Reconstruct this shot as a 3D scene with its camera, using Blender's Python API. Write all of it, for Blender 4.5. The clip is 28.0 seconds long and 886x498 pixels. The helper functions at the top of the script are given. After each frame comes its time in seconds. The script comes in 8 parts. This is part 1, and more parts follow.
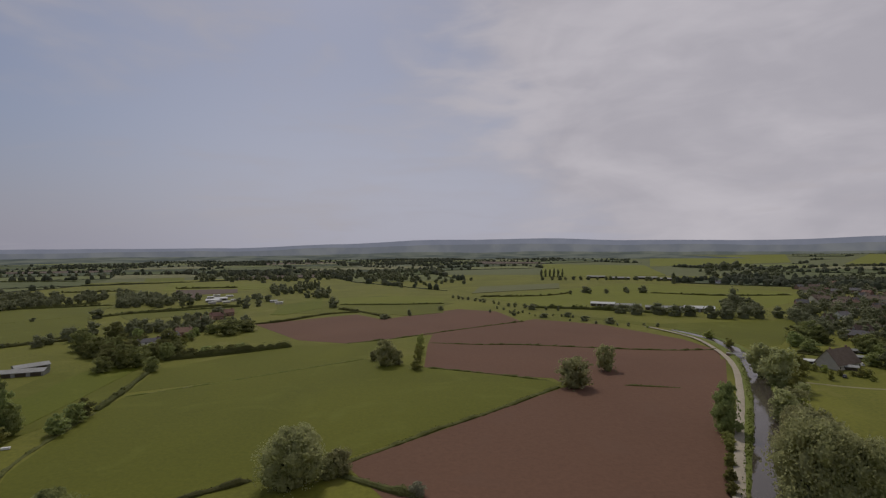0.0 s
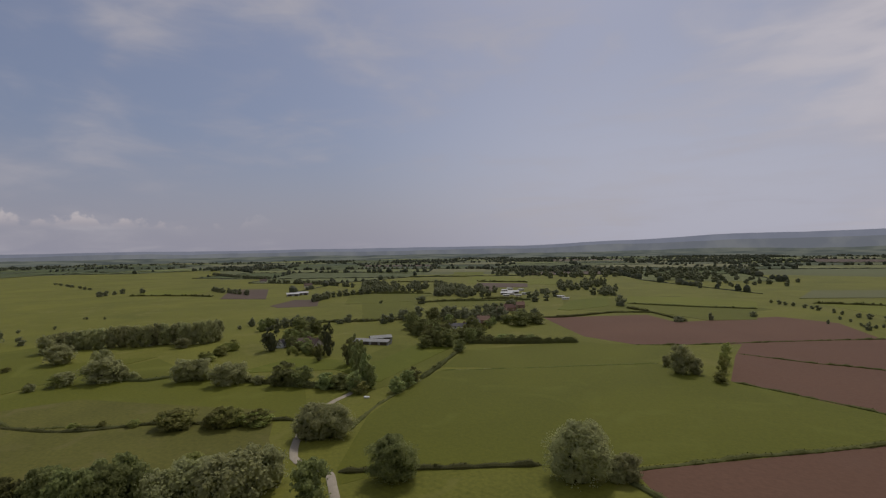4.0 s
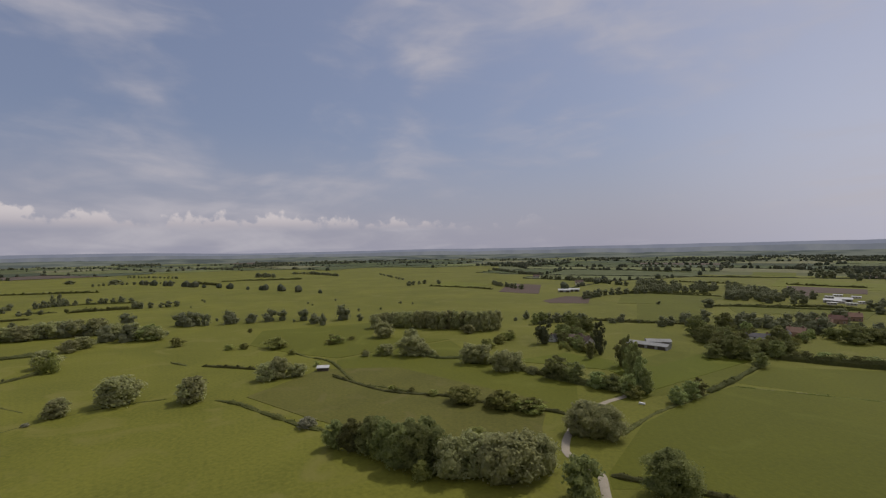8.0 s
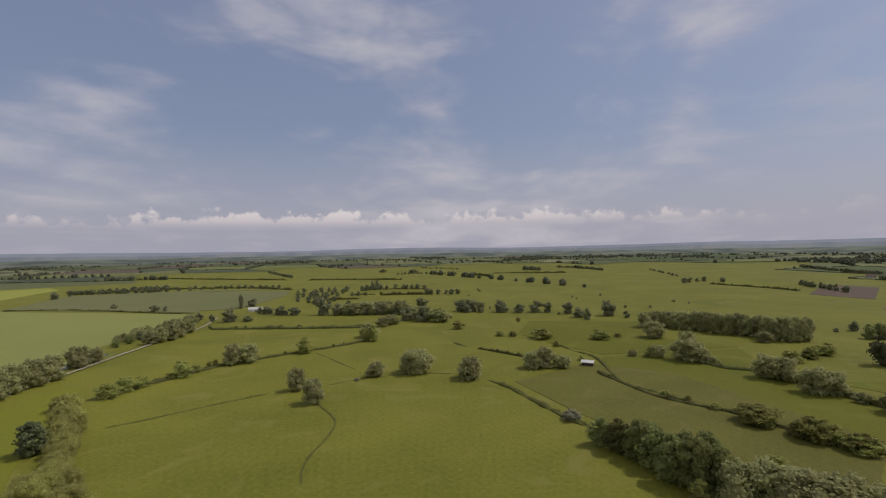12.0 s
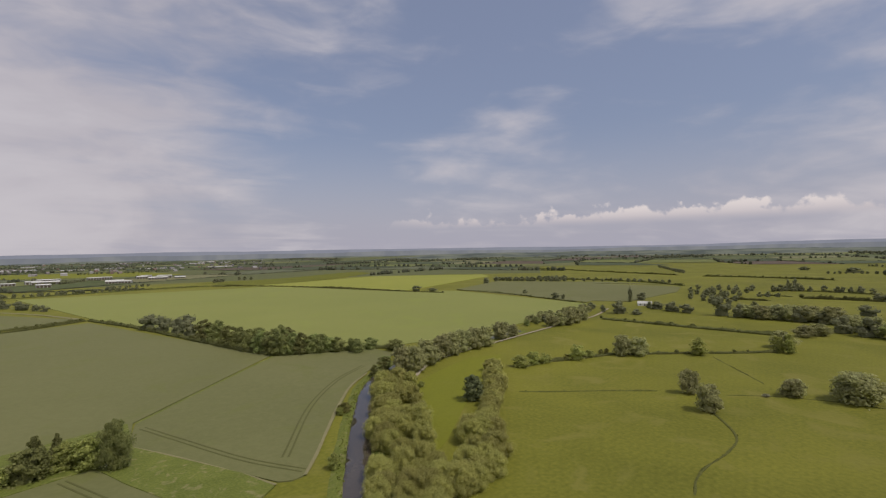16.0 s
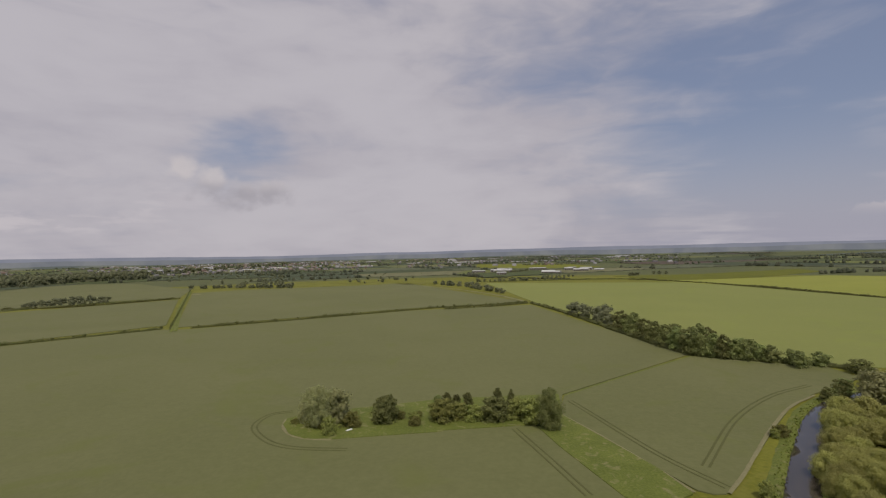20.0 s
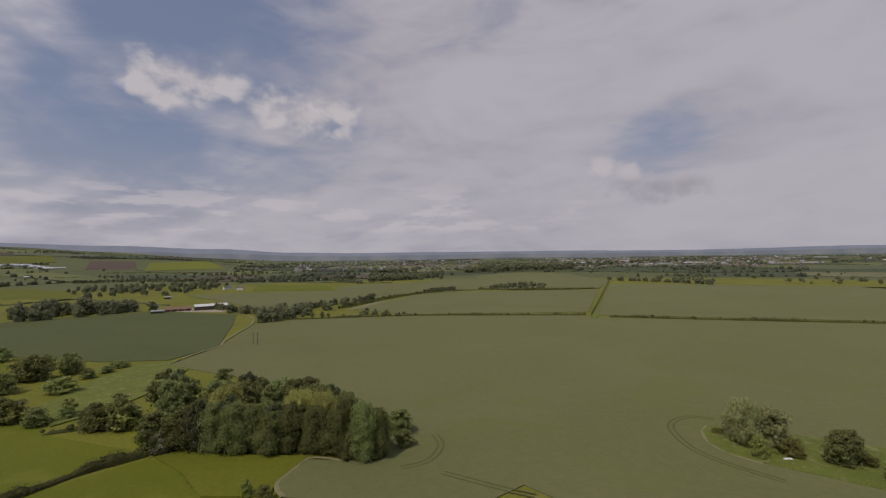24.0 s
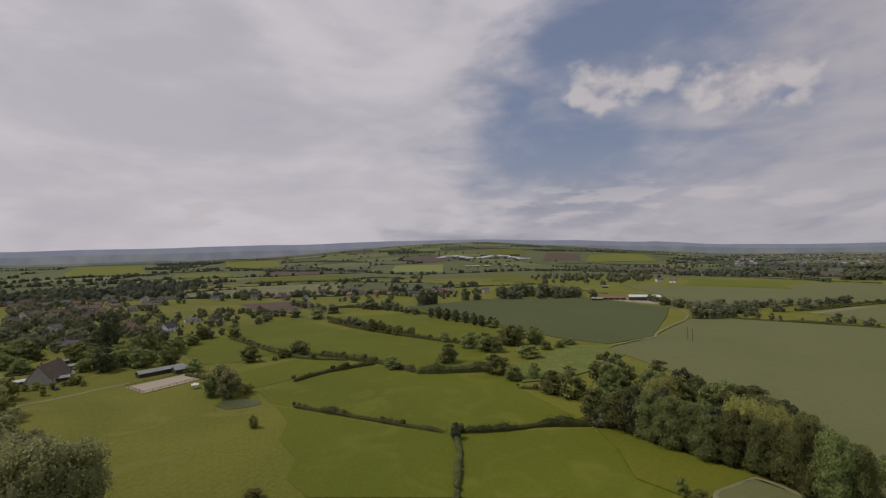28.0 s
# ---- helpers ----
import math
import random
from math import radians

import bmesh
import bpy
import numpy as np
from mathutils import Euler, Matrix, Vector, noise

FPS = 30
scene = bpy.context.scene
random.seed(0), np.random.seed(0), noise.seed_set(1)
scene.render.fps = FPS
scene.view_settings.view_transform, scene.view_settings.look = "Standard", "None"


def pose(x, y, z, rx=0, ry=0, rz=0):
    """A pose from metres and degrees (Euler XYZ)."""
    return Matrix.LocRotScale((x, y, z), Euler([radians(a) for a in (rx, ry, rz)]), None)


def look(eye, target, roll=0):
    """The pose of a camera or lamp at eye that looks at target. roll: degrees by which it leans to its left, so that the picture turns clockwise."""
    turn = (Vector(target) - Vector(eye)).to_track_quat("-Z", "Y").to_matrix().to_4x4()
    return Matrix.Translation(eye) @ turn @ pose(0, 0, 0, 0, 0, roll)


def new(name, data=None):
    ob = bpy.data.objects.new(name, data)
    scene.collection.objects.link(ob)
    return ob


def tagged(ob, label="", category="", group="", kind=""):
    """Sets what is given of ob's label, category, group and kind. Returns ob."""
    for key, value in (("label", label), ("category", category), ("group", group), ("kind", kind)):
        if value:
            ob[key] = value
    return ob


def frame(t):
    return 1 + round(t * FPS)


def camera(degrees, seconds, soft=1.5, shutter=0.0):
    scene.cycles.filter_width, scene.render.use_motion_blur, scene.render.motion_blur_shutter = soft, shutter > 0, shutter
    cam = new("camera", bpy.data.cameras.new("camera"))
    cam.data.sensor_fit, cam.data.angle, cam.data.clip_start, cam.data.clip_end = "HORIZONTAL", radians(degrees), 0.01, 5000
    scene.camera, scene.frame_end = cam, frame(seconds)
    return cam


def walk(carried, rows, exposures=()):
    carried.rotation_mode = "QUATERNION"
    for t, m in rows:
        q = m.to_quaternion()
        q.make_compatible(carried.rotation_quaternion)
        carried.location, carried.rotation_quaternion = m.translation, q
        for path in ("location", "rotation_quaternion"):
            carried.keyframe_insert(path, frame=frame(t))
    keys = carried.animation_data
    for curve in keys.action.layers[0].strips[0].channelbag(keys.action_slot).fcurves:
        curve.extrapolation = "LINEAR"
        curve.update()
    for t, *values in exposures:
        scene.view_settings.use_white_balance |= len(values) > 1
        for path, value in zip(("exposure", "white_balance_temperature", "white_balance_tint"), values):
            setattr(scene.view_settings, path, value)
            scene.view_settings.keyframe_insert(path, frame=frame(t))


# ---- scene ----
cam = camera(85.37, 28.0, soft=1.25)
walk(cam, [
    (0.0, pose(0, 0, 64, 90 + 0.28, 0.41, 0.00)),
    (0.5, pose(0, 0, 64, 90 + 0.28, 0.50, 7.08)),
    (1.0, pose(0, 0, 64, 90 + 0.26, 0.54, 11.06)),
    (1.5, pose(0, 0, 64, 90 + 0.28, 0.59, 14.31)),
    (2.0, pose(0, 0, 64, 90 + 0.26, 0.69, 17.53)),
    (2.5, pose(0, 0, 64, 90 + 0.26, 0.75, 21.13)),
    (3.0, pose(0, 0, 64, 90 + 0.27, 0.75, 24.98)),
    (3.5, pose(0, 0, 64, 90 + 0.24, 0.77, 29.03)),
    (5.5, pose(0, 0, 64, 90 + 0.29, 0.81, 45.12)),
    (6.0, pose(0, 0, 64, 90 + 0.32, 0.75, 49.07)),
    (6.5, pose(0, 0, 64, 90 + 0.30, 0.73, 52.99)),
    (7.0, pose(0, 0, 64, 90 + 0.34, 0.91, 56.85)),
    (7.5, pose(0, 0, 64, 90 + 0.33, 0.89, 60.76)),
    (8.0, pose(0, 0, 64, 90 + 0.30, 0.86, 64.60)),
    (8.5, pose(0, 0, 64, 90 + 0.29, 0.87, 68.50)),
    (9.0, pose(0, 0, 64, 90 + 0.25, 0.98, 72.39)),
    (9.5, pose(0, 0, 64, 90 + 0.20, 1.00, 76.35)),
    (10.0, pose(0, 0, 64, 90 + 0.18, 1.03, 80.11)),
    (10.5, pose(0, 0, 64, 90 + 0.17, 1.08, 84.00)),
    (11.0, pose(0, 0, 64, 90 + 0.16, 1.10, 87.87)),
    (11.5, pose(0, 0, 64, 90 + 0.11, 1.07, 91.76)),
    (13.5, pose(0, 0, 64, 90 + 0.08, 1.04, 107.85)),
    (14.0, pose(0, 0, 64, 90 + 0.07, 1.04, 114.03)),
    (14.5, pose(0, 0, 64, 90 + 0.09, 1.15, 120.56)),
    (15.0, pose(0, 0, 64, 90 + 0.14, 1.25, 127.15)),
    (15.5, pose(0, 0, 64, 90 + 0.19, 1.21, 133.56)),
    (16.0, pose(0, 0, 64, 90 + 0.22, 1.20, 139.40)),
    (16.5, pose(0, 0, 64, 90 + 0.29, 1.16, 145.21)),
    (17.0, pose(0, 0, 64, 90 + 0.35, 1.18, 151.06)),
    (17.5, pose(0, 0, 64, 90 + 0.42, 1.19, 156.99)),
    (18.0, pose(0, 0, 64, 90 + 0.48, 1.16, 162.88)),
    (18.5, pose(0, 0, 64, 90 + 0.49, 1.27, 168.70)),
    (19.0, pose(0, 0, 64, 90 + 0.53, 1.25, 174.55)),
    (19.5, pose(0, 0, 64, 90 + 0.55, 1.25, 180.31)),
    (20.0, pose(0, 0, 64, 90 + 0.58, 1.32, 186.09)),
    (20.5, pose(0, 0, 64, 90 + 0.62, 1.38, 191.92)),
    (21.0, pose(0, 0, 64, 90 + 0.65, 1.47, 197.83)),
    (21.5, pose(0, 0, 64, 90 + 0.69, 1.41, 203.54)),
    (23.5, pose(0, 0, 64, 90 + 0.76, 1.00, 226.98)),
    (24.0, pose(0, 0, 64, 90 + 0.78, 0.95, 232.85)),
    (24.5, pose(0, 0, 64, 90 + 0.79, 1.00, 238.68)),
    (25.0, pose(0, 0, 64, 90 + 0.78, 0.94, 244.50)),
    (25.5, pose(0, 0, 64, 90 + 0.76, 0.86, 250.27)),
    (26.0, pose(0, 0, 64, 90 + 0.74, 0.86, 256.04)),
    (26.5, pose(0, 0, 64, 90 + 0.73, 0.87, 261.98)),
    (27.0, pose(0, 0, 64, 90 + 0.69, 0.92, 267.54)),
    (27.5, pose(0, 0, 64, 90 + 0.70, 0.93, 273.41)),
    (28.0, pose(0, 0, 64, 90 + 0.73, 1.00, 281.30)),
], [(0.0, -0.49, 6380, 14), (3.5, -0.45, 6350, 14.5), (8.0, -0.20, 6350, 14.5), (11.0, -0.08, 6400, 14), (14.0, 0.02, 6560, 14), (16.0, 0.08, 6600, 14), (18.0, 0.05, 6600, 14), (20.0, -0.08, 6560, 14), (22.0, -0.19, 6480, 14.5), (24.0, -0.26, 6440, 15.5), (28.0, -0.28, 6480, 14)])

# ---- sky, sun and exposure ----
SUN_TURN, SUN_UP = 15.0, 55.0
sun_way = Vector((-math.sin(radians(SUN_TURN)) * math.cos(radians(SUN_UP)), math.cos(radians(SUN_TURN)) * math.cos(radians(SUN_UP)), math.sin(radians(SUN_UP))))
sun = new("sun", bpy.data.lights.new("sun", "SUN"))
sun.data.energy, sun.data.angle, sun.data.color = 2.1, radians(1.2), (1.0, 0.95, 0.86)
sun.matrix_world = look(sun_way * 300, (0, 0, 0))
scene.view_settings.exposure = 0.0

world = bpy.data.worlds.new("sky")
world.use_nodes = True
scene.world = world
wt = world.node_tree
wt.nodes.clear()


def wnode(kind, **values):
    n = wt.nodes.new(kind)
    for key, v in values.items():
        if key == "op":
            n.operation = v
        elif key == "sockets":
            for i, s in v.items():
                if isinstance(s, bpy.types.NodeSocket):
                    wt.links.new(s, n.inputs[i])
                else:
                    n.inputs[i].default_value = s
    return n


def wmath(op, a, b=0.0, clamp=False):
    n = wnode("ShaderNodeMath", op=op, sockets={0: a, 1: b})
    n.use_clamp = clamp
    return n.outputs[0]


def wsmooth(v, lo, hi):
    n = wt.nodes.new("ShaderNodeMapRange")
    n.interpolation_type = "SMOOTHSTEP"
    wt.links.new(v, n.inputs["Value"])
    n.inputs["From Min"].default_value, n.inputs["From Max"].default_value = lo, hi
    return n.outputs[0]


def wnoise(vec, scale, detail, rough, dist=0.0):
    n = wnode("ShaderNodeTexNoise", sockets={"Vector": vec, "Scale": scale, "Detail": detail, "Roughness": rough, "Distortion": dist})
    return n.outputs["Fac"]


def heading(turn, up=0.0):
    a, e = radians(turn), radians(up)
    return (-math.sin(a) * math.cos(e), math.cos(a) * math.cos(e), math.sin(e))


sky = wt.nodes.new("ShaderNodeTexSky")
sky.sky_type, sky.sun_disc = "NISHITA", False
sky.sun_elevation, sky.sun_rotation = radians(SUN_UP), radians(-SUN_TURN)
sky.air_density, sky.dust_density, sky.ozone_density = 1.0, 2.5, 1.5
coord = wt.nodes.new("ShaderNodeTexCoord").outputs["Generated"]
sep = wnode("ShaderNodeSeparateXYZ", sockets={0: coord})
up = sep.outputs[2]
low = wmath("ADD", wmath("MAXIMUM", up, 0.0), 0.10)
flat = wnode("ShaderNodeCombineXYZ", sockets={0: wmath("DIVIDE", sep.outputs[0], low), 1: wmath("DIVIDE", sep.outputs[1], low), 2: 0.0}).outputs[0]
stretch = wnode("ShaderNodeMapping", sockets={0: flat, 2: (0, 0, radians(35)), 3: (0.70, 1.25, 1.0)}).outputs[0]


def toward(turn, lift, lo, hi):
    d = wnode("ShaderNodeVectorMath", op="DOT_PRODUCT", sockets={0: coord, 1: heading(turn, lift)}).outputs["Value"]
    return wsmooth(d, lo, hi)


# high veil cloud: one broad sheet, a brighter bank beside a blue gap
def scaled(sz):
    return wnode("ShaderNodeMapping", sockets={0: coord, 3: (1.0, 1.0, sz)}).outputs[0]


def weigh(*pairs):
    total = 0.0
    for v, k in pairs:
        total = wmath("ADD", wmath("MULTIPLY", v, k), total)
    return total


veil = wnoise(stretch, 0.8, 5.0, 0.48, 1.0)
veil_soft = wnoise(scaled(2.4), 2.6, 5.0, 0.50, 0.6)
veil_fine = wnoise(scaled(3.2), 8.0, 5.0, 0.52, 0.5)
cover = weigh((toward(203, 26, 0.52, 0.93), 0.25), (toward(312, 26, 0.74, 0.93), 0.34), (toward(335, 22, 0.82, 1.0), 0.13), (toward(258, 24, 0.950, 1.0), -0.03), (toward(266, 5, 0.90, 0.985), 0.07), (toward(150, 13, 0.95, 1.0), -0.12), (toward(208, 10.6, 0.993, 0.9998), -0.10), (toward(212, 11.0, 0.994, 0.9998), -0.06), (toward(128, 24, 0.93, 1.0), -0.05), (toward(35, 12, 0.85, 1.0), -0.05))
amount = wmath("ADD", weigh((veil, 0.40), (veil_soft, 0.64), (veil_fine, 0.26), (1.0, -0.15)), cover)
veil_mask = wmath("MULTIPLY", wsmooth(amount, 0.43, 0.76), 0.92)
# a line of small fair-weather heaps with level bases, low over the marsh
lump = weigh((wnoise(scaled(0.6), 15.0, 4.0, 0.5, 0.0), 0.62), (wnoise(scaled(1.2), 42.0, 3.0, 0.5, 0.0), 0.38))
puff = wmath("SUBTRACT", wmath("ADD", lump, wmath("MULTIPLY", toward(106, 3, 0.80, 1.0), 0.10)), wmath("MULTIPLY", wmath("SUBTRACT", up, 0.055), 6.5))
puff_mask = wmath("MULTIPLY", wmath("MULTIPLY", wsmooth(puff, 0.47, 0.55), wsmooth(up, 0.042, 0.062)), wmath("MULTIPLY", toward(100, 3, 0.66, 0.80), 0.90))
# flat scraps of cloud in rows above the hills
scrap = wnoise(scaled(4.5), 9.0, 5.0, 0.52, 0.2)
scrap_mask = wmath("MULTIPLY", wmath("MULTIPLY", wsmooth(scrap, 0.50, 0.63), wmath("MULTIPLY", wsmooth(up, 0.035, 0.06), wmath("SUBTRACT", 1.0, wsmooth(up, 0.10, 0.17)))), wmath("MULTIPLY", toward(272, 5, 0.40, 0.80), 0.70))


def heap(turn, lift, wide):
    """How deep a direction lies inside one rounded head of cloud."""
    d = wnode("ShaderNodeVectorMath", op="SUBTRACT", sockets={0: coord, 1: heading(turn, lift)}).outputs[0]
    flat_d = wnode("ShaderNodeVectorMath", op="MULTIPLY", sockets={0: d, 1: (1.0, 1.0, 1.35)}).outputs[0]
    far = wnode("ShaderNodeVectorMath", op="LENGTH", sockets={0: flat_d}).outputs["Value"]
    return wmath("SUBTRACT", 1.0, wmath("DIVIDE", far, math.sin(radians(wide))))


def cloud(heads):
    best = heap(*heads[0])
    for h in heads[1:]:
        best = wmath("MAXIMUM", best, heap(*h))
    return best


heap_noise = weigh((wnoise(scaled(1.3), 20.0, 4.0, 0.48, 0.2), 0.85), (wnoise(scaled(1.3), 55.0, 3.0, 0.5, 0.0), 0.15))
white_heaps = cloud([(264.6, 17.6, 2.6), (262.4, 18.4, 3.7), (259.8, 18.2, 3.2), (257.2, 18.5, 2.5), (262.6, 16.4, 2.5), (251.9, 16.2, 2.9), (248.4, 16.0, 3.6), (245.0, 16.8, 2.6), (247.4, 17.6, 2.2), (244.5, 14.0, 1.4)])
grey_heap = cloud([(214.6, 9.2, 2.2), (211.7, 8.0, 2.9), (208.6, 7.3, 3.1), (205.6, 7.2, 2.8)])
heap_mask = wmath("MULTIPLY", wsmooth(wmath("ADD", white_heaps, wmath("MULTIPLY", wmath("SUBTRACT", heap_noise, 0.5), 2.6)), -0.10, 0.80), 0.85)
grey_mask = wmath("MULTIPLY", wsmooth(wmath("ADD", grey_heap, wmath("MULTIPLY", wmath("SUBTRACT", heap_noise, 0.5), 2.4)), 0.0, 0.8), 0.75)
haze = wmath("SUBTRACT", 1.0, wsmooth(up, -0.02, 0.26))


def wmix(fac, a, b):
    n = wt.nodes.new("ShaderNodeMix")
    n.data_type = "RGBA"
    wt.links.new(fac, n.inputs[0])
    for i, s in ((6, a), (7, b)):
        if isinstance(s, bpy.types.NodeSocket):
            wt.links.new(s, n.inputs[i])
        else:
            n.inputs[i].default_value = (*s, 1)
    return n.outputs[2]


thin = wmix(wmath("ADD", wmath("MULTIPLY", up, 0.0), 0.55), sky.outputs[0], (2.35, 2.7, 3.8))
air = wmix(wmath("MULTIPLY", haze, 0.82), thin, (4.02, 3.98, 4.62))
air = wmix(wmath("MULTIPLY", wmath("MULTIPLY", toward(348, 14, 0.5, 1.0), wmath("SUBTRACT", 1.0, wsmooth(up, 0.10, 0.55))), 0.64), air, (6.3, 6.4, 7.2))
air = wmix(veil_mask, air, wmix(wsmooth(wmath("ADD", wmath("MULTIPLY", veil_fine, 0.25), wmath("MULTIPLY", veil_soft, 0.75)), 0.36, 0.64), wmix(toward(312, 22, 0.55, 0.95), (4.35, 4.2, 4.55), (5.5, 5.3, 5.6)), wmix(toward(312, 22, 0.45, 0.95), (5.2, 5.05, 5.3), (7.0, 6.7, 6.9))))
air = wmix(scrap_mask, air, (5.9, 5.6, 5.75))
air = wmix(puff_mask, air, wmix(wsmooth(up, 0.05, 0.08), (5.0, 4.7, 4.9), (6.9, 6.4, 6.2)))
air = wmix(grey_mask, air, wmix(wsmooth(wmath("ADD", up, wmath("MULTIPLY", heap_noise, 0.03)), 0.135, 0.175), (3.5, 3.4, 3.7), (5.8, 5.5, 5.5)))
air = wmix(heap_mask, air, wmix(wsmooth(heap_noise, 0.38, 0.58), (4.9, 4.7, 4.9), (6.2, 5.9, 5.8)))
back = wnode("ShaderNodeBackground", sockets={0: air, 1: 0.10})
wout = wt.nodes.new("ShaderNodeOutputWorld")
wt.links.new(back.outputs[0], wout.inputs[0])


# ---- materials ----
def material(name, dark, light, third=None, coarse=0.02, fine=1.2, rough=0.9, bump=0.3, wave=0.0, shift=0.0, leaf=0.0, spec=0.2, tuft=0.0):
    """Two mixed colours at a coarse and a fine scale, a third in patches, with fine relief."""
    m = bpy.data.materials.new(name)
    m.use_nodes = True
    t = m.node_tree
    b = t.nodes["Principled BSDF"]
    b.inputs["Roughness"].default_value = rough
    b.inputs["Specular IOR Level"].default_value = spec
    b.inputs["Diffuse Roughness"].default_value = 0.3 if tuft else 0.0
    pos = t.nodes.new("ShaderNodeNewGeometry").outputs["Position"]

    def tex(scale, detail=4.0, distort=0.0):
        n = t.nodes.new("ShaderNodeTexNoise")
        t.links.new(pos, n.inputs["Vector"])
        n.inputs["Scale"].default_value, n.inputs["Detail"].default_value, n.inputs["Distortion"].default_value = scale, detail, distort
        return n.outputs["Fac"]

    def calc(op, a, c):
        n = t.nodes.new("ShaderNodeMath")
        n.operation = op
        for i, s in ((0, a), (1, c)):
            if isinstance(s, bpy.types.NodeSocket):
                t.links.new(s, n.inputs[i])
            else:
                n.inputs[i].default_value = s
        return n.outputs[0]

    def mix(f, a, c):
        n = t.nodes.new("ShaderNodeMix")
        n.data_type = "RGBA"
        t.links.new(f, n.inputs[0])
        for i, s in ((6, a), (7, c)):
            if isinstance(s, bpy.types.NodeSocket):
                t.links.new(s, n.inputs[i])
            else:
                n.inputs[i].default_value = (*s, 1)
        return n.outputs[2]

    def ramp(v, lo, hi):
        n = t.nodes.new("ShaderNodeMapRange")
        t.links.new(v, n.inputs["Value"])
        n.inputs["From Min"].default_value, n.inputs["From Max"].default_value = lo, hi
        return n.outputs[0]

    grain = tex(fine, 5.0)
    f = calc("ADD", calc("MULTIPLY", ramp(tex(coarse, 5.0, 0.8), 0.3, 0.7), 0.45 if not tuft else 0.42), calc("MULTIPLY", ramp(grain, 0.32, 0.68), 0.55 if not tuft else 0.28))
    if tuft:
        f = calc("ADD", f, calc("MULTIPLY", ramp(tex(tuft * 4.5, 5.0, 0.5), 0.30, 0.70), 0.30))
    if wave:
        w = t.nodes.new("ShaderNodeTexWave")
        t.links.new(pos, w.inputs["Vector"])
        w.inputs["Scale"].default_value, w.inputs["Distortion"].default_value, w.inputs["Detail Scale"].default_value = wave, 1.5, 0.4
        f = calc("ADD", calc("MULTIPLY", f, 0.8), calc("MULTIPLY", w.outputs["Fac"], 0.2))
    col = mix(f, dark, light)
    if third:
        col = mix(calc("MULTIPLY", ramp(tex(coarse * 3.1, 3.0, 1.2), 0.56, 0.72), 0.7), col, third)
    if shift:
        info = t.nodes.new("ShaderNodeObjectInfo").outputs["Random"]
        hsv = t.nodes.new("ShaderNodeHueSaturation")
        t.links.new(col, hsv.inputs["Color"])
        t.links.new(calc("ADD", 1.0 - shift, calc("MULTIPLY", info, 2 * shift)), hsv.inputs["Value"])
        t.links.new(calc("ADD", 0.5 - shift * 0.06, calc("MULTIPLY", info, shift * 0.10)), hsv.inputs["Hue"])
        col = hsv.outputs[0]
    t.links.new(col, b.inputs["Base Color"])
    if bump:
        n = t.nodes.new("ShaderNodeBump")
        n.inputs["Strength"].default_value, n.inputs["Distance"].default_value = bump, 0.3
        t.links.new(grain, n.inputs["Height"])
        t.links.new(n.outputs[0], b.inputs["Normal"])
    if leaf:
        tr = t.nodes.new("ShaderNodeBsdfTranslucent")
        t.links.new(col, tr.inputs[0])
        ms = t.nodes.new("ShaderNodeMixShader")
        ms.inputs[0].default_value = leaf
        t.links.new(b.outputs[0], ms.inputs[1])
        t.links.new(tr.outputs[0], ms.inputs[2])
        t.links.new(ms.outputs[0], t.nodes["Material Output"].inputs[0])
    return m


def island_material(name, colours, spread=0.25, leaf=0.0):
    """Each loose piece of the mesh takes its own colour from a row of colours."""
    m = bpy.data.materials.new(name)
    m.use_nodes = True
    t = m.node_tree
    b = t.nodes["Principled BSDF"]
    b.inputs["Roughness"].default_value = 0.95
    b.inputs["Specular IOR Level"].default_value = 0.1
    g = t.nodes.new("ShaderNodeNewGeometry")
    r = t.nodes.new("ShaderNodeValToRGB")
    r.color_ramp.interpolation = "CONSTANT"
    for i, c in enumerate(colours):
        e = r.color_ramp.elements[0] if i == 0 else r.color_ramp.elements.new(i / len(colours))
        e.color = (*c, 1)
    t.links.new(g.outputs["Random Per Island"], r.inputs[0])
    n = t.nodes.new("ShaderNodeTexNoise")
    n.inputs["Scale"].default_value, n.inputs["Detail"].default_value = 0.03, 6.0
    t.links.new(g.outputs["Position"], n.inputs["Vector"])
    h = t.nodes.new("ShaderNodeHueSaturation")
    mr = t.nodes.new("ShaderNodeMapRange")
    mr.inputs["To Min"].default_value, mr.inputs["To Max"].default_value = 1 - spread * 2, 1 + spread * 2
    t.links.new(n.outputs["Fac"], mr.inputs["Value"])
    t.links.new(mr.outputs[0], h.inputs["Value"])
    t.links.new(r.outputs[0], h.inputs["Color"])
    t.links.new(h.outputs[0], b.inputs["Base Color"])
    if leaf:
        tr = t.nodes.new("ShaderNodeBsdfTranslucent")
        t.links.new(h.outputs[0], tr.inputs[0])
        ms = t.nodes.new("ShaderNodeMixShader")
        ms.inputs[0].default_value = leaf
        t.links.new(b.outputs[0], ms.inputs[1])
        t.links.new(tr.outputs[0], ms.inputs[2])
        t.links.new(ms.outputs[0], t.nodes["Material Output"].inputs[0])
    return m


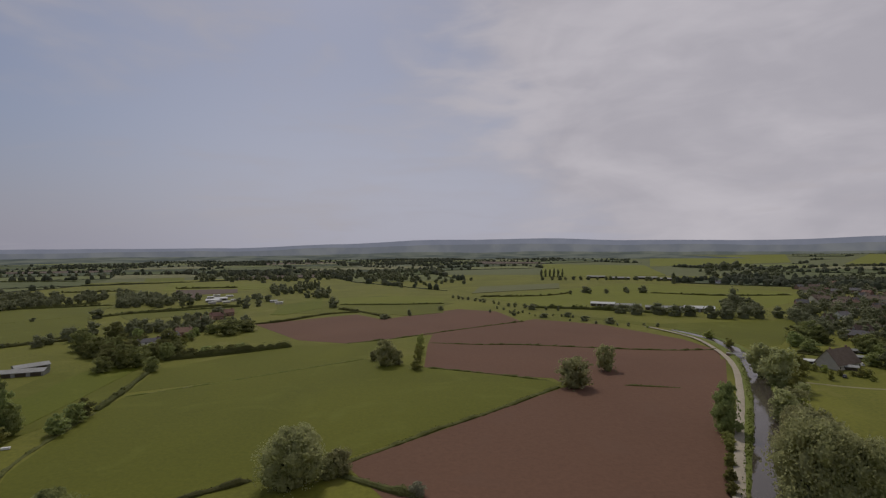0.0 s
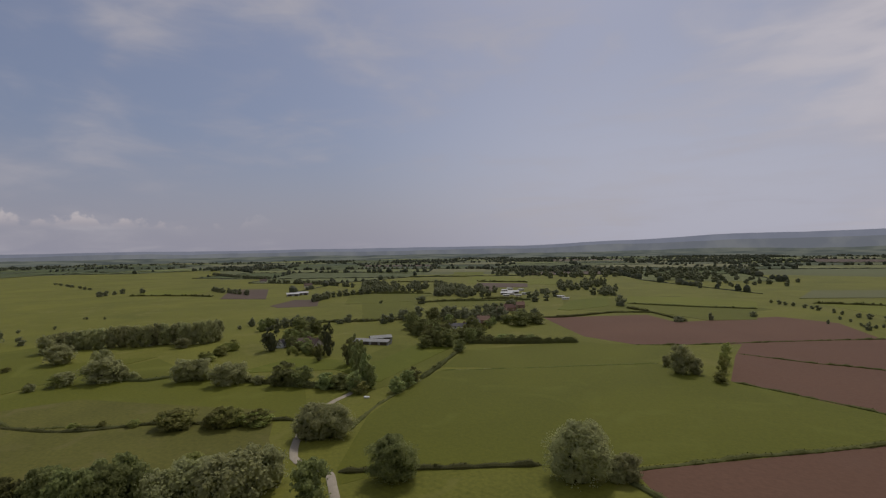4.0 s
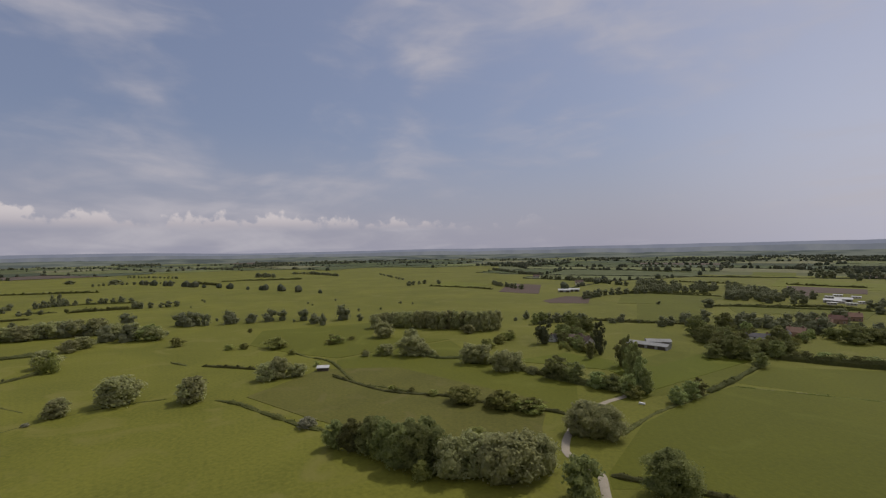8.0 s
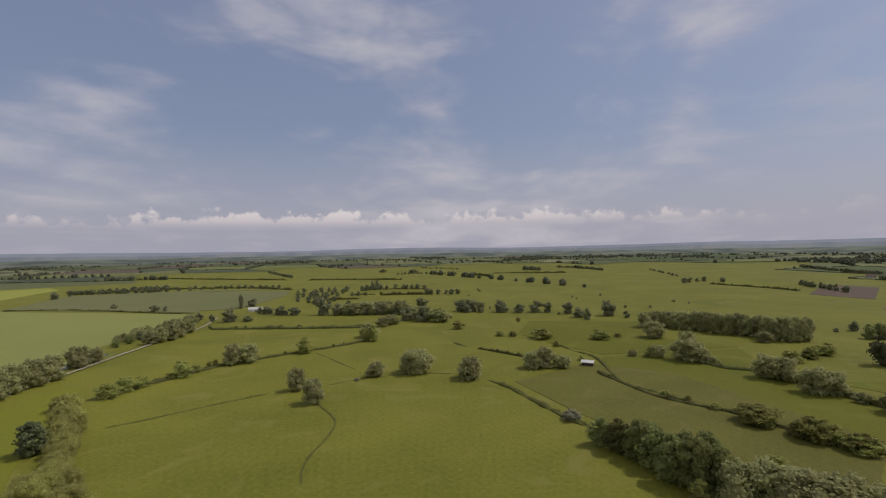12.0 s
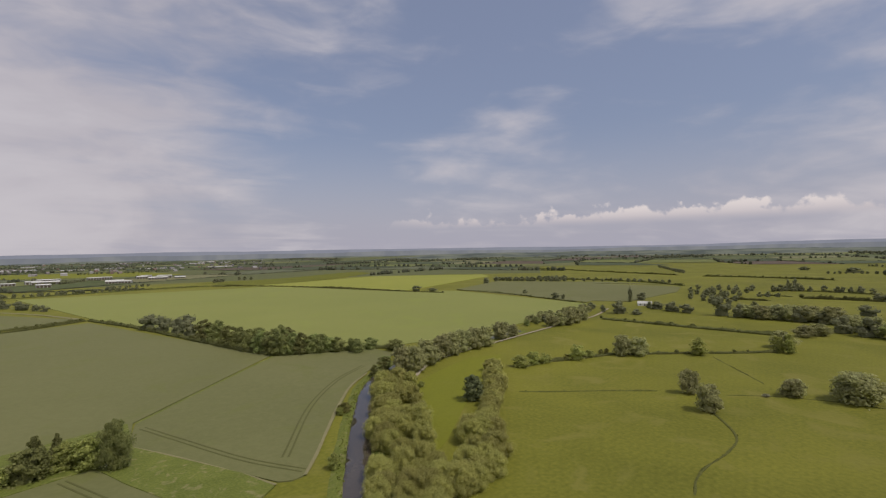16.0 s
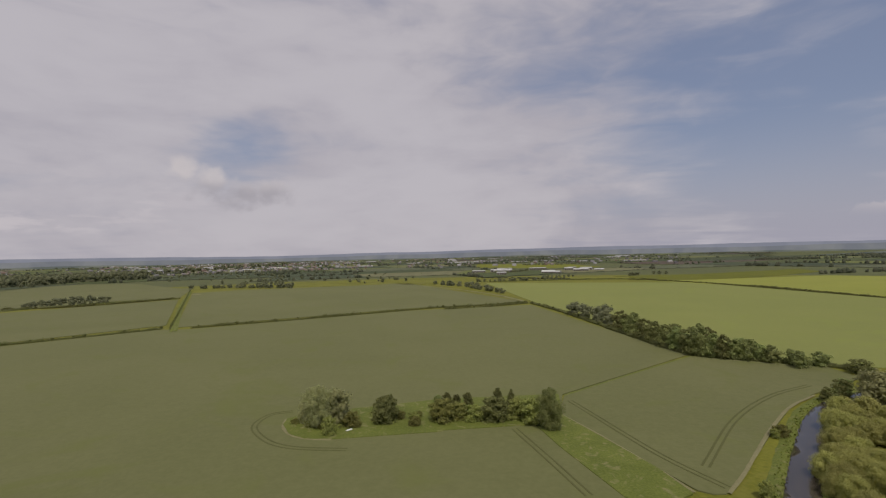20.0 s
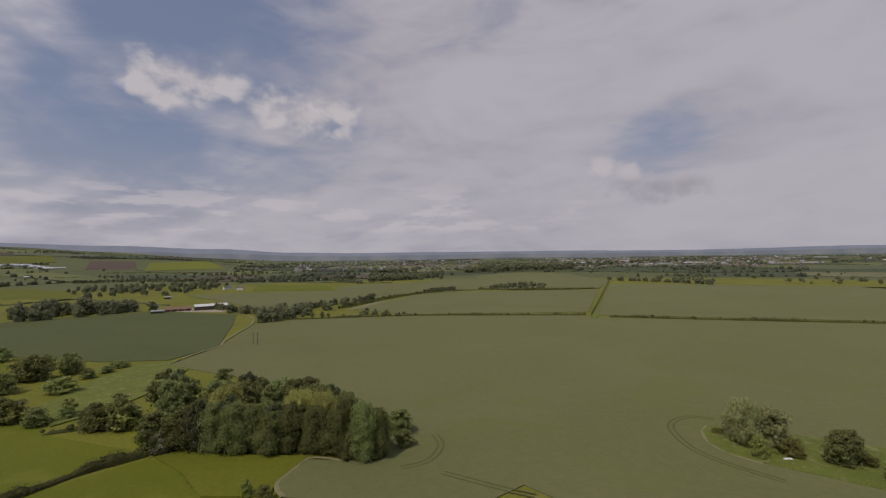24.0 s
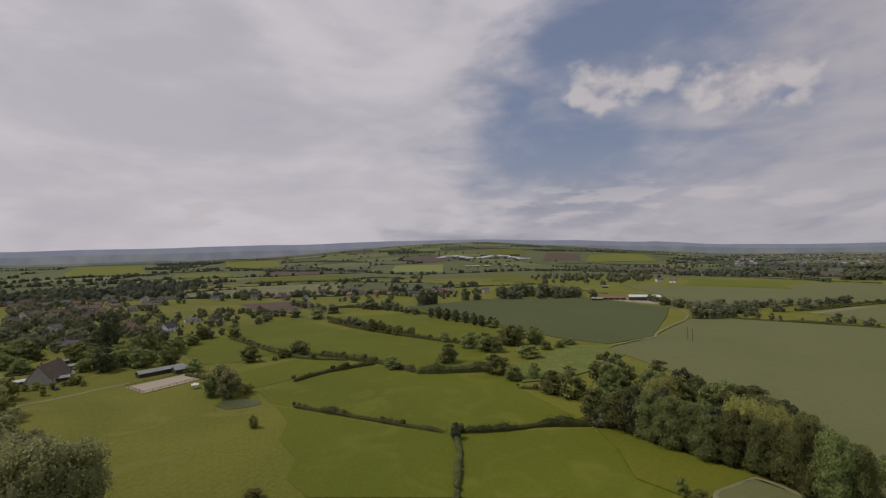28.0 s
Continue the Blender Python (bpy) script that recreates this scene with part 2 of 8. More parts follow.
grass = material("meadow_grass", (0.092, 0.100, 0.011), (0.208, 0.204, 0.026), (0.198, 0.184, 0.042), 0.014, 0.7, tuft=0.16)
olive = material("olive_grass", (0.076, 0.078, 0.012), (0.160, 0.152, 0.028), (0.150, 0.135, 0.038), 0.02, 0.7, tuft=0.16)
# grass for the far ground, dulled and blued: distance haze put in its colour
hazed_pasture = material("hazed_pasture", (0.082, 0.094, 0.036), (0.130, 0.140, 0.052), (0.112, 0.128, 0.044), 0.004, 0.1)
lush = material("lush_grass", (0.089, 0.098, 0.008), (0.147, 0.152, 0.012), (0.150, 0.158, 0.020), 0.010, 0.9, tuft=0.12)
bright = material("bright_grass", (0.090, 0.107, 0.006), (0.143, 0.158, 0.010), (0.158, 0.166, 0.020), 0.014, 0.9, tuft=0.14)
pale = material("pale_grass", (0.126, 0.140, 0.012), (0.182, 0.190, 0.018), (0.160, 0.166, 0.020), 0.015, 0.8, tuft=0.14)
rough = material("rough_grass", (0.084, 0.108, 0.018), (0.170, 0.192, 0.038), (0.250, 0.228, 0.105), 0.08, 1.5, bump=0.6)
grey_crop = material("cereal_crop", (0.119, 0.126, 0.046), (0.160, 0.162, 0.066), (0.130, 0.142, 0.041), 0.010, 0.7, tuft=0.06)
pale_crop = material("young_barley", (0.180, 0.200, 0.053), (0.220, 0.236, 0.064), (0.207, 0.236, 0.053), 0.006, 0.8, tuft=0.06)
lime_crop = material("ripening_crop", (0.224, 0.244, 0.040), (0.271, 0.278, 0.051), None, 0.008, 0.8)
blue_crop = material("bean_crop", (0.072, 0.088, 0.028), (0.100, 0.114, 0.038), None, 0.012, 0.8, tuft=0.06)
soil = material("tilled_soil", (0.121, 0.063, 0.037), (0.177, 0.095, 0.055), (0.149, 0.083, 0.051), 0.01, 0.8, bump=0.25, tuft=0.1)
dull_soil = material("dry_brown_soil", (0.080, 0.056, 0.040), (0.120, 0.086, 0.062), None, 0.02, 0.8, bump=0.25)
gravel = material("pale_gravel", (0.270, 0.235, 0.170), (0.400, 0.350, 0.260), None, 0.3, 4.0)
sand = material("arena_sand", (0.330, 0.275, 0.198), (0.418, 0.352, 0.264), None, 0.2, 3.0)
earth = material("bare_earth", (0.17, 0.158, 0.07), (0.25, 0.232, 0.12), None, 0.2, 2.0)
mud = material("pond_mud", (0.050, 0.058, 0.022), (0.100, 0.108, 0.040), None, 0.2, 1.2, rough=0.6)
wheel_mark = material("flattened_crop", (0.082, 0.088, 0.028), (0.115, 0.118, 0.040), None, 0.2, 2.0)
water = material("canal_water", (0.052, 0.043, 0.034), (0.070, 0.058, 0.046), None, 0.05, 0.8, rough=0.10, bump=0.03, spec=0.5)
oak_leaf = material("oak_leaves", (0.168, 0.194, 0.074), (0.334, 0.356, 0.126), None, 0.25, 1.6, shift=0.42, leaf=0.52, bump=0)
willow_leaf = material("willow_leaves", (0.295, 0.305, 0.140), (0.455, 0.455, 0.208), None, 0.25, 1.6, shift=0.2, leaf=0.52, bump=0)
sallow_leaf = material("sallow_leaves", (0.330, 0.330, 0.104), (0.520, 0.508, 0.168), None, 0.25, 1.6, shift=0.15, leaf=0.52, bump=0)
dark_leaf = material("evergreen_leaves", (0.085, 0.100, 0.050), (0.165, 0.180, 0.080), None, 0.25, 1.6, shift=0.3, leaf=0.25, bump=0)
# one greyer leaf for far crowns of every kind, haze worked into its colour
distant_leaf_hazed = material("distant_leaves_hazed", (0.170, 0.184, 0.106), (0.280, 0.288, 0.152), None, 0.02, 0.4, leaf=0.5, bump=0)
bush_leaf = material("scrub_leaves", (0.200, 0.222, 0.066), (0.410, 0.412, 0.126), None, 0.3, 2.0, shift=0.35, leaf=0.52, bump=0)
hedge_leaf = material("hedge_leaves", (0.102, 0.112, 0.042), (0.205, 0.210, 0.072), None, 0.15, 1.6, shift=0.25, leaf=0.52, bump=0)
blossom = material("may_blossom", (0.12, 0.13, 0.05), (0.42, 0.40, 0.28), None, 0.5, 3.0, leaf=0.2, bump=0)
sedge = material("ditch_sedge", (0.072, 0.082, 0.021), (0.150, 0.152, 0.040), None, 0.2, 1.5, leaf=0.2, bump=0)
bark = material("bark", (0.05, 0.04, 0.03), (0.11, 0.09, 0.065), None, 0.5, 4.0)
render_wall = material("painted_render", (0.48, 0.44, 0.36), (0.62, 0.58, 0.50), None, 0.4, 3.0, shift=0.25)
brick = material("red_brick", (0.20, 0.13, 0.095), (0.29, 0.19, 0.14), None, 0.4, 5.0, shift=0.2)
slate = material("slate_roof", (0.09, 0.088, 0.085), (0.16, 0.15, 0.145), None, 0.5, 3.0, shift=0.25)
clay_tile = material("clay_tile_roof", (0.16, 0.10, 0.072), (0.25, 0.155, 0.11), None, 0.5, 3.0, shift=0.3)
brown_tile = material("brown_tile_roof", (0.11, 0.08, 0.06), (0.17, 0.13, 0.10), None, 0.5, 3.0, shift=0.25)
sheet_roof = material("fibre_sheet_roof", (0.45, 0.45, 0.42), (0.62, 0.62, 0.58), None, 0.2, 2.0, shift=0.15)
dull_roof = material("weathered_sheet_roof", (0.22, 0.22, 0.20), (0.36, 0.36, 0.33), None, 0.2, 2.0)
white_paint = material("white_paint", (0.68, 0.68, 0.66), (0.80, 0.80, 0.78), None, 0.3, 3.0)
timber = material("dark_timber", (0.06, 0.05, 0.035), (0.11, 0.09, 0.07), None, 0.5, 4.0)
pane_glass = material("window_glass", (0.02, 0.025, 0.03), (0.03, 0.035, 0.04), None, 0.5, 3.0, rough=0.08, bump=0, spec=0.6)
film_white = material("polytunnel_film", (0.60, 0.60, 0.60), (0.74, 0.74, 0.74), None, 0.1, 1.0, rough=0.4)
# field colours greyed and blued, with distance haze painted in
far_grass_hazed = island_material("far_fields_hazed", [(0.092, 0.108, 0.046), (0.074, 0.090, 0.044), (0.150, 0.160, 0.066), (0.066, 0.080, 0.046), (0.118, 0.130, 0.074), (0.086, 0.104, 0.042), (0.104, 0.118, 0.052), (0.132, 0.146, 0.058), (0.078, 0.094, 0.052), (0.172, 0.170, 0.086), (0.112, 0.088, 0.066), (0.148, 0.164, 0.056)])
town_wall = island_material("far_roofs", [(0.20, 0.18, 0.17), (0.26, 0.25, 0.24), (0.22, 0.16, 0.13), (0.16, 0.15, 0.15), (0.34, 0.33, 0.32), (0.24, 0.20, 0.17)], 0.05)
# leaf colours paled and greyed to carry the haze of distance
far_leaf_hazed = island_material("far_foliage_hazed", [(0.132, 0.148, 0.096), (0.160, 0.174, 0.112), (0.146, 0.162, 0.104), (0.188, 0.196, 0.126), (0.172, 0.180, 0.118)], 0.15, 0.52)


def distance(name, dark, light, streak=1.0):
    """Glowing far country with haze painted in; streak lays its woods and fields flat."""
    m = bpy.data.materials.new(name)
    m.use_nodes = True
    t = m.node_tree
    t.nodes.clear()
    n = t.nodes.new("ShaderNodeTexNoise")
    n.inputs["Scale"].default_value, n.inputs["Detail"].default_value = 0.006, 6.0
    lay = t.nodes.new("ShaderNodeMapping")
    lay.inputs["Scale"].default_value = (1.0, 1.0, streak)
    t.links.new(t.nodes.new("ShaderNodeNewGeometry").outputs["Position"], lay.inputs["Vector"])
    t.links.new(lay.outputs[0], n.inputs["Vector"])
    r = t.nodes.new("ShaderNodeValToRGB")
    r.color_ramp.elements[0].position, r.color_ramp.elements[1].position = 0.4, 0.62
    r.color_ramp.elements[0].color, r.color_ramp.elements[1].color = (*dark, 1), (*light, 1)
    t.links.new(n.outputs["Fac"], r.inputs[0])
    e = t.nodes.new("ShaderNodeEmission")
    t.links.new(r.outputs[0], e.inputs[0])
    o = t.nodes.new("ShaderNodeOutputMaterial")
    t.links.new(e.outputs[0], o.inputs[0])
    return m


hill_near = distance("painted_haze_hill_near", (0.112, 0.128, 0.116), (0.165, 0.178, 0.148))
painted_plain_haze = distance("painted_haze_plain", (0.088, 0.102, 0.094), (0.158, 0.172, 0.140), 14.0)
hill_mid = distance("painted_haze_hill_mid", (0.165, 0.180, 0.200), (0.205, 0.218, 0.225))
hill_blue = distance("painted_haze_hill_far", (0.205, 0.222, 0.268), (0.228, 0.244, 0.288))


# ---- ground form ----
RIM = [(0, 1.38), (12, 0.95), (24, 0.50), (45, 0.42), (64, 0.28), (87, 0.12), (100, 0.28), (115, 0.15), (150, 0.38), (175, 0.42), (190, 0.30), (205, 0.2), (230, 0.40), (243, 0.45), (250, 0.62), (258, 1.12), (268, 1.50), (277, 1.80), (287, 1.72), (300, 1.46), (315, 1.12), (325, 0.92), (339, 1.12), (349, 1.42), (360, 1.38)]


def rim(turn):
    turn %= 360
    for (a, e), (b, g) in zip(RIM, RIM[1:]):
        if a <= turn <= b:
            k = (turn - a) / (b - a)
            k = k * k * (3 - 2 * k)
            return e + (g - e) * k
    return 0.3


def height(x, y):
    r = math.hypot(x, y)
    if r < 1300:
        return 0.0
    k = min(1.0, (r - 1300) / 3450) ** 1.5
    turn = math.degrees(math.atan2(-x, y)) % 360
    swell = math.exp(-((turn - 278) / 24.0) ** 2)
    return k * (18 + 170 * swell * rim(turn) / 1.8)


def mesh(name, verts, faces, mat=None, smooth=False):
    me = bpy.data.meshes.new(name)
    me.from_pydata([tuple(v) for v in verts], [], [tuple(f) for f in faces])
    if mat:
        me.materials.append(mat)
    if smooth:
        me.shade_smooth()
    me.update()
    return me


def ground_sheet():
    radii = [0, 60, 150, 300, 500, 800, 1100, 1300] + [1300 + 115 * i for i in range(1, 31)] + [4780]
    n = 180
    vs, fs = [(0, 0, 0)], []
    for r in radii[1:]:
        for i in range(n):
            a = 2 * math.pi * i / n
            x, y = r * math.cos(a), r * math.sin(a)
            vs.append((x, y, height(x, y)))
    for i in range(n):
        fs.append((0, 1 + i, 1 + (i + 1) % n))
    for k in range(len(radii) - 2):
        o, q = 1 + k * n, 1 + (k + 1) * n
        for i in range(n):
            j = (i + 1) % n
            fs.append((o + i, q + i, q + j, o + j))
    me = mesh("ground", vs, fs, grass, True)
    # the outer ground takes the grass with haze in its colour
    me.materials.append(hazed_pasture)
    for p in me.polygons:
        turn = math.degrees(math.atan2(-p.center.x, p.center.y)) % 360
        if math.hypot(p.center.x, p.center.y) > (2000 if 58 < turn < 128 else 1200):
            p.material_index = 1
    return tagged(new("ground", me), "wide green grassland rising to low hills", "ground", kind="structure")


ground_sheet()


def hills():
    """Low rings of far ridges, haze painted in, behind everything, one behind the other."""
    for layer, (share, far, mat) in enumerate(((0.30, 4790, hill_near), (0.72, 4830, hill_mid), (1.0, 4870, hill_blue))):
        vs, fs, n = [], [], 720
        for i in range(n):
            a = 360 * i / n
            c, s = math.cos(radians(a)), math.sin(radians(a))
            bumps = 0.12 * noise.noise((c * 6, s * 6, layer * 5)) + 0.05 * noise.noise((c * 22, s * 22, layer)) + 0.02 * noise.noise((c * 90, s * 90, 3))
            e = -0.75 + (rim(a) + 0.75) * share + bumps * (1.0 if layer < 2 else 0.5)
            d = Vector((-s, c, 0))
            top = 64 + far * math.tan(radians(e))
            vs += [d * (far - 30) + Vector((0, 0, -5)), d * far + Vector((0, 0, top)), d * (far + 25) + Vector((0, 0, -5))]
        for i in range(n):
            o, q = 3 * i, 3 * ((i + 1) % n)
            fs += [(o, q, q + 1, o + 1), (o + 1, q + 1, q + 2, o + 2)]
        tagged(new("backdrop", mesh("backdrop", vs, fs, mat, True)), "wooded horizon hills, blue-grey haze painted into their glow", "hills", kind="structure")

hills()


def hazy(turn):
    """Headings over which a screen of painted haze ends the plain past two miles."""
    return turn > 322 or turn < 154


def haze_screen():
    """An added low screen, wooded, with haze painted into it, that ends the plain."""
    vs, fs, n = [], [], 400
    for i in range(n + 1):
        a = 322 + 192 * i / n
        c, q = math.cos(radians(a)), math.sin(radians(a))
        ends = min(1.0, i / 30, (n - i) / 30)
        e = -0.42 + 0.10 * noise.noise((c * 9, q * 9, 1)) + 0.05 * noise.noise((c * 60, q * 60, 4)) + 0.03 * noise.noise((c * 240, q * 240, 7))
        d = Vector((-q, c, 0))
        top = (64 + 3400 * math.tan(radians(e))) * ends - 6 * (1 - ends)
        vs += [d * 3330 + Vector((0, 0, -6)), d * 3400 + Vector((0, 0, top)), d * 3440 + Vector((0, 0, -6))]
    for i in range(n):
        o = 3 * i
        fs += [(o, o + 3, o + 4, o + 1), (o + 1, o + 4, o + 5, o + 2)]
    tagged(new("backdrop", mesh("backdrop", vs, fs, painted_plain_haze, True)), "added glowing screen of painted wooded haze ending the plain", "distance", kind="structure")


haze_screen()

FIELDS = []
DEPTH = {"crop_field": 0.30, "rough_strip": 0.42}


def inside(x, y, poly):
    hit = False
    for (x0, y0), (x1, y1) in zip(poly, poly[1:] + poly[:1]):
        if (y0 > y) != (y1 > y) and x < (x1 - x0) * (y - y0) / (y1 - y0) + x0:
            hit = not hit
    return hit


def field(name, mat, label, poly):
    """A level sheet of one crop, standing crops with a raised edge."""
    from mathutils.geometry import tessellate_polygon
    top = 0.03 + 0.004 * len(FIELDS) + DEPTH.get(name, 0.0)
    FIELDS.append(poly)
    n = len(poly)
    up = [Vector((x, y, top + height(x, y) * 1.02)) for x, y in poly]
    down = [Vector((x, y, -0.2)) for x, y in poly]
    fs = [tuple(t) for t in tessellate_polygon([[Vector((x, y, 0)) for x, y in poly]])]
    fs += [(i, i + n, (i + 1) % n + n, (i + 1) % n) for i in range(n)]
    me = mesh(name, up + down, fs, mat)
    bm = bmesh.new()
    bm.from_mesh(me)
    bmesh.ops.recalc_face_normals(bm, faces=bm.faces)
    bm.to_mesh(me)
    bm.free()
    tagged(new(name, me), label, "field", kind="structure")


field("ploughed_field", soil, "bare reddish-brown ploughed field beside the canal", [(-30.1, 145.1), (-0.5, 172.7), (55.3, 224.4), (79.3, 231.7), (165.5, 282.2), (102.4, 172.6), (74.1, 124.4), (64.1, 107.7), (-0.5, 102.9)])
field("ploughed_field", soil, "bare brown tilled strip between two ditches", [(-11.0, 331.2), (24.0, 328.0), (54.3, 325.9), (132.7, 306.2), (174.8, 306.0), (157.7, 272.7), (83.8, 224.3), (56.6, 234.8), (54.4, 241.1), (18.0, 249.8), (-10.9, 266.3)])
field("ploughed_field", soil, "bare brown tilled field with a dark ditch along it", [(-8.5, 370.7), (29.7, 403.5), (70.7, 436.9), (85, 449), (135.9, 414.3), (170.9, 343.7), (173.8, 305.8), (132.7, 306.2), (54.3, 325.9), (24.0, 328.0), (-11.0, 331.2)])
field("ploughed_field", soil, "reddish-brown bare field behind low hedges", [(-168, 428), (-89, 492), (-58, 454), (16, 531), (56, 508), (70.7, 436.9), (29.7, 403.5), (-8.5, 370.7), (-69.1, 336.7), (-106.5, 350.4)])
field("pasture", lush, "smooth bright green grass pasture bounded by a ditch", [(-140.6, 194.5), (-142.7, 213.5), (-108.4, 238.5), (-75.8, 264.5), (-46.2, 287.0), (-11.8, 265.9), (52.0, 236.4), (55.5, 230.4), (15.7, 188.3), (-29.1, 150.7), (-45.5, 136.4), (-54.3, 134.0), (-71.2, 122.6), (-91.3, 105.7), (-96.9, 94.9), (-104.0, 100.5), (-127.7, 140.5), (-134.3, 164.8)])
field("pasture", lush, "narrow bright green grass field below a tall hedge", [(-145.7, 221.1), (-157.5, 266.2), (-102.2, 330.5), (-87.9, 329.7), (-45.7, 345.5), (-45.7, 291.0), (-75.8, 266.5), (-108.4, 240.5)])
field("pasture", lush, "short green grass behind farm trees", [(-150.0, 167.7), (-143.3, 198.2), (-159.2, 257.0), (-180.1, 266.3), (-211.0, 260.0), (-203.4, 224.8)])
field("meadow", pale, "yellow-green meadow by a straight canal", [(56, 673), (204, 797), (356, 925), (525, 697), (442, 594), (273, 461), (244, 544), (106, 552)])
field("meadow", lush, "green riverside meadow strip", [(100, 500), (186, 416), (322, 433), (225.7, 320.6), (199.9, 312.6), (197.4, 342.8), (194.2, 379.6), (160, 418)])
field("meadow", pale, "far yellow-green meadow", [(509, 1186), (658, 1109), (658, 1109), (551, 1166)])
field("meadow", pale, "far yellow-green grass field", [(320, 1250), (559, 1163), (603, 1140), (311, 1252)])
field("meadow", lush, "green paddock with a hedge across", [(-203, 585), (-90, 703), (14, 590), (-48, 485), (-91, 501), (-173, 500)])
field("crop_field", grey_crop, "grey-green cereal field between the canal and a grass strip", [(-29.3, -217.0), (-113.0, -297.4), (-171.4, -270.3), (-172.6, -249.6), (-134.1, -221.6), (-114.2, -203.1), (-91.5, -174.0), (-62.0, -134.9), (-58.1, -131.7), (-54.7, -131.4), (-51.6, -133.3), (-23.6, -192.9)])
field("crop_field", grey_crop, "huge grey-green cereal field with faint wheel tracks", [(-42, -585), (-113.5, -301.7), (-28.7, -218.7), (-21.7, -178.2), (-32.7, -128.5), (12.5, -103.4), (93.6, -97.8), (93.1, -77.7), (129.2, -43.1), (136.6, -43.4), (144.3, -51.1), (148.0, -57.4), (141.0, -64.6), (144.0, -84.0), (160.0, -91.0), (194.0, -88.0), (222.0, -80.0), (274.6, -68.0), (311.6, -52.3), (334.9, -43.6), (352.1, -59.1), (382.4, -83.5), (485, -136), (489, -176), (432, -279), (307.9, -410.4), (282, -412), (98, -539)])
field("crop_field", grey_crop, "grey-green cereal field above a dark hedge line", [(535, -267), (657, -439), (652, -539), (506, -723), (321, -439), (443, -286)])
field("crop_field", grey_crop, "grey-green cereal field beside a grassy lane", [(300, -424), (571, -857), (517, -914), (189, -1047), (258, -1051), (165, -1004), (113, -904), (28, -747), (-39, -621), (102, -562)])
field("crop_field", pale_crop, "wide pale green cereal field below a dark copse", [(-377, -879), (-454, -620), (-511, -566), (-482, -310), (-384, -274), (-278.5, -269.3), (-215.9, -266.8), (-194.7, -270.0), (-128.2, -300.1), (-117.6, -309.4), (-75, -521), (-48, -616), (20, -1018), (-368, -940), (-459, -620)])
field("crop_field", lime_crop, "yellow-green crop field on a gentle rise", [(-288, -1026), (-412, -827), (-462, -624), (-466, -636), (-846, -815), (-893, -885), (-707, -1079), (-695, -1087), (-388, -1010)])
field("crop_field", grey_crop, "grey-green crop field with a lone tree pair", [(-530, -587), (-712, -667), (-805, -483), (-806, -361), (-764, -487), (-767, -327), (-678, -296), (-528, -286), (-512, -323), (-496, -320)])
field("crop_field", grey_crop, "green crop on a rise below a belt of trees", [(622, -287), (645, -364), (667, -438), (668, -546), (609, -699), (528, -758), (664, -999), (786, -1023), (894, -930), (995, -821), (1017, -772), (945, -611), (990, -559), (967, -446)])
field("crop_field", blue_crop, "blue-green bean field beside a farm track", [(583, 164), (695, 62), (697, -75), (581, -143), (494, -118), (381.8, -81.1), (350.9, -45.7), (374.5, -10.6), (436, 38)])
field("pasture", bright, "bright green hay meadow edged by low hedges", [(192.8, 116.5), (208.5, 132.6), (247.0, 113.0), (267.2, 98.1), (268.2, 94.6), (252.8, 66.5), (254.2, 15.8), (230.2, 9.3), (189.0, -16.7), (181.0, 8.8), (174.9, 30.9), (171.9, 35.0), (180.8, 67.3)])
field("pasture", bright, "green pasture beside a wood", [(169.7, 27.6), (176.5, 8.6), (182.2, -17.5), (163.2, -27.4), (137.5, -33.2), (101.3, -26.8), (113.7, 18.3), (143.9, 23.7)])
field("pasture", bright, "green paddock behind a thick hedge", [(396, 283), (465, 255), (393, 165), (335.7, 49.4), (301.6, 31.7), (271.5, 30.5), (265.7, 69.9), (282.4, 99.6), (282.4, 118.8), (290.5, 159.8), (343.8, 235.6)])
field("pasture", bright, "green paddock between hedgerows", [(482, 220), (515, 145), (408.9, 36.9), (348.0, 26.4), (349.4, 51.4), (407.5, 151.2)])
field("pasture", bright, "small green grazing field by village gardens", [(329.8, 290.5), (355.6, 265.1), (297.8, 172.3), (267.2, 183.3), (256.6, 202.0)])
field("pasture", bright, "green grass field below a hedgerow", [(240.1, 167.2), (288.3, 147.7), (275.2, 115.8), (253.7, 116.0), (214.4, 138.8)])
field("ploughed_field", dull_soil, "small brown bare plot near the village", [(604, 413), (661, 338), (593, 292), (491, 298)])
field("meadow", pale, "pale dry meadow inside the canal bend", [(-141.0, -186.8), (-169.7, -199.3), (-197.3, -207.9), (-217.1, -200.4), (-184.2, -175.3), (-144.3, -152.7), (-106.1, -123.5), (-94.2, -116.9), (-106.1, -140.0)])
field("ploughed_field", dull_soil, "small dark brown plot on the marsh", [(-468, 364), (-494, 372), (-527, 437), (-496, 453), (-440, 398)])
field("rough_strip", rough, "rough tussocky grass strip with scrub in the crop", [(81.4, -175.8), (75.0, -166.4), (67.6, -162.5), (57.9, -162.6), (19.8, -171.5), (19.9, -172.6), (-13.5, -179.8), (-19.4, -160.7), (-31.7, -128.5), (-38.2, -122.1), (-49.8, -131.2), (-45.8, -145.4), (-24.8, -190.7), (-27.0, -218.7), (23.9, -209.8), (58.0, -196.1), (77.9, -187.7), (82.7, -182.1)])
field("rough_strip", lush, "rough grass slope between pasture and wood", [(182.0, -28.0), (171.1, -35.3), (150.0, -58.2), (138.9, -44.2), (131.5, -40.3), (143.4, -25.6), (163.2, -24.0), (181.4, -19.0)])
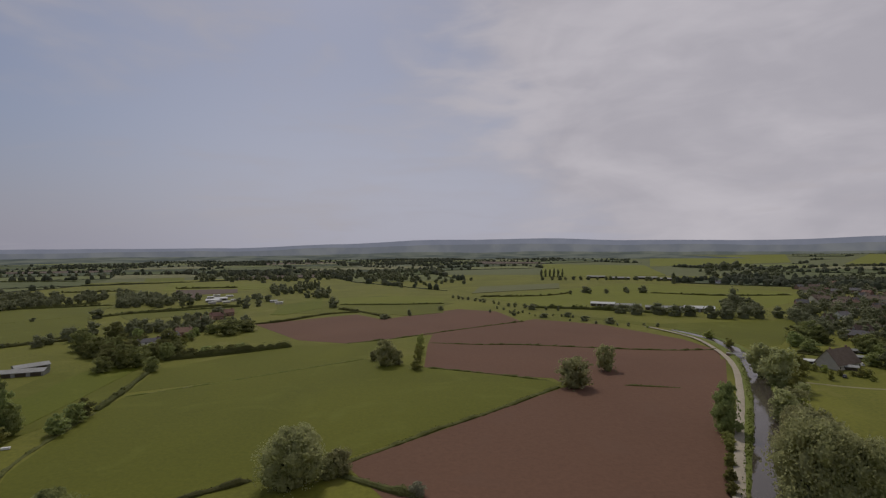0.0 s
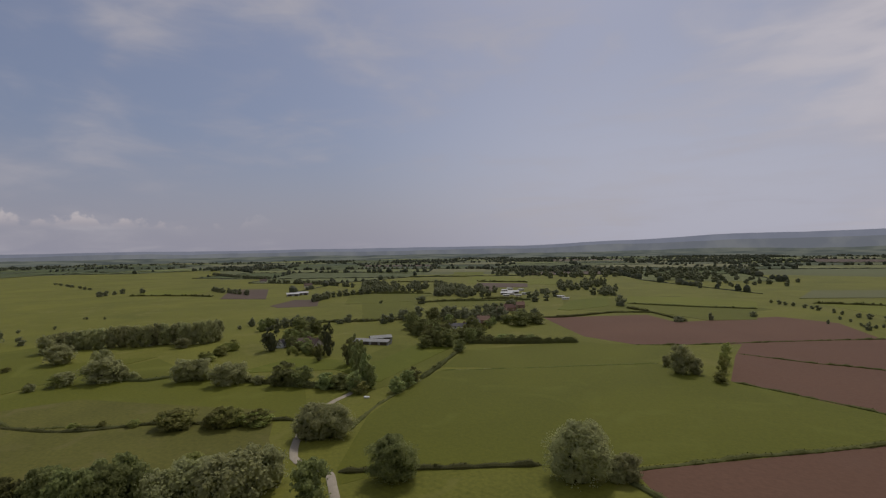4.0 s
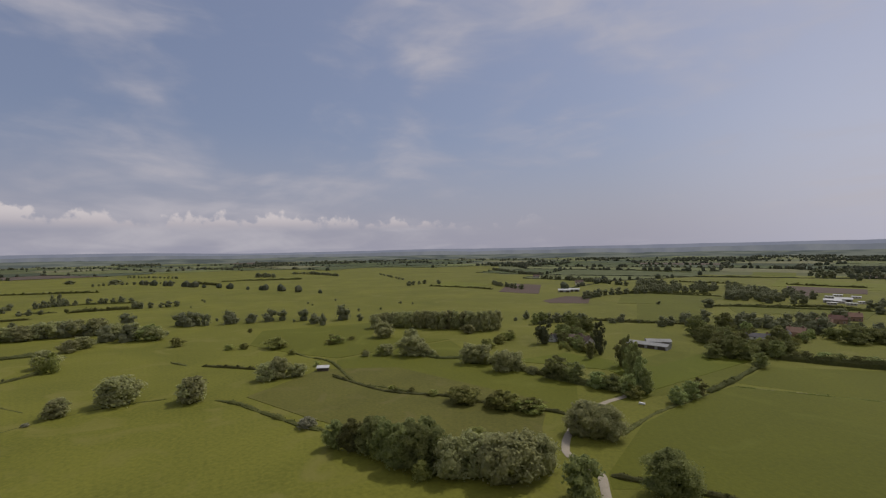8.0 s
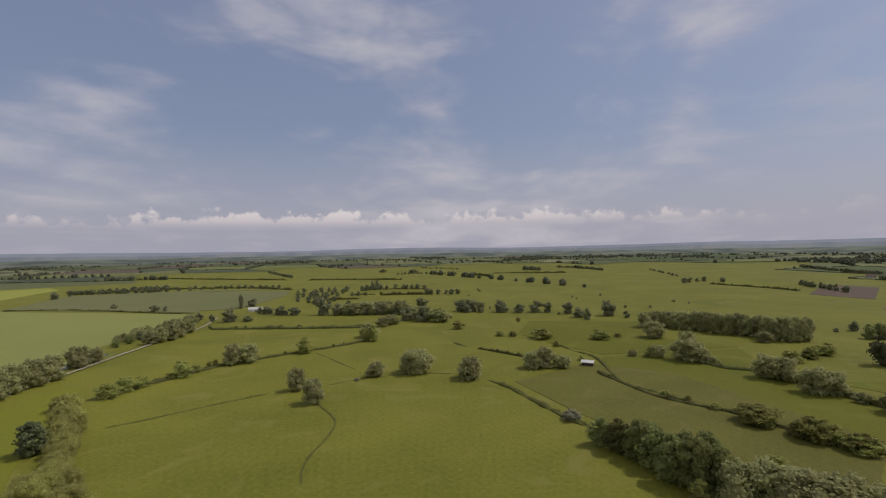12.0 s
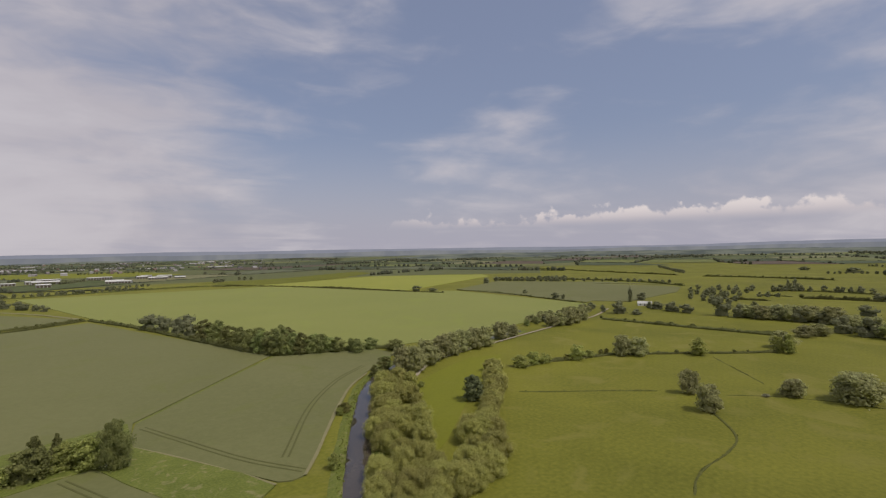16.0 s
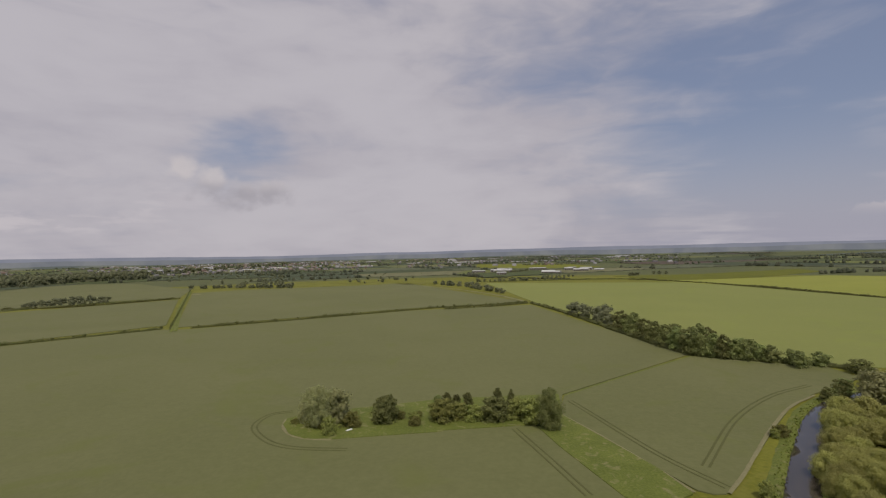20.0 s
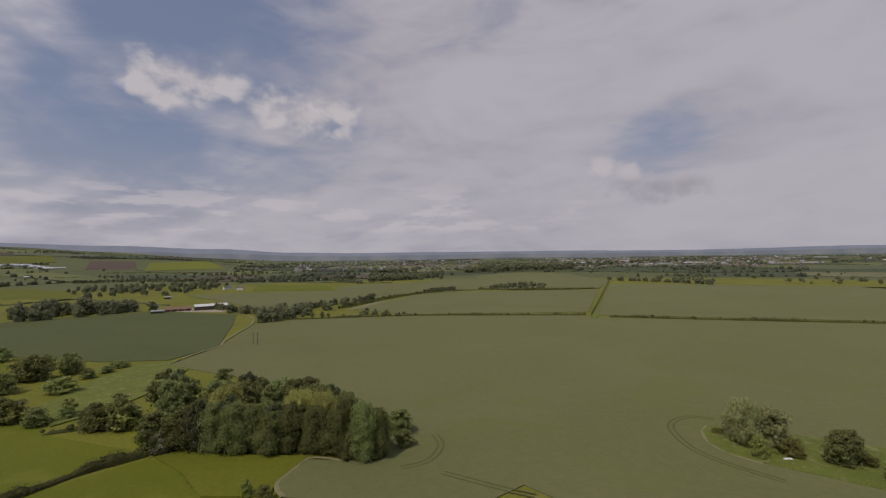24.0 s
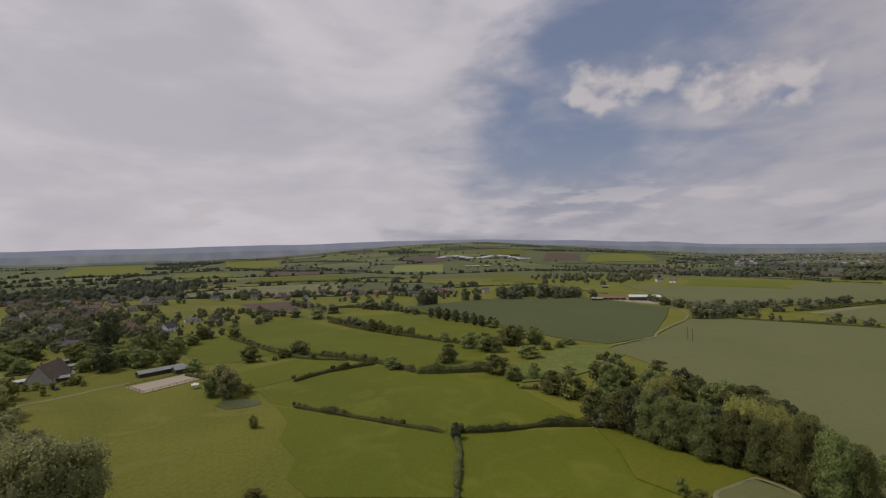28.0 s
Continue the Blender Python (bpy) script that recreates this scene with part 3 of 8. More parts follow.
field("rough_strip", rough, "rough grassy bank beside the bean field", [(342.4, -24.4), (346.5, -51.6), (334.9, -43.6), (313.2, -50.5), (266.4, -23.5), (253.5, -12.3), (241.1, 9.2), (276.1, 14.4), (318.3, -5.4)])
field("pond", mud, "dark muddy pond hollow fringed with rushes", [(186.3, 139.6), (192.2, 140.7), (195.4, 138.2), (197.0, 131.5), (195.6, 124.4), (192.2, 120.8), (188.1, 122.8), (184.4, 126.8), (182.6, 131.9)])
field("pasture", lush, "damp green field between marsh hedges", [(-286.0, 64.9), (-299.7, 107.3), (-309.9, 152.0), (-267.9, 144.6), (-206.5, 151.0), (-188.1, 161.4), (-158.1, 136.7), (-151.0, 124.0), (-156.1, 120.4), (-176.4, 103.5), (-193.4, 92.7), (-214.8, 71.2), (-255.6, 57.9)])
field("pasture", lush, "damp green marsh field", [(-427, 35), (-423, 128), (-351.3, 107.2), (-314.9, 154.4), (-303.1, 108.5), (-292.3, 66.4), (-320.6, 44.3), (-364.0, 21.1)])
field("pasture", bright, "smooth green pasture beside a rough meadow", [(190, 113), (173, 54), (169, -8), (130, -6), (119, 62), (128, 73), (141, 77), (155, 91), (172, 97)])
field("meadow", olive, "dull olive rough meadow between marsh ditches", [(-233, 12), (-269, 52), (-252, 91), (-163, 126), (-158, 93), (-167, 48), (-190, 33)])
field("meadow", olive, "dull olive rough meadow below thorn bushes", [(-205, 84), (-179, 98), (-153, 116), (-142, 106), (-114, 87), (-162, 66)])
field("pasture", bright, "bright green pasture between the farm and a track", [(-235, 154), (-193, 187), (-156, 180), (-170, 271), (-196, 269), (-186, 214), (-237, 195)])
field("farmyard", gravel, "pale concrete yard between farm barns", [(689, -81), (620, -141), (681, -152), (722, -94)])
field("scrub_pasture", grass, "dull olive rough grazing beyond the cereal", [(787, -1022), (650, -978), (436, -1000), (175, -979), (116, -1067), (82, -1287), (373, -1235), (742, -1055)])
field("pasture", lush, "green pasture below a line of trees", [(-518, 561), (-400, 582), (-363, 495), (-308, 412), (-291, 364), (-307, 332)])
field("pasture", lush, "narrow green pasture above the village trees", [(-349, 512), (-236, 566), (-218, 508), (-274, 482), (-294, 451)])
field("meadow", pale, "long pale grass strip before a wood", [(-476, 810), (-302, 843), (-350, 979), (-561, 986)])
field("pasture", bright, "small bright green paddock far off", [(-692, 1112), (-593, 1098), (-717, 1336), (-813, 1318)])
field("pasture", bright, "bright green paddock beside a lone tree", [(-178, 493), (-162, 492), (-139, 549), (-169, 671), (-194, 580)])
field("meadow", pale, "long pale green meadow beyond bare soil", [(-128, 589), (0, 594), (0, 665), (-68, 688), (-145, 668)])
field("pasture", lush, "green grass strip beyond a bare field", [(-92, 520), (-36, 477), (0, 501), (0, 569), (-98, 575)])
field("ploughed_field", dull_soil, "reddish bare plot behind static caravans", [(-368, 662), (-344, 666), (-375, 738), (-328, 766), (-363, 848), (-463, 833)])
field("crop_field", grey_crop, "dull strip of crop beyond bare soil", [(43, 725), (196, 810), (226, 935), (66, 861)])
field("meadow", pale, "far bright hay meadow beside poplars", [(244, 1183), (556, 1194), (807, 1928), (449, 2173)])
field("meadow", pale, "far pale meadow below a wooded ridge", [(776, 1803), (1512, 2087), (2731, 3832), (1455, 3381)])
field("meadow", pale, "pale marsh field behind a low hedge", [(-832, 364), (-744, 407), (-796, 483), (-914, 448)])
field("ploughed_field", dull_soil, "far reddish bare field on the marsh edge", [(-637, 397), (-574, 426), (-722, 542), (-784, 511)])
field("pasture", lush, "green pasture below a belt of trees", [(-423, 427), (-359, 502), (-429, 602), (-507, 522)])
field("meadow", pale, "thin pale meadow before a far wood", [(-542, 943), (-326, 878), (-364, 981), (-443, 990), (-588, 1047)])
field("pasture", lush, "dull green strip above a cereal field", [(-284, -1208), (-365, -990), (-570, -1086), (-790, -1252), (-827, -1416), (-504, -1243)])
field("meadow", pale, "far pale pasture above glasshouses", [(75, -2039), (-169, -1863), (-406, -1837), (-339, -2289), (94, -2545)])
field("crop_field", grey_crop, "pale green crop on a gentle rise", [(733, -641), (543, -767), (661, -968), (945, -1198), (1215, -1254), (1128, -987)])
field("pasture", bright, "bright green field before far woods", [(964, -265), (872, -399), (1049, -458), (1197, -342)])
field("crop_field", grey_crop, "blue-green crop behind a farm", [(956, -152), (926, -260), (841, -425), (716, -426), (589, -242), (629, -176), (755, -175)])
field("ploughed_field", dull_soil, "far brown bare plot on a hillside", [(2442, -18), (2569, -208), (3354, -266), (3324, -51)])
field("meadow", pale, "far pale green field on a hillside", [(2360, -217), (2566, -584), (3857, -762), (3259, -328)])
field("meadow", lush, "far green field on a hillside", [(2883, 279), (3120, 91), (3848, 139), (3471, 336)])
field("meadow", pale, "thin yellow-green field between belts", [(1377, -64), (1234, -162), (1366, -179), (1465, -80)])
field("pasture", lush, "green field behind a dark tree belt", [(1146, 111), (1043, 16), (1197, -9), (1465, 84), (1519, 147)])
field("headland", earth, "bare pinkish strip at a crop edge", [(537, -258), (529, -282), (560, -360), (603, -388), (599, -334)])
field("meadow", pale, "far pale green field on a rise", [(1542, 1846), (1724, 1605), (3040, 2879), (3020, 3407)])
field("meadow", pale, "far pale green field on a rise", [(2348, 1682), (1996, 1143), (3072, 1801), (3539, 2535)])
field("crop_field", pale_crop, "far pale yellow-green crop on a hillside", [(1644, 523), (1612, 323), (2086, 418), (2060, 628)])
field("pasture", lush, "far green field above the village", [(1187, 764), (1295, 496), (1476, 643), (1420, 914)])
field("meadow", pale, "far pale field above the village", [(1432, 1221), (1465, 1007), (1729, 1239), (1643, 1401)])


def curve(points, step):
    """Points along a smooth line through the given ones."""
    p = [Vector((x, y)) for x, y in points]
    p = [2 * p[0] - p[1]] + p + [2 * p[-1] - p[-2]]
    out = []
    for a, b, c, d in zip(p, p[1:], p[2:], p[3:]):
        n = max(1, int((c - b).length / step))
        for i in range(n):
            t = i / n
            out.append(0.5 * ((2 * b) + (c - a) * t + (2 * a - 5 * b + 4 * c - d) * t * t + (3 * b - a - 3 * c + d) * t ** 3))
    out.append(p[-2])
    return out


def profile_strip(points, profile, step, wobble=0.0, seed=0):
    """Sweeps a row of (offset, height) pairs along a line."""
    line = curve(points, step)
    vs, fs, k = [], [], len(profile)
    for i, c in enumerate(line):
        t = (line[min(i + 1, len(line) - 1)] - line[max(i - 1, 0)]).normalized()
        s = Vector((t.y, -t.x))
        for j, (o, h) in enumerate(profile):
            w = wobble * noise.noise((c.x * 0.21, c.y * 0.21, j * 3.1 + seed))
            q = c + s * (o + w)
            vs.append((q.x, q.y, h * (1 + 0.6 * w if wobble else 1)))
    for i in range(len(line) - 1):
        for j in range(k - 1):
            fs.append((i * k + j, (i + 1) * k + j, (i + 1) * k + j + 1, i * k + j + 1))
    return vs, fs


def strip(name, mat, label, points, width, z, category, kind="structure", wobble=0.25):
    h = width / 2
    vs, fs = profile_strip(points, [(-h - 0.2, z - 0.06), (-h, z), (0, z + 0.03), (h, z), (h + 0.2, z - 0.06)], 3.0, wobble)
    return tagged(new(name, mesh(name, vs, fs, mat, True)), label, category, kind=kind)


CANAL = [(182, 384), (188.2, 362.2), (190.8, 331.5), (181.0, 292.2), (166.5, 258.9), (138.3, 208.2), (111.1, 165.2), (84.0, 124.2), (10, 8), (-62.7, -108.9), (-81.2, -139.0), (-101.0, -168.5), (-121.4, -196.0), (-146, -217), (-180, -231), (-230, -241), (-290, -249)]
strip("canal", water, "dull brown canal water between grassy banks", CANAL, 8.2, 0.14, "canal", wobble=0.5)
for side in (-1, 1):
    vs, fs = profile_strip(CANAL, [(side * 3.9, 0.0), (side * 4.6, 0.55), (side * 6.2, 0.62), (side * 8.2, 0.05)], 3.0, 0.5, side * 7)
    tagged(new("canal_bank", mesh("canal_bank", vs, fs, rough, True)), "grassy canal bank with rough weeds", "bank", kind="structure")
strip("towpath", gravel, "pale gravel towpath beside the canal", [(168, 400), (176, 372), (180, 340), (168.7, 290), (155, 256), (139.9, 228), (122, 198), (105.9, 172.5), (77.1, 126), (55, 92)], 2.6, 0.66, "path")
strip("towpath", gravel, "narrow gravel towpath along a willow row", [(-120, -172), (-145.7, -194.6), (-182.8, -217.8), (-247.7, -229), (-315, -239), (-391, -247.5), (-453.8, -268)], 1.7, 0.68, "path")
strip("farm_track", gravel, "pale dusty farm track through grass", [(-160, 172), (-154.6, 159.0), (-151.4, 142.9), (-139.1, 119.0), (-125.6, 103.0), (-118.0, 98.5), (-109.2, 98.2), (-104.0, 97.9), (-94.1, 90.2), (-70, 72)], 2.2, 0.20, "track")
strip("footpath", earth, "worn sandy footpath across grass", [(171, 231), (188.7, 221.2), (201.8, 217), (214.1, 210.9)], 1.8, 0.10, "path")
strip("farm_track", earth, "pale farm track at a crop edge", [(349, -52), (365, -66), (382, -83), (398, -88), (430, -104), (492, -136), (560, -150), (640, -140)], 1.9, 0.60, "track")
strip("grass_lane", rough, "green grassy lane between cereal fields", [(290, -405), (297, -418), (430, -620), (596, -887)], 5.5, 0.56, "lane")

strip("grass_lane", rough, "faint grassy line between two cereal plots", [(-113.0, -297.4), (-66.0, -253.0), (-29.3, -217.0)], 0.9, 0.46, "lane")
strip("headland", earth, "bare sandy headland at a crop edge", [(138.9, -66.2), (144.9, -62.5), (148.9, -57.7), (144.3, -51.1), (137.3, -43.7), (129.2, -43.1)], 1.1, 0.50, "headland")
strip("headland", earth, "bare sandy headland at a crop edge", [(-59.0, -131.7), (-70.7, -146.7), (-93.4, -177.6), (-114.2, -203.1), (-133.8, -220.0)], 0.8, 0.50, "headland")
strip("headland", earth, "bare sandy headland at a crop edge", [(-24.8, -190.7), (-34.0, -172.1), (-45.7, -144.9), (-50.5, -131.8)], 0.45, 0.50, "headland")
strip("headland", earth, "bare sandy rim round a grass strip", [(82.7, -182.1), (80.9, -174.6), (74.7, -166.4), (66.3, -162.5), (57.8, -162.3)], 0.9, 0.50, "headland")
strip("headland", earth, "pale bare headland along a cereal field", [(144, -957), (75, -863), (3, -737), (-37, -631)], 5.0, 0.50, "headland")
strip("headland", earth, "pale sandy corner of a cereal field", [(546, -816), (534, -826)], 22, 0.60, "headland")
for line in ([(-30.6, -209.3), (-37.5, -189.0), (-49.2, -155.6), (-60.0, -134.8)], [(-59.4, -147.3), (-87.4, -188.9), (-115.3, -218.3), (-141.0, -235.5)], [(-5.7, -175.6), (-14.7, -151.6), (-23.0, -128.5)], [(84.3, -191.3), (91.9, -186.3), (91.7, -173.4), (80.9, -160.8), (68.5, -154.8), (49.8, -154.2)], [(139.4, -100.8), (129.8, -96.2), (122.9, -85.8), (124.3, -76.8)], [(113.6, -84.7), (96.2, -91.4), (87.5, -95.5)]):
    for gauge in (-0.95, 0.95):
        vs, fs = profile_strip(line, [(gauge - 0.36, 0.42), (gauge - 0.24, 0.47), (gauge + 0.24, 0.47), (gauge + 0.36, 0.42)], 3.0, 0.1)
        tagged(new("wheel_track", mesh("wheel_track", vs, fs, wheel_mark)), "flattened wheel track through green cereal", "wheel track", "tramlines in the cereal", "structure")

# ---- foliage ----
rng = np.random.default_rng(5)


def clumps(centres, normals, size, flat=0.6):
    """Small bent leaf sprays, four-cornered, facing roughly outwards."""
    n = len(centres)
    d = normals + rng.normal(0, flat, (n, 3)) + np.array((0, 0, 0.12))
    d /= np.linalg.norm(d, axis=1)[:, None] + 1e-9
    u = np.cross(d, rng.normal(0, 1, (n, 3)))
    u /= np.linalg.norm(u, axis=1)[:, None] + 1e-9
    v = np.cross(d, u)
    s = size * rng.uniform(0.6, 1.3, (n, 1))
    bend = d * s * rng.uniform(-0.3, 0.1, (n, 1))
    vs = np.stack([centres + u * s, centres + v * s * 0.7 + bend, centres - u * s * 0.9, centres - v * s * 0.7 + bend], 1).reshape(-1, 3)
    return vs, np.arange(4 * n).reshape(-1, 4)


def blob(centre, radii, rings=5, segs=8, rough_=0.18):
    vs, fs = [], []
    seed = rng.uniform(0, 50)
    for i in range(rings + 1):
        p = math.pi * i / rings
        for j in range(segs):
            a = 2 * math.pi * j / segs
            d = Vector((math.sin(p) * math.cos(a), math.sin(p) * math.sin(a), math.cos(p)))
            k = 1 + rough_ * 2 * noise.noise(d * 1.7 + Vector((seed, 0, 0)))
            vs.append((centre[0] + d.x * radii[0] * k, centre[1] + d.y * radii[1] * k, centre[2] + d.z * radii[2] * k))
    for i in range(rings):
        for j in range(segs):
            a, b = i * segs + j, i * segs + (j + 1) % segs
            fs.append((a, a + segs, b + segs, b))
    return vs, fs


def crown(lobes, per, size, core=0.62, rings=4, segs=6, flat=0.85):
    """A crown of many leaf sprays over a few uneven masses."""
    V, F, off = [], [], 0
    for c, r in lobes:
        vs, fs = blob(c, [q * core for q in r], rings, segs)
        V += vs
        F += [tuple(k + off for k in f) for f in fs]
        off += len(vs)
        d = rng.normal(0, 1, (per, 3))
        d[:, 2] = np.where(d[:, 2] < -0.4, -d[:, 2] * 0.5, d[:, 2])
        d /= np.linalg.norm(d, axis=1)[:, None]
        pos = np.array(c) + d * np.array(r) * rng.uniform(0.50, 1.28, (per, 1)) ** 0.8
        vs, fs = clumps(pos, d, size, flat)
        V += vs.tolist()
        F += (fs + off).tolist()
        off += len(vs)
    return V, F


def lobes_round(n, w=5.0, low=0.10, high=1.0, seed=0, narrow=1.0, tall=0.85):
    """Masses packed in an uneven dome of ten metres height."""
    r = np.random.default_rng(seed)
    out = [((0, 0, 4.4 + 4 * low), (w * 0.70 * narrow, w * 0.70 * narrow, 4.3 - 4 * low)), ((0.3, -0.2, 1.3), (w * (0.82 - 1.2 * low) * narrow, w * (0.80 - 1.2 * low) * narrow, 2.7))]
    for i in range(n):
        z = low + (high - low) * (i + r.uniform(0.2, 0.8)) / n
        k = (z - low) / (high - low)
        reach = w * math.sqrt(max(0.02, 1 - (abs(k - 0.38) / 0.64) ** 2)) * narrow
        a = i * 2.4 + r.uniform(-0.5, 0.5)
        q = r.uniform(0.42, 0.76) if i % 5 else 0.12
        s = max(0.7, reach * r.uniform(0.28, 0.46))
        zc = min(10 * z, 10 - s * 0.8 * r.uniform(0.7, 1.3))
        out.append(((math.cos(a) * reach * q, math.sin(a) * reach * q, max(zc, s * 0.7)), (s, s, s * tall * r.uniform(0.88, 1.15))))
    return out


def lobes_far(seed):
    """A squat dome that reaches the ground, with a few uneven heads."""
    r = np.random.default_rng(seed)
    out = [((0, 0, 1.5), (4.4, 4.4, 3.2))]
    for i in range(5):
        a, q, z, k = i * 1.26 + r.uniform(-0.4, 0.4), r.uniform(1.6, 2.7), r.uniform(2.8, 6.2), r.uniform(1.7, 2.6)
        out.append(((math.cos(a) * q, math.sin(a) * q, z), (k, k, k)))
    out.append(((r.uniform(-0.8, 0.8), r.uniform(-0.8, 0.8), 7.0), (2.5, 2.5, 2.7)))
    return out


def trunk_mesh(name, radius, top, spread):
    """A tapered stem with four limbs."""
    V, F, off = [], [], 0

    def limb(a, b, ra, rb):
        nonlocal off
        d = (b - a).normalized()
        u = d.orthogonal().normalized()
        v = d.cross(u)
        for c, r in ((a, ra), ((a + b) / 2 + u * ra * 0.3, (ra + rb) / 2), (b, rb)):
            for j in range(7):
                t = 2 * math.pi * j / 7
                V.append(c + (u * math.cos(t) + v * math.sin(t)) * r)
        for i in range(2):
            for j in range(7):
                F.append((off + i * 7 + j, off + i * 7 + (j + 1) % 7, off + (i + 1) * 7 + (j + 1) % 7, off + (i + 1) * 7 + j))
        off += 21

    limb(Vector((0, 0, -0.3)), Vector((0.1, 0, top)), radius, radius * 0.55)
    for i in range(4):
        a = i * 1.6
        s = Vector((0.08, 0, top * (0.55 + 0.1 * i)))
        limb(s, s + Vector((math.cos(a) * spread, math.sin(a) * spread, top * 0.55)), radius * 0.45, radius * 0.15)
    return mesh(name, V, F, bark, True)


def protos(kind, leaf, near_n, per, size, **kw):
    """Three levels of detail, four shapes each."""
    out = {"near": [], "mid": [], "far": [], "dot": [], "big": []}
    for s in range(2 if kind in ("oak", "willow", "sallow") else 0):
        v, f = crown(lobes_round(near_n + 16, seed=s + 41, **kw), int(per * 3.6), size * 0.50, 0.55)
        out["big"].append(mesh(kind + "_crown", v, f, leaf, True))
    for s in range(4):
        v, f = crown(lobes_round(near_n, seed=s + 11, **kw), per, size, 0.62)
        out["near"].append(mesh(kind + "_crown", v, f, leaf, True))
        v, f = crown(lobes_round(near_n - 10, seed=s + 21, **kw), int(per * 0.95), size * 1.10, 0.58, 4, 6, 0.50)
        out["mid"].append(mesh(kind + "_crown", v, f, leaf, True))
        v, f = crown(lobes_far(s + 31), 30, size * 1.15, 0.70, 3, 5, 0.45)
        out["far"].append(mesh(kind + "_crown", v, f, distant_leaf_hazed, True))
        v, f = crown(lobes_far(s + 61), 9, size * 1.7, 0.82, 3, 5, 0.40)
        out["dot"].append(mesh(kind + "_crown", v, f, distant_leaf_hazed, True))
    return out


KINDS = {
    "oak": (protos("oak", oak_leaf, 22, 104, 0.38, low=0.03), trunk_mesh("trunk", 0.42, 4.2, 2.2), "broadleaf_tree", "tree"),
    "willow": (protos("willow", willow_leaf, 26, 100, 0.36, low=0.08, tall=1.35), trunk_mesh("trunk", 0.5, 3.6, 2.4), "willow_tree", "tree"),
    "dark": (protos("evergreen", dark_leaf, 22, 104, 0.38, low=0.08), trunk_mesh("trunk", 0.4, 5.0, 1.2), "evergreen_tree", "tree"),
    "poplar": (protos("poplar", willow_leaf, 22, 104, 0.38, low=0.10, w=5.0), trunk_mesh("trunk", 0.4, 6.0, 1.2), "poplar_tree", "tree"),
    "cypress": (protos("cypress", dark_leaf, 22, 104, 0.38, low=0.06, w=5.0), trunk_mesh("trunk", 0.4, 6.0, 0.8), "cypress_tree", "tree"),
    "sallow": (protos("sallow", sallow_leaf, 30, 120, 0.29, low=0.02, tall=1.5), trunk_mesh("trunk", 0.4, 3.0, 2.6), "sallow_tree", "tree"),
    "bush": (protos("bush", bush_leaf, 18, 112, 0.42, low=0.05), trunk_mesh("stems", 0.35, 3.0, 2.6), "bush", "bush"),
    "blossom": (protos("blossom", blossom, 18, 112, 0.42, low=0.05), trunk_mesh("stems", 0.35, 3.0, 2.6), "hawthorn_bush", "bush"),
}


FAR_TREES = {}


def tree(kind, label, x, y, h, w, group=""):
    variants, stem, name, category = KINDS[kind]
    r = math.hypot(x, y)
    h, w = min(h, 24.0 if r < 900 else 30.0), min(w, 19.0 if r < 900 else 36.0)
    if r > (430 if kind in ("oak", "bush") else 620):
        FAR_TREES.setdefault(kind, []).append((x, y, h, w))
        return None
    root = new(name)
    root.matrix_world = Matrix.Translation((x, y, height(x, y))) @ Matrix.Rotation(random.uniform(0, 6.28), 4, "Z") @ Matrix.Diagonal((w / 8.7, w / 8.7, h / 10.0, 1))
    tagged(root, label, category, group)
    a = new("crown", random.choice(variants["big" if variants["big"] and (r < 190 and max(h, w) > 13 or kind == "sallow" and r < 230) else "near" if r < 210 else "mid" if r < 520 else "far"]))
    b = new("stem" if category == "bush" else "trunk", stem)
    a.parent = b.parent = root
    a.rotation_euler.z = random.uniform(0, 6.28)
    return root


def trees(kind, label, rows, group=""):
    if "flowering" in label and kind == "bush":
        kind = "blossom"
    for x, y, h, w in rows:
        tree(kind, label, x, y, h, w, group)


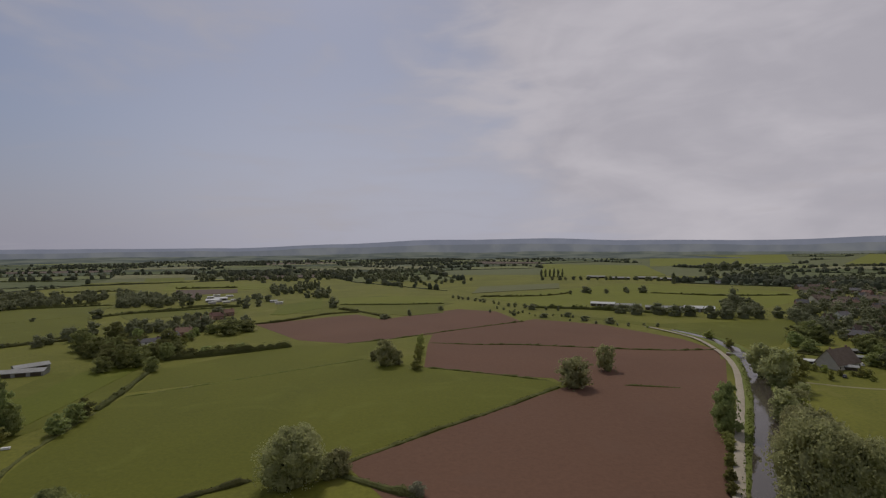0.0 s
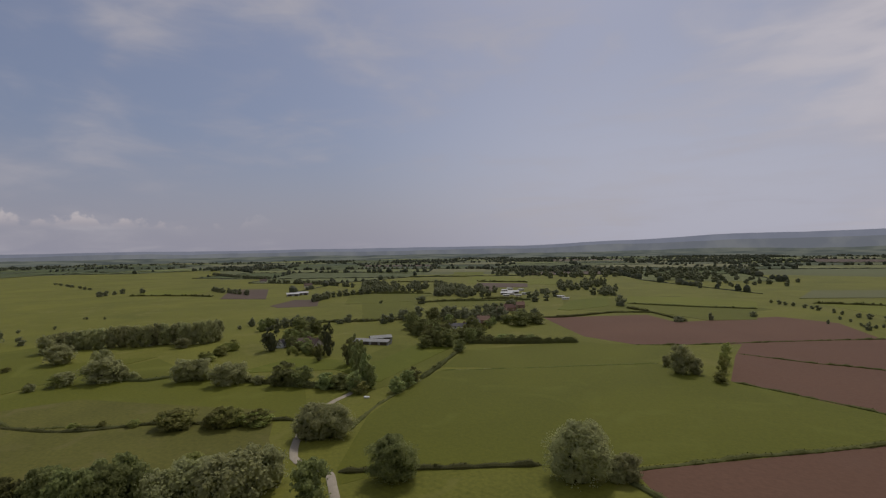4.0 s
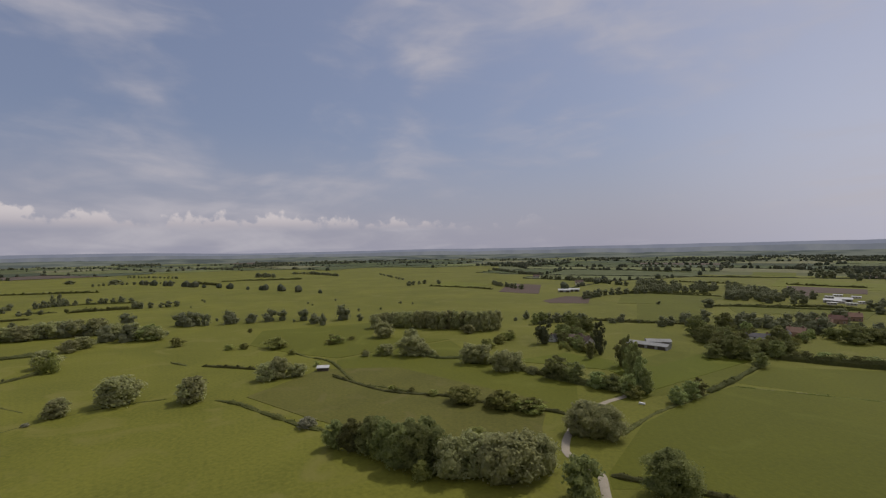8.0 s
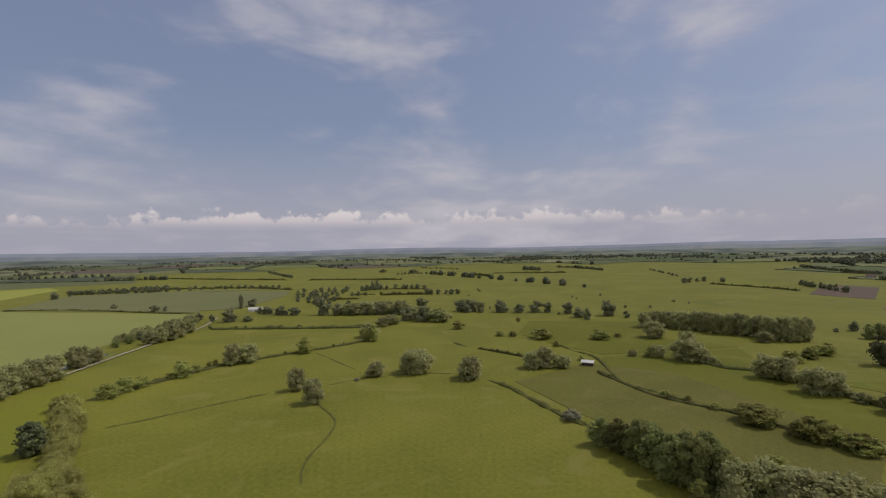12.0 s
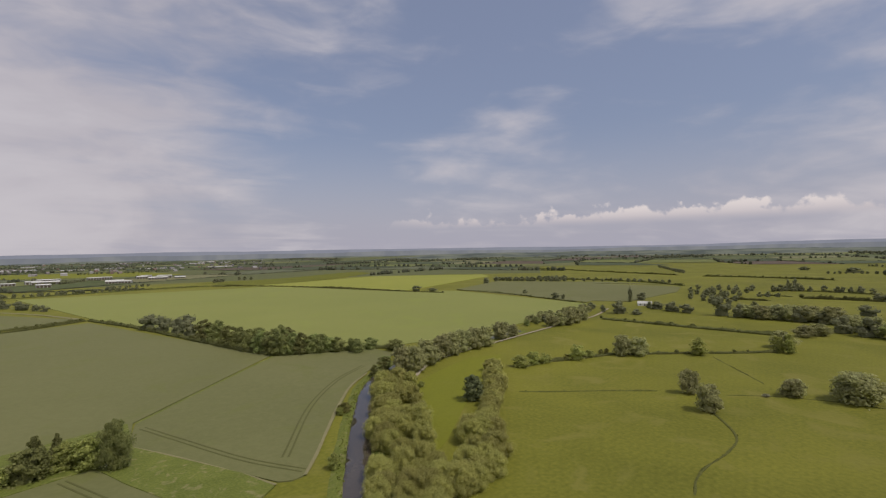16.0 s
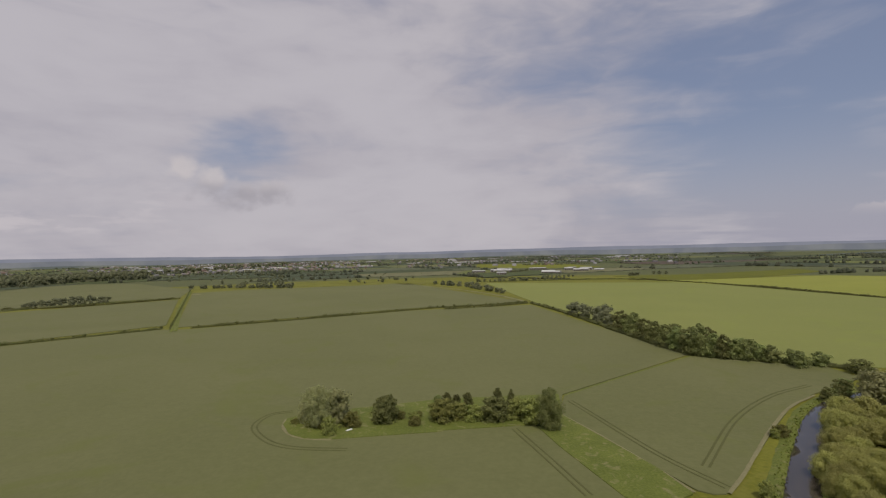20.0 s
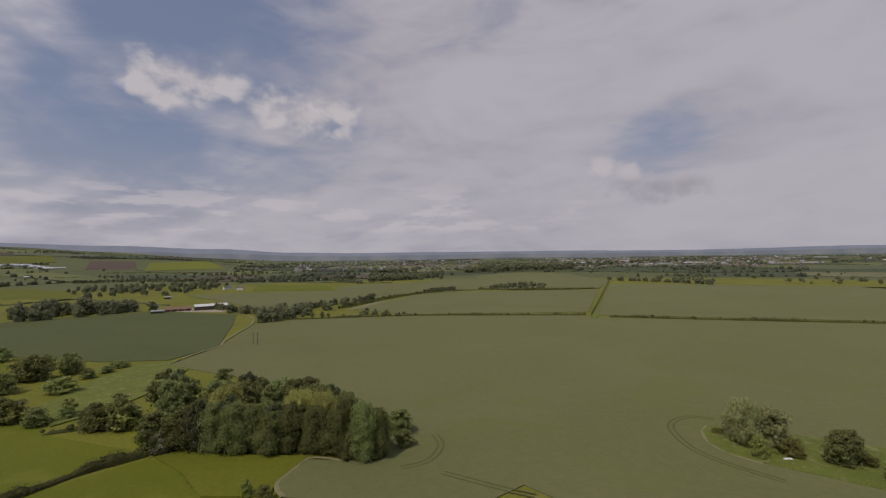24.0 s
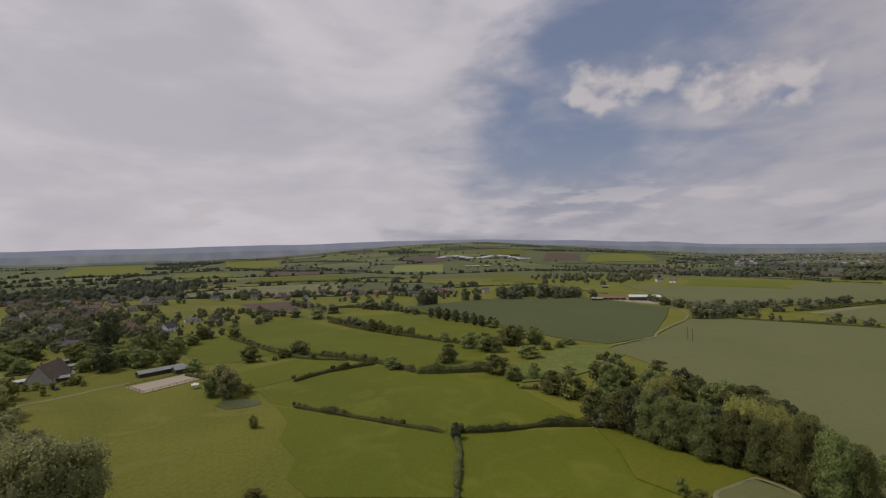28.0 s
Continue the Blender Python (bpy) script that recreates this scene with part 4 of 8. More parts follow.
def hedge(name, width, tall, label, points):
    """A long uneven mass of leaf sprays with dips, gaps and taller shrubs."""
    r = min(math.hypot(x, y) for x, y in points)
    step = max(0.9, r / 220)
    ditch = name != "hedge"
    w = width / 2
    line = curve(points, step)
    V, F, cen, nor = [], [], [], []
    shape = ((-1, 0), (-0.95, 0.5), (-0.5, 0.9), (0.35, 0.95), (0.95, 0.55), (1, 0))
    far = max(1.0, r / 300)
    for i, c in enumerate(line):
        t = (line[min(i + 1, len(line) - 1)] - line[max(i - 1, 0)]).normalized()
        s = Vector((t.y, -t.x))
        k = 0.80 + 0.9 * noise.noise((c.x * 0.07, c.y * 0.07, r)) + 0.6 * noise.noise((c.x * 0.4, c.y * 0.4, r + 9))
        if ditch:
            k = max(0.22, 0.75 * k + 0.7 * noise.noise((c.x * 0.22, c.y * 0.22, r + 2)))
        k = max(0.22 if ditch else 0.62, k)
        k *= min(1.0, 0.2 + min(i, len(line) - 1 - i) * step / 3.0)
        lean = 0.35 * w * noise.noise((c.x * 0.13, c.y * 0.13, r + 4))
        for o, h in shape:
            q = c + s * (o * w * (0.55 + 0.5 * k) + lean)
            V.append((q.x, q.y, h * tall * k * 0.9))
        n = max(1, int(round((2.4 if ditch else 3.2) * step * (0.4 + tall * k) / far)))
        for _ in range(n):
            a = random.uniform(0.05, math.pi - 0.05)
            q = c + s * (math.cos(a) * w * (0.7 + 0.5 * k) + lean) + t * random.uniform(0, step)
            cen.append((q.x, q.y, tall * k * (0.15 + 0.95 * math.sin(a))))
            nor.append((s.x * math.cos(a), s.y * math.cos(a), math.sin(a) + 0.3))
    m = len(shape)
    for i in range(len(line) - 1):
        for j in range(m - 1):
            F.append((i * m + j, (i + 1) * m + j, (i + 1) * m + j + 1, i * m + j + 1))
    if not ditch:
        for c in line[::max(1, int(9 / step))]:
            if random.random() < 0.35:
                q = tall * random.uniform(0.3, 0.6)
                vs, fs = blob((c.x, c.y, tall * 0.75), (q * 1.1, q * 1.1, q), 4, 7, 0.3)
                o = len(V)
                V += vs
                F += [tuple(x + o for x in f) for f in fs]
                for _ in range(int(26 / far) + 4):
                    d = Vector((random.gauss(0, 1), random.gauss(0, 1), abs(random.gauss(0, 1)))).normalized()
                    cen.append((c.x + d.x * q * 1.15, c.y + d.y * q * 1.15, tall * 0.75 + d.z * q))
                    nor.append(tuple(d))
    lv, lf = clumps(np.array(cen), np.array(nor), 0.30 * min(far, 2.5), 0.5)
    o = len(V)
    allv = [(x, y, z + height(x, y)) for x, y, z in list(V) + lv.tolist()]
    ob = new(name, mesh(name, allv, F + (lf + o).tolist(), rough if name == "grass_bank" else sedge if ditch else hedge_leaf))
    tagged(ob, label, "hedge" if not ditch else name.replace("_", " "))
    return ob


hedge("ditch_hedge", 2.5, 1.3, "low scrubby hedge along a ditch", [(-30.2, 145.9), (-0.5, 174.6), (23.0, 195.4), (53.8, 225.7)])
hedge("ditch_hedge", 2.0, 1.2, "dark sedge-lined ditch across bare soil", [(-10.1, 336.8), (24.1, 329.2), (54.5, 327.0), (133.1, 307.3), (175.4, 307.0)])
hedge("ditch_hedge", 2.0, 1.3, "low dark hedge between bare fields", [(-68.8, 335.3), (-40.0, 350.9), (-8.6, 375.5), (29.8, 405.3), (73.0, 435.9)])
hedge("ditch_hedge", 2.0, 1.0, "overgrown grassy ditch edge", [(-9.9, 265.0), (9.0, 257.2), (32.5, 246.9), (52.0, 236.4)])
hedge("ditch_hedge", 1.5, 0.7, "broken line of weeds across the soil", [(85.1, 227.8), (110.4, 222.5)])
hedge("hedge", 3.0, 3.2, "tall clipped green hedge", [(-166.9, 286.8), (-152.4, 294.4), (-133.1, 305.6), (-103.1, 326.4)])
hedge("hedge", 2.2, 1.2, "low hedge with brambles beside a pasture", [(-102.9, 100.3), (-84.7, 113.4), (-71.2, 123.3), (-54.3, 135.2)])
hedge("hedge", 2.4, 1.6, "rough hedge beside a bare field", [(-30.2, 137.7), (-16.0, 129.7), (-5.5, 125.1)])
hedge("grass_bank", 1.5, 0.5, "pale grassy bank across the pasture", [(-142.7, 214.9), (-108.4, 239.8), (-75.8, 265.7), (-46.3, 287.8)])
hedge("hedge", 2.5, 2.2, "shrubby hedge along a ditch", [(-141.4, 195.5), (-146.7, 218.0), (-152.4, 236.8), (-160.3, 263.8)])
hedge("ditch_hedge", 2.2, 0.9, "weedy ditch at the edge of a pasture", [(-140.6, 194.5), (-133.9, 155.7), (-123.5, 124.9)])
hedge("hedge", 4.0, 4.5, "dense dark hedge beside farm trees", [(-197.5, 149.7), (-180.4, 156.0), (-166.4, 161.7), (-157.1, 163.9)])
hedge("hedge", 2.0, 1.2, "thin field hedge with shrubs", [(-250.2, 54.6), (-211.9, 70.3), (-191.1, 91.6), (-174.4, 102.4), (-154.6, 119.2), (-148.0, 122.8)])
hedge("ditch_hedge", 2.8, 1.2, "dark reedy ditch between meadows", [(-226.5, 7.2), (-189.4, 25.6), (-175.9, 33.7)])
hedge("ditch_hedge", 2.5, 1.3, "dark reedy ditch across the marsh", [(-235.2, -0.4), (-218.8, 11.3), (-197.7, 21.3), (-182.2, 30.4), (-175.6, 34.7)])
hedge("hedge", 2.0, 1.6, "low marsh hedge between two fields", [(-309.5, -7.3), (-286.2, 20.0)])
hedge("hedge", 1.8, 0.8, "thin marsh hedge between two fields", [(-327.5, -24.0), (-316.1, -15.4)])
hedge("ditch_hedge", 2.0, 1.0, "line of rushes and small shrubs", [(-323.4, 44.8), (-304.2, 51.3), (-283.5, 61.0), (-235.5, 62.0), (-215.6, 73.3), (-194.3, 87.5)])
hedge("hedge", 4.5, 2.6, "thick trimmed hedge across a meadow", [(-386.3, -235.1), (-388.0, -200.4), (-390.2, -156.3), (-393.4, -105.3)])
hedge("hedge", 2.5, 1.8, "field hedge with bushes", [(-265.4, -151.7), (-281.6, -134.9), (-298.4, -119.8), (-312.0, -105.7), (-336.8, -85.0)])
hedge("hedge", 2.5, 1.6, "gappy field hedge between two fields", [(-202.0, -170.9), (-220.7, -168.3), (-238.9, -160.4), (-265.4, -151.7)])
hedge("ditch_hedge", 0.9, 0.28, "narrow winding ditch through grass", [(-197.4, -73.5), (-179.3, -59.8), (-164.8, -56.4), (-142.4, -56.6), (-128.4, -52.7)])
hedge("ditch_hedge", 1.5, 0.5, "faint ditch line across a meadow", [(-165.8, -142.9), (-176.4, -132.1), (-192.6, -117.8), (-209.8, -100.8)])
hedge("ditch_hedge", 0.9, 0.25, "shallow marsh drain between two fields", [(-224.2, -78.0), (-237.7, -60.3), (-246.5, -37.3), (-246.8, -19.7)])
hedge("ditch_hedge", 0.9, 0.25, "shallow marsh drain between two fields", [(-296.1, -109.6), (-254.2, -72.4)])
hedge("hedge", 2.6, 2.6, "dark straight hedge between cereal fields", [(60, -547), (7, -573), (-41, -607)])
hedge("hedge", 2.6, 2.6, "dark straight hedge between cereal fields", [(283, -420), (206, -470), (99, -545), (54, -571), (-37, -608)])
hedge("hedge", 2.6, 2.3, "dark straight hedge between cereal fields", [(492, -177), (435, -281), (373, -349), (308.5, -415.2)])
hedge("hedge", 2.6, 2.1, "distant hedge at a field top", [(559, -268), (670, -447), (672, -555), (587, -678), (514, -736)])
hedge("hedge", 3.6, 3.1, "dark hedge below a copse", [(-43, -607), (-72, -502), (-106.3, -330.4), (-125.0, -295.3), (-173.0, -272.9), (-180.6, -252.6)])
hedge("hedge", 1.6, 1.6, "far thin hedge at a crop edge", [(-381, -887), (-413, -804), (-458, -625)])
hedge("hedge", 1.6, 1.6, "far thin hedge at a crop edge", [(-520, -576), (-524, -491), (-482, -310)])
hedge("hedge", 1.9, 1.6, "far thin hedge at a crop edge", [(-284, -1070), (-416, -835), (-459, -620)])
hedge("hedge", 2.2, 2.0, "low trimmed hedge between two fields", [(189.9, 104.2), (179.4, 66.8), (170.0, 34.1)])
hedge("hedge", 2.4, 2.6, "dense trimmed hedge between two fields", [(170.8, 29.0), (173.7, 18.5), (178.0, 8.7), (183.4, -3.4), (184.8, -17.5)])
hedge("hedge", 2.2, 1.8, "scruffy hedge along a ditch", [(166.6, 29.8), (154.5, 26.5), (144.3, 25.0), (135.5, 24.0), (120.7, 22.1), (110.3, 20.8)])
hedge("hedge", 2.9, 3.1, "dense dark hedge between two fields", [(228.7, 125.5), (243.2, 119.6), (254.3, 113.0), (262.8, 105.7), (272.4, 96.4)])
hedge("hedge", 2.9, 3.4, "bushy hedgerow between two fields", [(292.7, 145.5), (284.2, 122.9), (274.1, 95.0), (255.7, 67.3)])
hedge("hedge", 4.1, 4.7, "thick dark hedgerow between two fields", [(254.2, 66.9), (256.6, 52.1), (263.1, 29.6), (259.8, 19.0)])
hedge("hedge", 3.0, 3.2, "overgrown hedgerow between two fields", [(442.2, 204.2), (395.2, 146.6), (367.1, 101.2), (338.4, 49.8)])
hedge("hedge", 3.0, 2.9, "garden-side hedgerow between two fields", [(343.2, 242.1), (286.0, 157.3), (279.3, 117.5)])
hedge("hedge", 2.4, 1.8, "low hedge by a garden edge", [(219.0, 298.9), (233.3, 294.2)])
hedge("hedge", 2.6, 2.9, "low hedge round a paddock", [(232.6, 192.8), (223.7, 167.1), (209.5, 139.8)])
hedge("hedge", 2.0, 2.0, "dark hedge round the wood corner", [(232.3, 11.1), (229.6, -1.4)])
hedge("hedge", 1.9, 1.3, "grassy lane hedge between two fields", [(300, -415), (389, -557), (636, -947)])
hedge("hedge", 2.0, 1.6, "far marsh hedge on open grass", [(-1281, 9), (-1243, 103), (-1227, 195)])
hedge("hedge", 2.0, 1.4, "far marsh hedge on open grass", [(-1235, -43), (-1132, 10)])
hedge("hedge", 2.0, 1.4, "far marsh hedge on open grass", [(-1610, 220), (-1339, 313)])
hedge("hedge", 2.2, 2.0, "dark low hedge across the marsh", [(-687, -153), (-692, -107)])
hedge("hedge", 2.2, 2.0, "dark low hedge across the marsh", [(-692, -199), (-691, -166)])
hedge("hedge", 2.4, 2.2, "dark hedge with trees across the marsh", [(-776, -200), (-782, -144), (-772, -95)])
hedge("hedge", 2.6, 2.2, "thick hedge beside a marsh field", [(-396.1, -123.7), (-398.5, -105.1)])
hedge("hedge", 2.2, 1.8, "low hedge between gardens and a meadow", [(215.9, 295.4), (224.9, 285.4), (235.7, 274.6), (238.4, 253.5), (250.0, 241.4)])
hedge("hedge", 2.4, 2.5, "hedge below a line of trees", [(-507, 550), (-458, 569), (-409, 595)])
hedge("hedge", 2.4, 2.5, "dark hedge above a narrow pasture", [(-345, 501), (-300, 527), (-238, 572)])
hedge("hedge", 2.2, 2.0, "low hedge running to the village trees", [(-305, 330), (-292, 342), (-276, 358)])
hedge("hedge", 2.6, 3.0, "far hedge across open pasture", [(-1016, 1102), (-932, 1094), (-837, 1105)])
hedge("hedge", 2.6, 2.6, "far hedge across open pasture", [(-627, 791), (-574, 808), (-522, 815)])
hedge("hedge", 2.6, 2.6, "far hedge beside a pale strip", [(-734, 968), (-660, 994), (-594, 1023)])
hedge("hedge", 2.4, 3.0, "dark hedge at the top of a bare plot", [(-477, 859), (-423, 867), (-373, 874)])
hedge("hedge", 2.2, 2.0, "scrubby hedge at the edge of a bare field", [(-171, 428), (-149, 444), (-119, 494), (-87, 510)])
hedge("hedge", 2.2, 1.8, "low hedge between two green fields", [(-126, 582), (-58, 579), (0, 587)])
hedge("hedge", 2.4, 2.2, "dark hedge along a bare field corner", [(-117, 537), (-87, 510), (-51, 462)])
hedge("hedge", 2.8, 4.0, "shrubby hedge beside nursery sheds", [(99, 540), (167, 515), (200, 494), (230, 471)])
hedge("hedge", 2.6, 2.2, "far hedge crossing a pale meadow", [(51, 669), (140, 680), (192, 723)])
hedge("hedge", 2.6, 2.2, "far hedge crossing a pale meadow", [(306, 712), (386, 662), (480, 663)])
hedge("hedge", 3.0, 4.0, "far dark marsh hedge on open grass", [(-1237, -38), (-1169, -14), (-1104, 11)])
hedge("hedge", 3.0, 3.0, "far marsh hedge on open grass", [(-1241, 11), (-1271, 103), (-1259, 200)])
hedge("hedge", 4.0, 5.0, "far marsh hedge on open grass", [(-2292, -71), (-2285, 84), (-2211, 249)])
hedge("hedge", 2.6, 2.6, "low hedge below a pale marsh field", [(-820, 359), (-733, 401), (-681, 413)])
hedge("hedge", 2.6, 3.0, "hedge above a green pasture", [(-509, 520), (-490, 562), (-441, 618)])
hedge("hedge", 2.4, 2.4, "hedge across a green pasture", [(-347, 486), (-283, 570), (-253, 579)])
hedge("hedge", 2.2, 2.0, "low hedge behind farm sheds", [(-340, 305), (-296, 336), (-290, 379)])
hedge("hedge", 2.8, 3.0, "far hedge at the top of a cereal field", [(-755, -647), (-830, -574), (-840, -439), (-791, -333)])
hedge("hedge", 2.8, 3.0, "far straight hedge across the marsh", [(-1253, -1073), (-1227, -915), (-1153, -732), (-1070, -462)])
hedge("hedge", 2.8, 3.5, "far straight hedge across the marsh", [(-1052, -406), (-1056, -311), (-1033, -185)])
hedge("hedge", 2.8, 4.0, "dark hedge across the marsh", [(-677, -153), (-684, -115), (-685, -83)])
hedge("hedge", 2.8, 4.0, "dark hedge across the marsh", [(-1200, -40), (-1141, -11), (-1088, 11)])
hedge("hedge", 2.6, 2.4, "far dark hedge at the top of a crop", [(39, -1055), (-72, -1069), (-210, -1091), (-311, -1070)])
hedge("hedge", 2.6, 2.2, "far dark hedge at the top of a crop", [(-311, -1070), (-394, -865), (-447, -642), (-474, -555)])
hedge("hedge", 2.6, 3.5, "dark hedge across the marsh", [(-623, -224), (-624, -200), (-628, -173)])
hedge("hedge", 2.6, 2.6, "far hedge below a pale crop", [(688, -602), (614, -615), (567, -661), (520, -735)])
hedge("hedge", 2.6, 3.0, "dark hedge at the top of a crop", [(555, -257), (660, -403), (675, -510)])
hedge("hedge", 3.0, 4.0, "far hedge on a hillside", [(2172, -66), (2148, -282), (2056, -468)])
hedge("hedge", 3.0, 4.0, "far dark hedge above the village", [(1090, 733), (1150, 611), (1212, 464)])
hedge("hedge", 3.0, 4.0, "far dark hedge above the village", [(768, 655), (834, 648), (893, 614)])
hedge("hedge", 3.0, 3.0, "overgrown hedge between grey willows", [(-255, 134), (-212, 147), (-182, 156), (-155, 166)])
hedge("hedge", 3.0, 3.4, "dark bushy hedge in a pasture", [(-278, 163), (-290, 182), (-299, 200)])
hedge("hedge", 2.4, 2.2, "hedge behind farm trees", [(-335, 305), (-296, 340), (-272, 357)])
hedge("hedge", 2.2, 1.8, "low hedge towards the marsh", [(-277, 113), (-260, 121), (-255, 134)])
hedge("hedge", 2.8, 3.2, "dark hedgerow between two paddocks", [(462, 214), (411, 154), (383, 126), (369, 101)])
hedge("hedge", 3.0, 4.0, "dark hedge beside the bean field", [(531, 147), (478, 88), (428, 39)])
hedge("hedge", 2.8, 3.0, "dark hedgerow below village gardens", [(564, 261), (568, 213), (532, 150)])
hedge("hedge", 3.0, 3.5, "far dark hedge on open grass", [(1278, 525), (1329, 461), (1311, 369)])

trees("willow", "large grey-green willow with a loose crown", [(-41.8, 132.6, 14.9, 15.9), (-30.5, 138.9, 6.7, 7.8), (-33.1, 136.1, 5.4, 6.5)])
trees("willow", "rounded grey-green willow at a field corner", [(61.0, 225.5, 13.0, 17.2), (86.5, 255.3, 12.7, 10.6)])
trees("bush", "white-flowering hawthorn shrub with a leafy crown", [(-7.5, 126.5, 3.4, 4.5)])
trees("oak", "dark broadleaf tree beside the towpath", [(99.0, 168.3, 17.2, 9.4)])
trees("bush", "scrubby bank bush beside the towpath", [(90.9, 152.8, 3.7, 3.4), (84.3, 142.0, 3.9, 3.4), (78.9, 132.6, 3.8, 3.4), (74.8, 125.3, 3.4, 3.2), (93.4, 158.9, 3.8, 3.8)])
trees("willow", "pale canal-side willow with a leafy crown", [(161.1, 243.0, 15.6, 13.6), (157.7, 224.4, 16.5, 16.2), (136.9, 187.5, 9.0, 10.8), (155.2, 207.8, 6.0, 6.7)])
trees("willow", "spreading pale willow over the canal bank", [(88.1, 113.5, 22.7, 17.3), (94.2, 109.5, 20.2, 15.8)])
trees("oak", "broad dark tree beside gardens", [(242.9, 333.8, 10.7, 12.0), (250.2, 329.2, 14.8, 20.1), (254.9, 323.6, 10.4, 13.0), (331, 433, 16.6, 13.9)])
trees("oak", "tall round dark tree above a hedge", [(318, 528, 27.1, 23.7)])
trees("bush", "dark clipped garden thicket", [(250, 447, 13.6, 14.3), (261, 443, 14.2, 17.8), (278, 445, 14.3, 17.8), (290, 442, 12.8, 14.2), (311, 446, 12.2, 14.3)])
trees("bush", "round shrub on the canal bank", [(191.8, 347.6, 5.6, 8.9), (187.2, 315.6, 5.6, 6.6), (145, 418, 6.7, 12.7), (119, 464, 5.2, 8.2), (131, 442, 4.3, 7.8), (97, 527, 6.8, 9.3)])
trees("poplar", "slim poplar in a short row", [(241, 1179, 20.8, 7.6), (251, 1178, 21.7, 7.6), (261, 1177, 21.7, 7.5), (271, 1175, 22.6, 7.5), (281, 1174, 20.7, 7.5), (291, 1173, 20.7, 7.5), (434, 906, 23.2, 10.2)])
trees("bush", "grey thicket by glasshouses", [(191, 477, 12.2, 26.8), (213, 476, 13.0, 19.1), (223, 464, 11.9, 18.6), (237, 463, 11.9, 18.6), (180, 489, 10.2, 19.6)])
trees("oak", "dark orchard-edge tree with a leafy crown", [(278, 731, 9.4, 12.9), (298, 716, 12.6, 22.9), (214, 722, 11.6, 29.0), (764, 1382, 37.7, 55.4), (848, 1450, 34.9, 46.5), (949, 1557, 45.0, 57.4)])
trees("willow", "grey-green tree clump in grass", [(-33.0, 270.5, 13.7, 12.9), (-41.0, 283.9, 5.3, 5.7), (-26.3, 272.3, 7.9, 7.4)])
trees("bush", "dark shrub column by a ditch", [(-15.9, 338.6, 6.0, 7.0), (-14.9, 302.6, 9.4, 6.3), (-14.7, 280.6, 9.2, 5.8), (-15.1, 260.5, 5.8, 7.8)])
trees("oak", "small round field tree", [(-127, 555, 14.3, 15.2), (-34, 481, 7.2, 5.8), (70, 476, 5.8, 6.4), (96, 522, 7.6, 11.8), (95.9, 459.8, 4.8, 12.1), (119.5, 462.6, 5.3, 8.9), (127.6, 435.3, 5.5, 9.3)])
trees("bush", "rounded hedge bush with a leafy crown", [(-57, 459, 4.9, 12.7), (-3, 521, 5.3, 9.1)])
trees("oak", "round hedge tree with a leafy crown", [(-137.5, 171.1, 7.3, 7.9), (-139.8, 181.0, 7.8, 8.5), (-141.5, 189.4, 7.4, 6.7)])
trees("oak", "round hedge tree with a leafy crown", [(-158.3, 260.4, 8.2, 9.4)])
trees("willow", "wide grey willow over a farm track", [(-129.2, 113.9, 11.4, 11.9), (-124.6, 119.0, 10.0, 13.1)])
trees("oak", "large round field tree", [(-86.8, 105.7, 11.7, 13.7)])
trees("oak", "dense bush beside a sandy track", [(-96.1, 84.3, 11.0, 9.0)])
trees("cypress", "tall slim dark poplar by a farmhouse", [(-223.3, 210.7, 20.1, 7.0)])
trees("dark", "dark conifer near a farmhouse", [(-267.4, 202.2, 16.3, 11.6)])
trees("oak", "tall grey tree in a farm row", [(-194.2, 199.0, 15.5, 7.9), (-184.4, 192.6, 19.2, 7.2), (-174.8, 185.1, 16.7, 7.6), (-165.1, 177.2, 20.2, 7.6), (-157.1, 171.3, 15.9, 7.6), (-152.7, 169.7, 11.8, 6.8), (-154.5, 161.6, 9.4, 7.4)])
trees("bush", "low bush at a track end", [(-151.0, 161.2, 5.9, 8.2)])
trees("oak", "farm tree with dark crown", [(-191.9, 153.8, 11.1, 16.1), (-182.4, 156.5, 9.7, 11.1), (-169.8, 158.0, 7.8, 9.9), (-163.8, 161.5, 7.3, 9.4), (-216.7, 196.8, 10.8, 4.9), (-319, 271, 10.4, 16.2), (-291.5, 260.5, 12.0, 15.0), (-269.2, 233.4, 8.3, 8.3)])
trees("willow", "grey willow in a marsh field", [(-242.3, 131.1, 10.6, 13.2), (-236.9, 136.9, 10.5, 13.1), (-216.4, 137.9, 10.6, 14.3), (-214.7, 144.5, 9.4, 10.2), (-204.2, 146.9, 4.0, 6.3)])
trees("bush", "dark hawthorn bush in a thin hedge", [(-181.6, 95.2, 5.9, 12.5), (-167.8, 103.8, 6.9, 11.6), (-163.6, 107.6, 4.7, 6.8), (-157.9, 112.5, 5.5, 10.1)])
trees("bush", "small hedge shrub with a leafy crown", [(-274.5, 163.2, 5.6, 10.2), (-282.0, 176.8, 6.4, 9.5), (-290.7, 190.4, 6.1, 8.3)])
trees("oak", "lone round tree with a leafy crown", [(-278.8, 330.4, 9.5, 11.4), (-342, 475, 10.7, 15.6), (-313, 310, 4.7, 10.0), (-302, 329, 3.3, 5.3), (-368, 247, 3.5, 4.9), (-390, 456, 4.4, 6.1)])
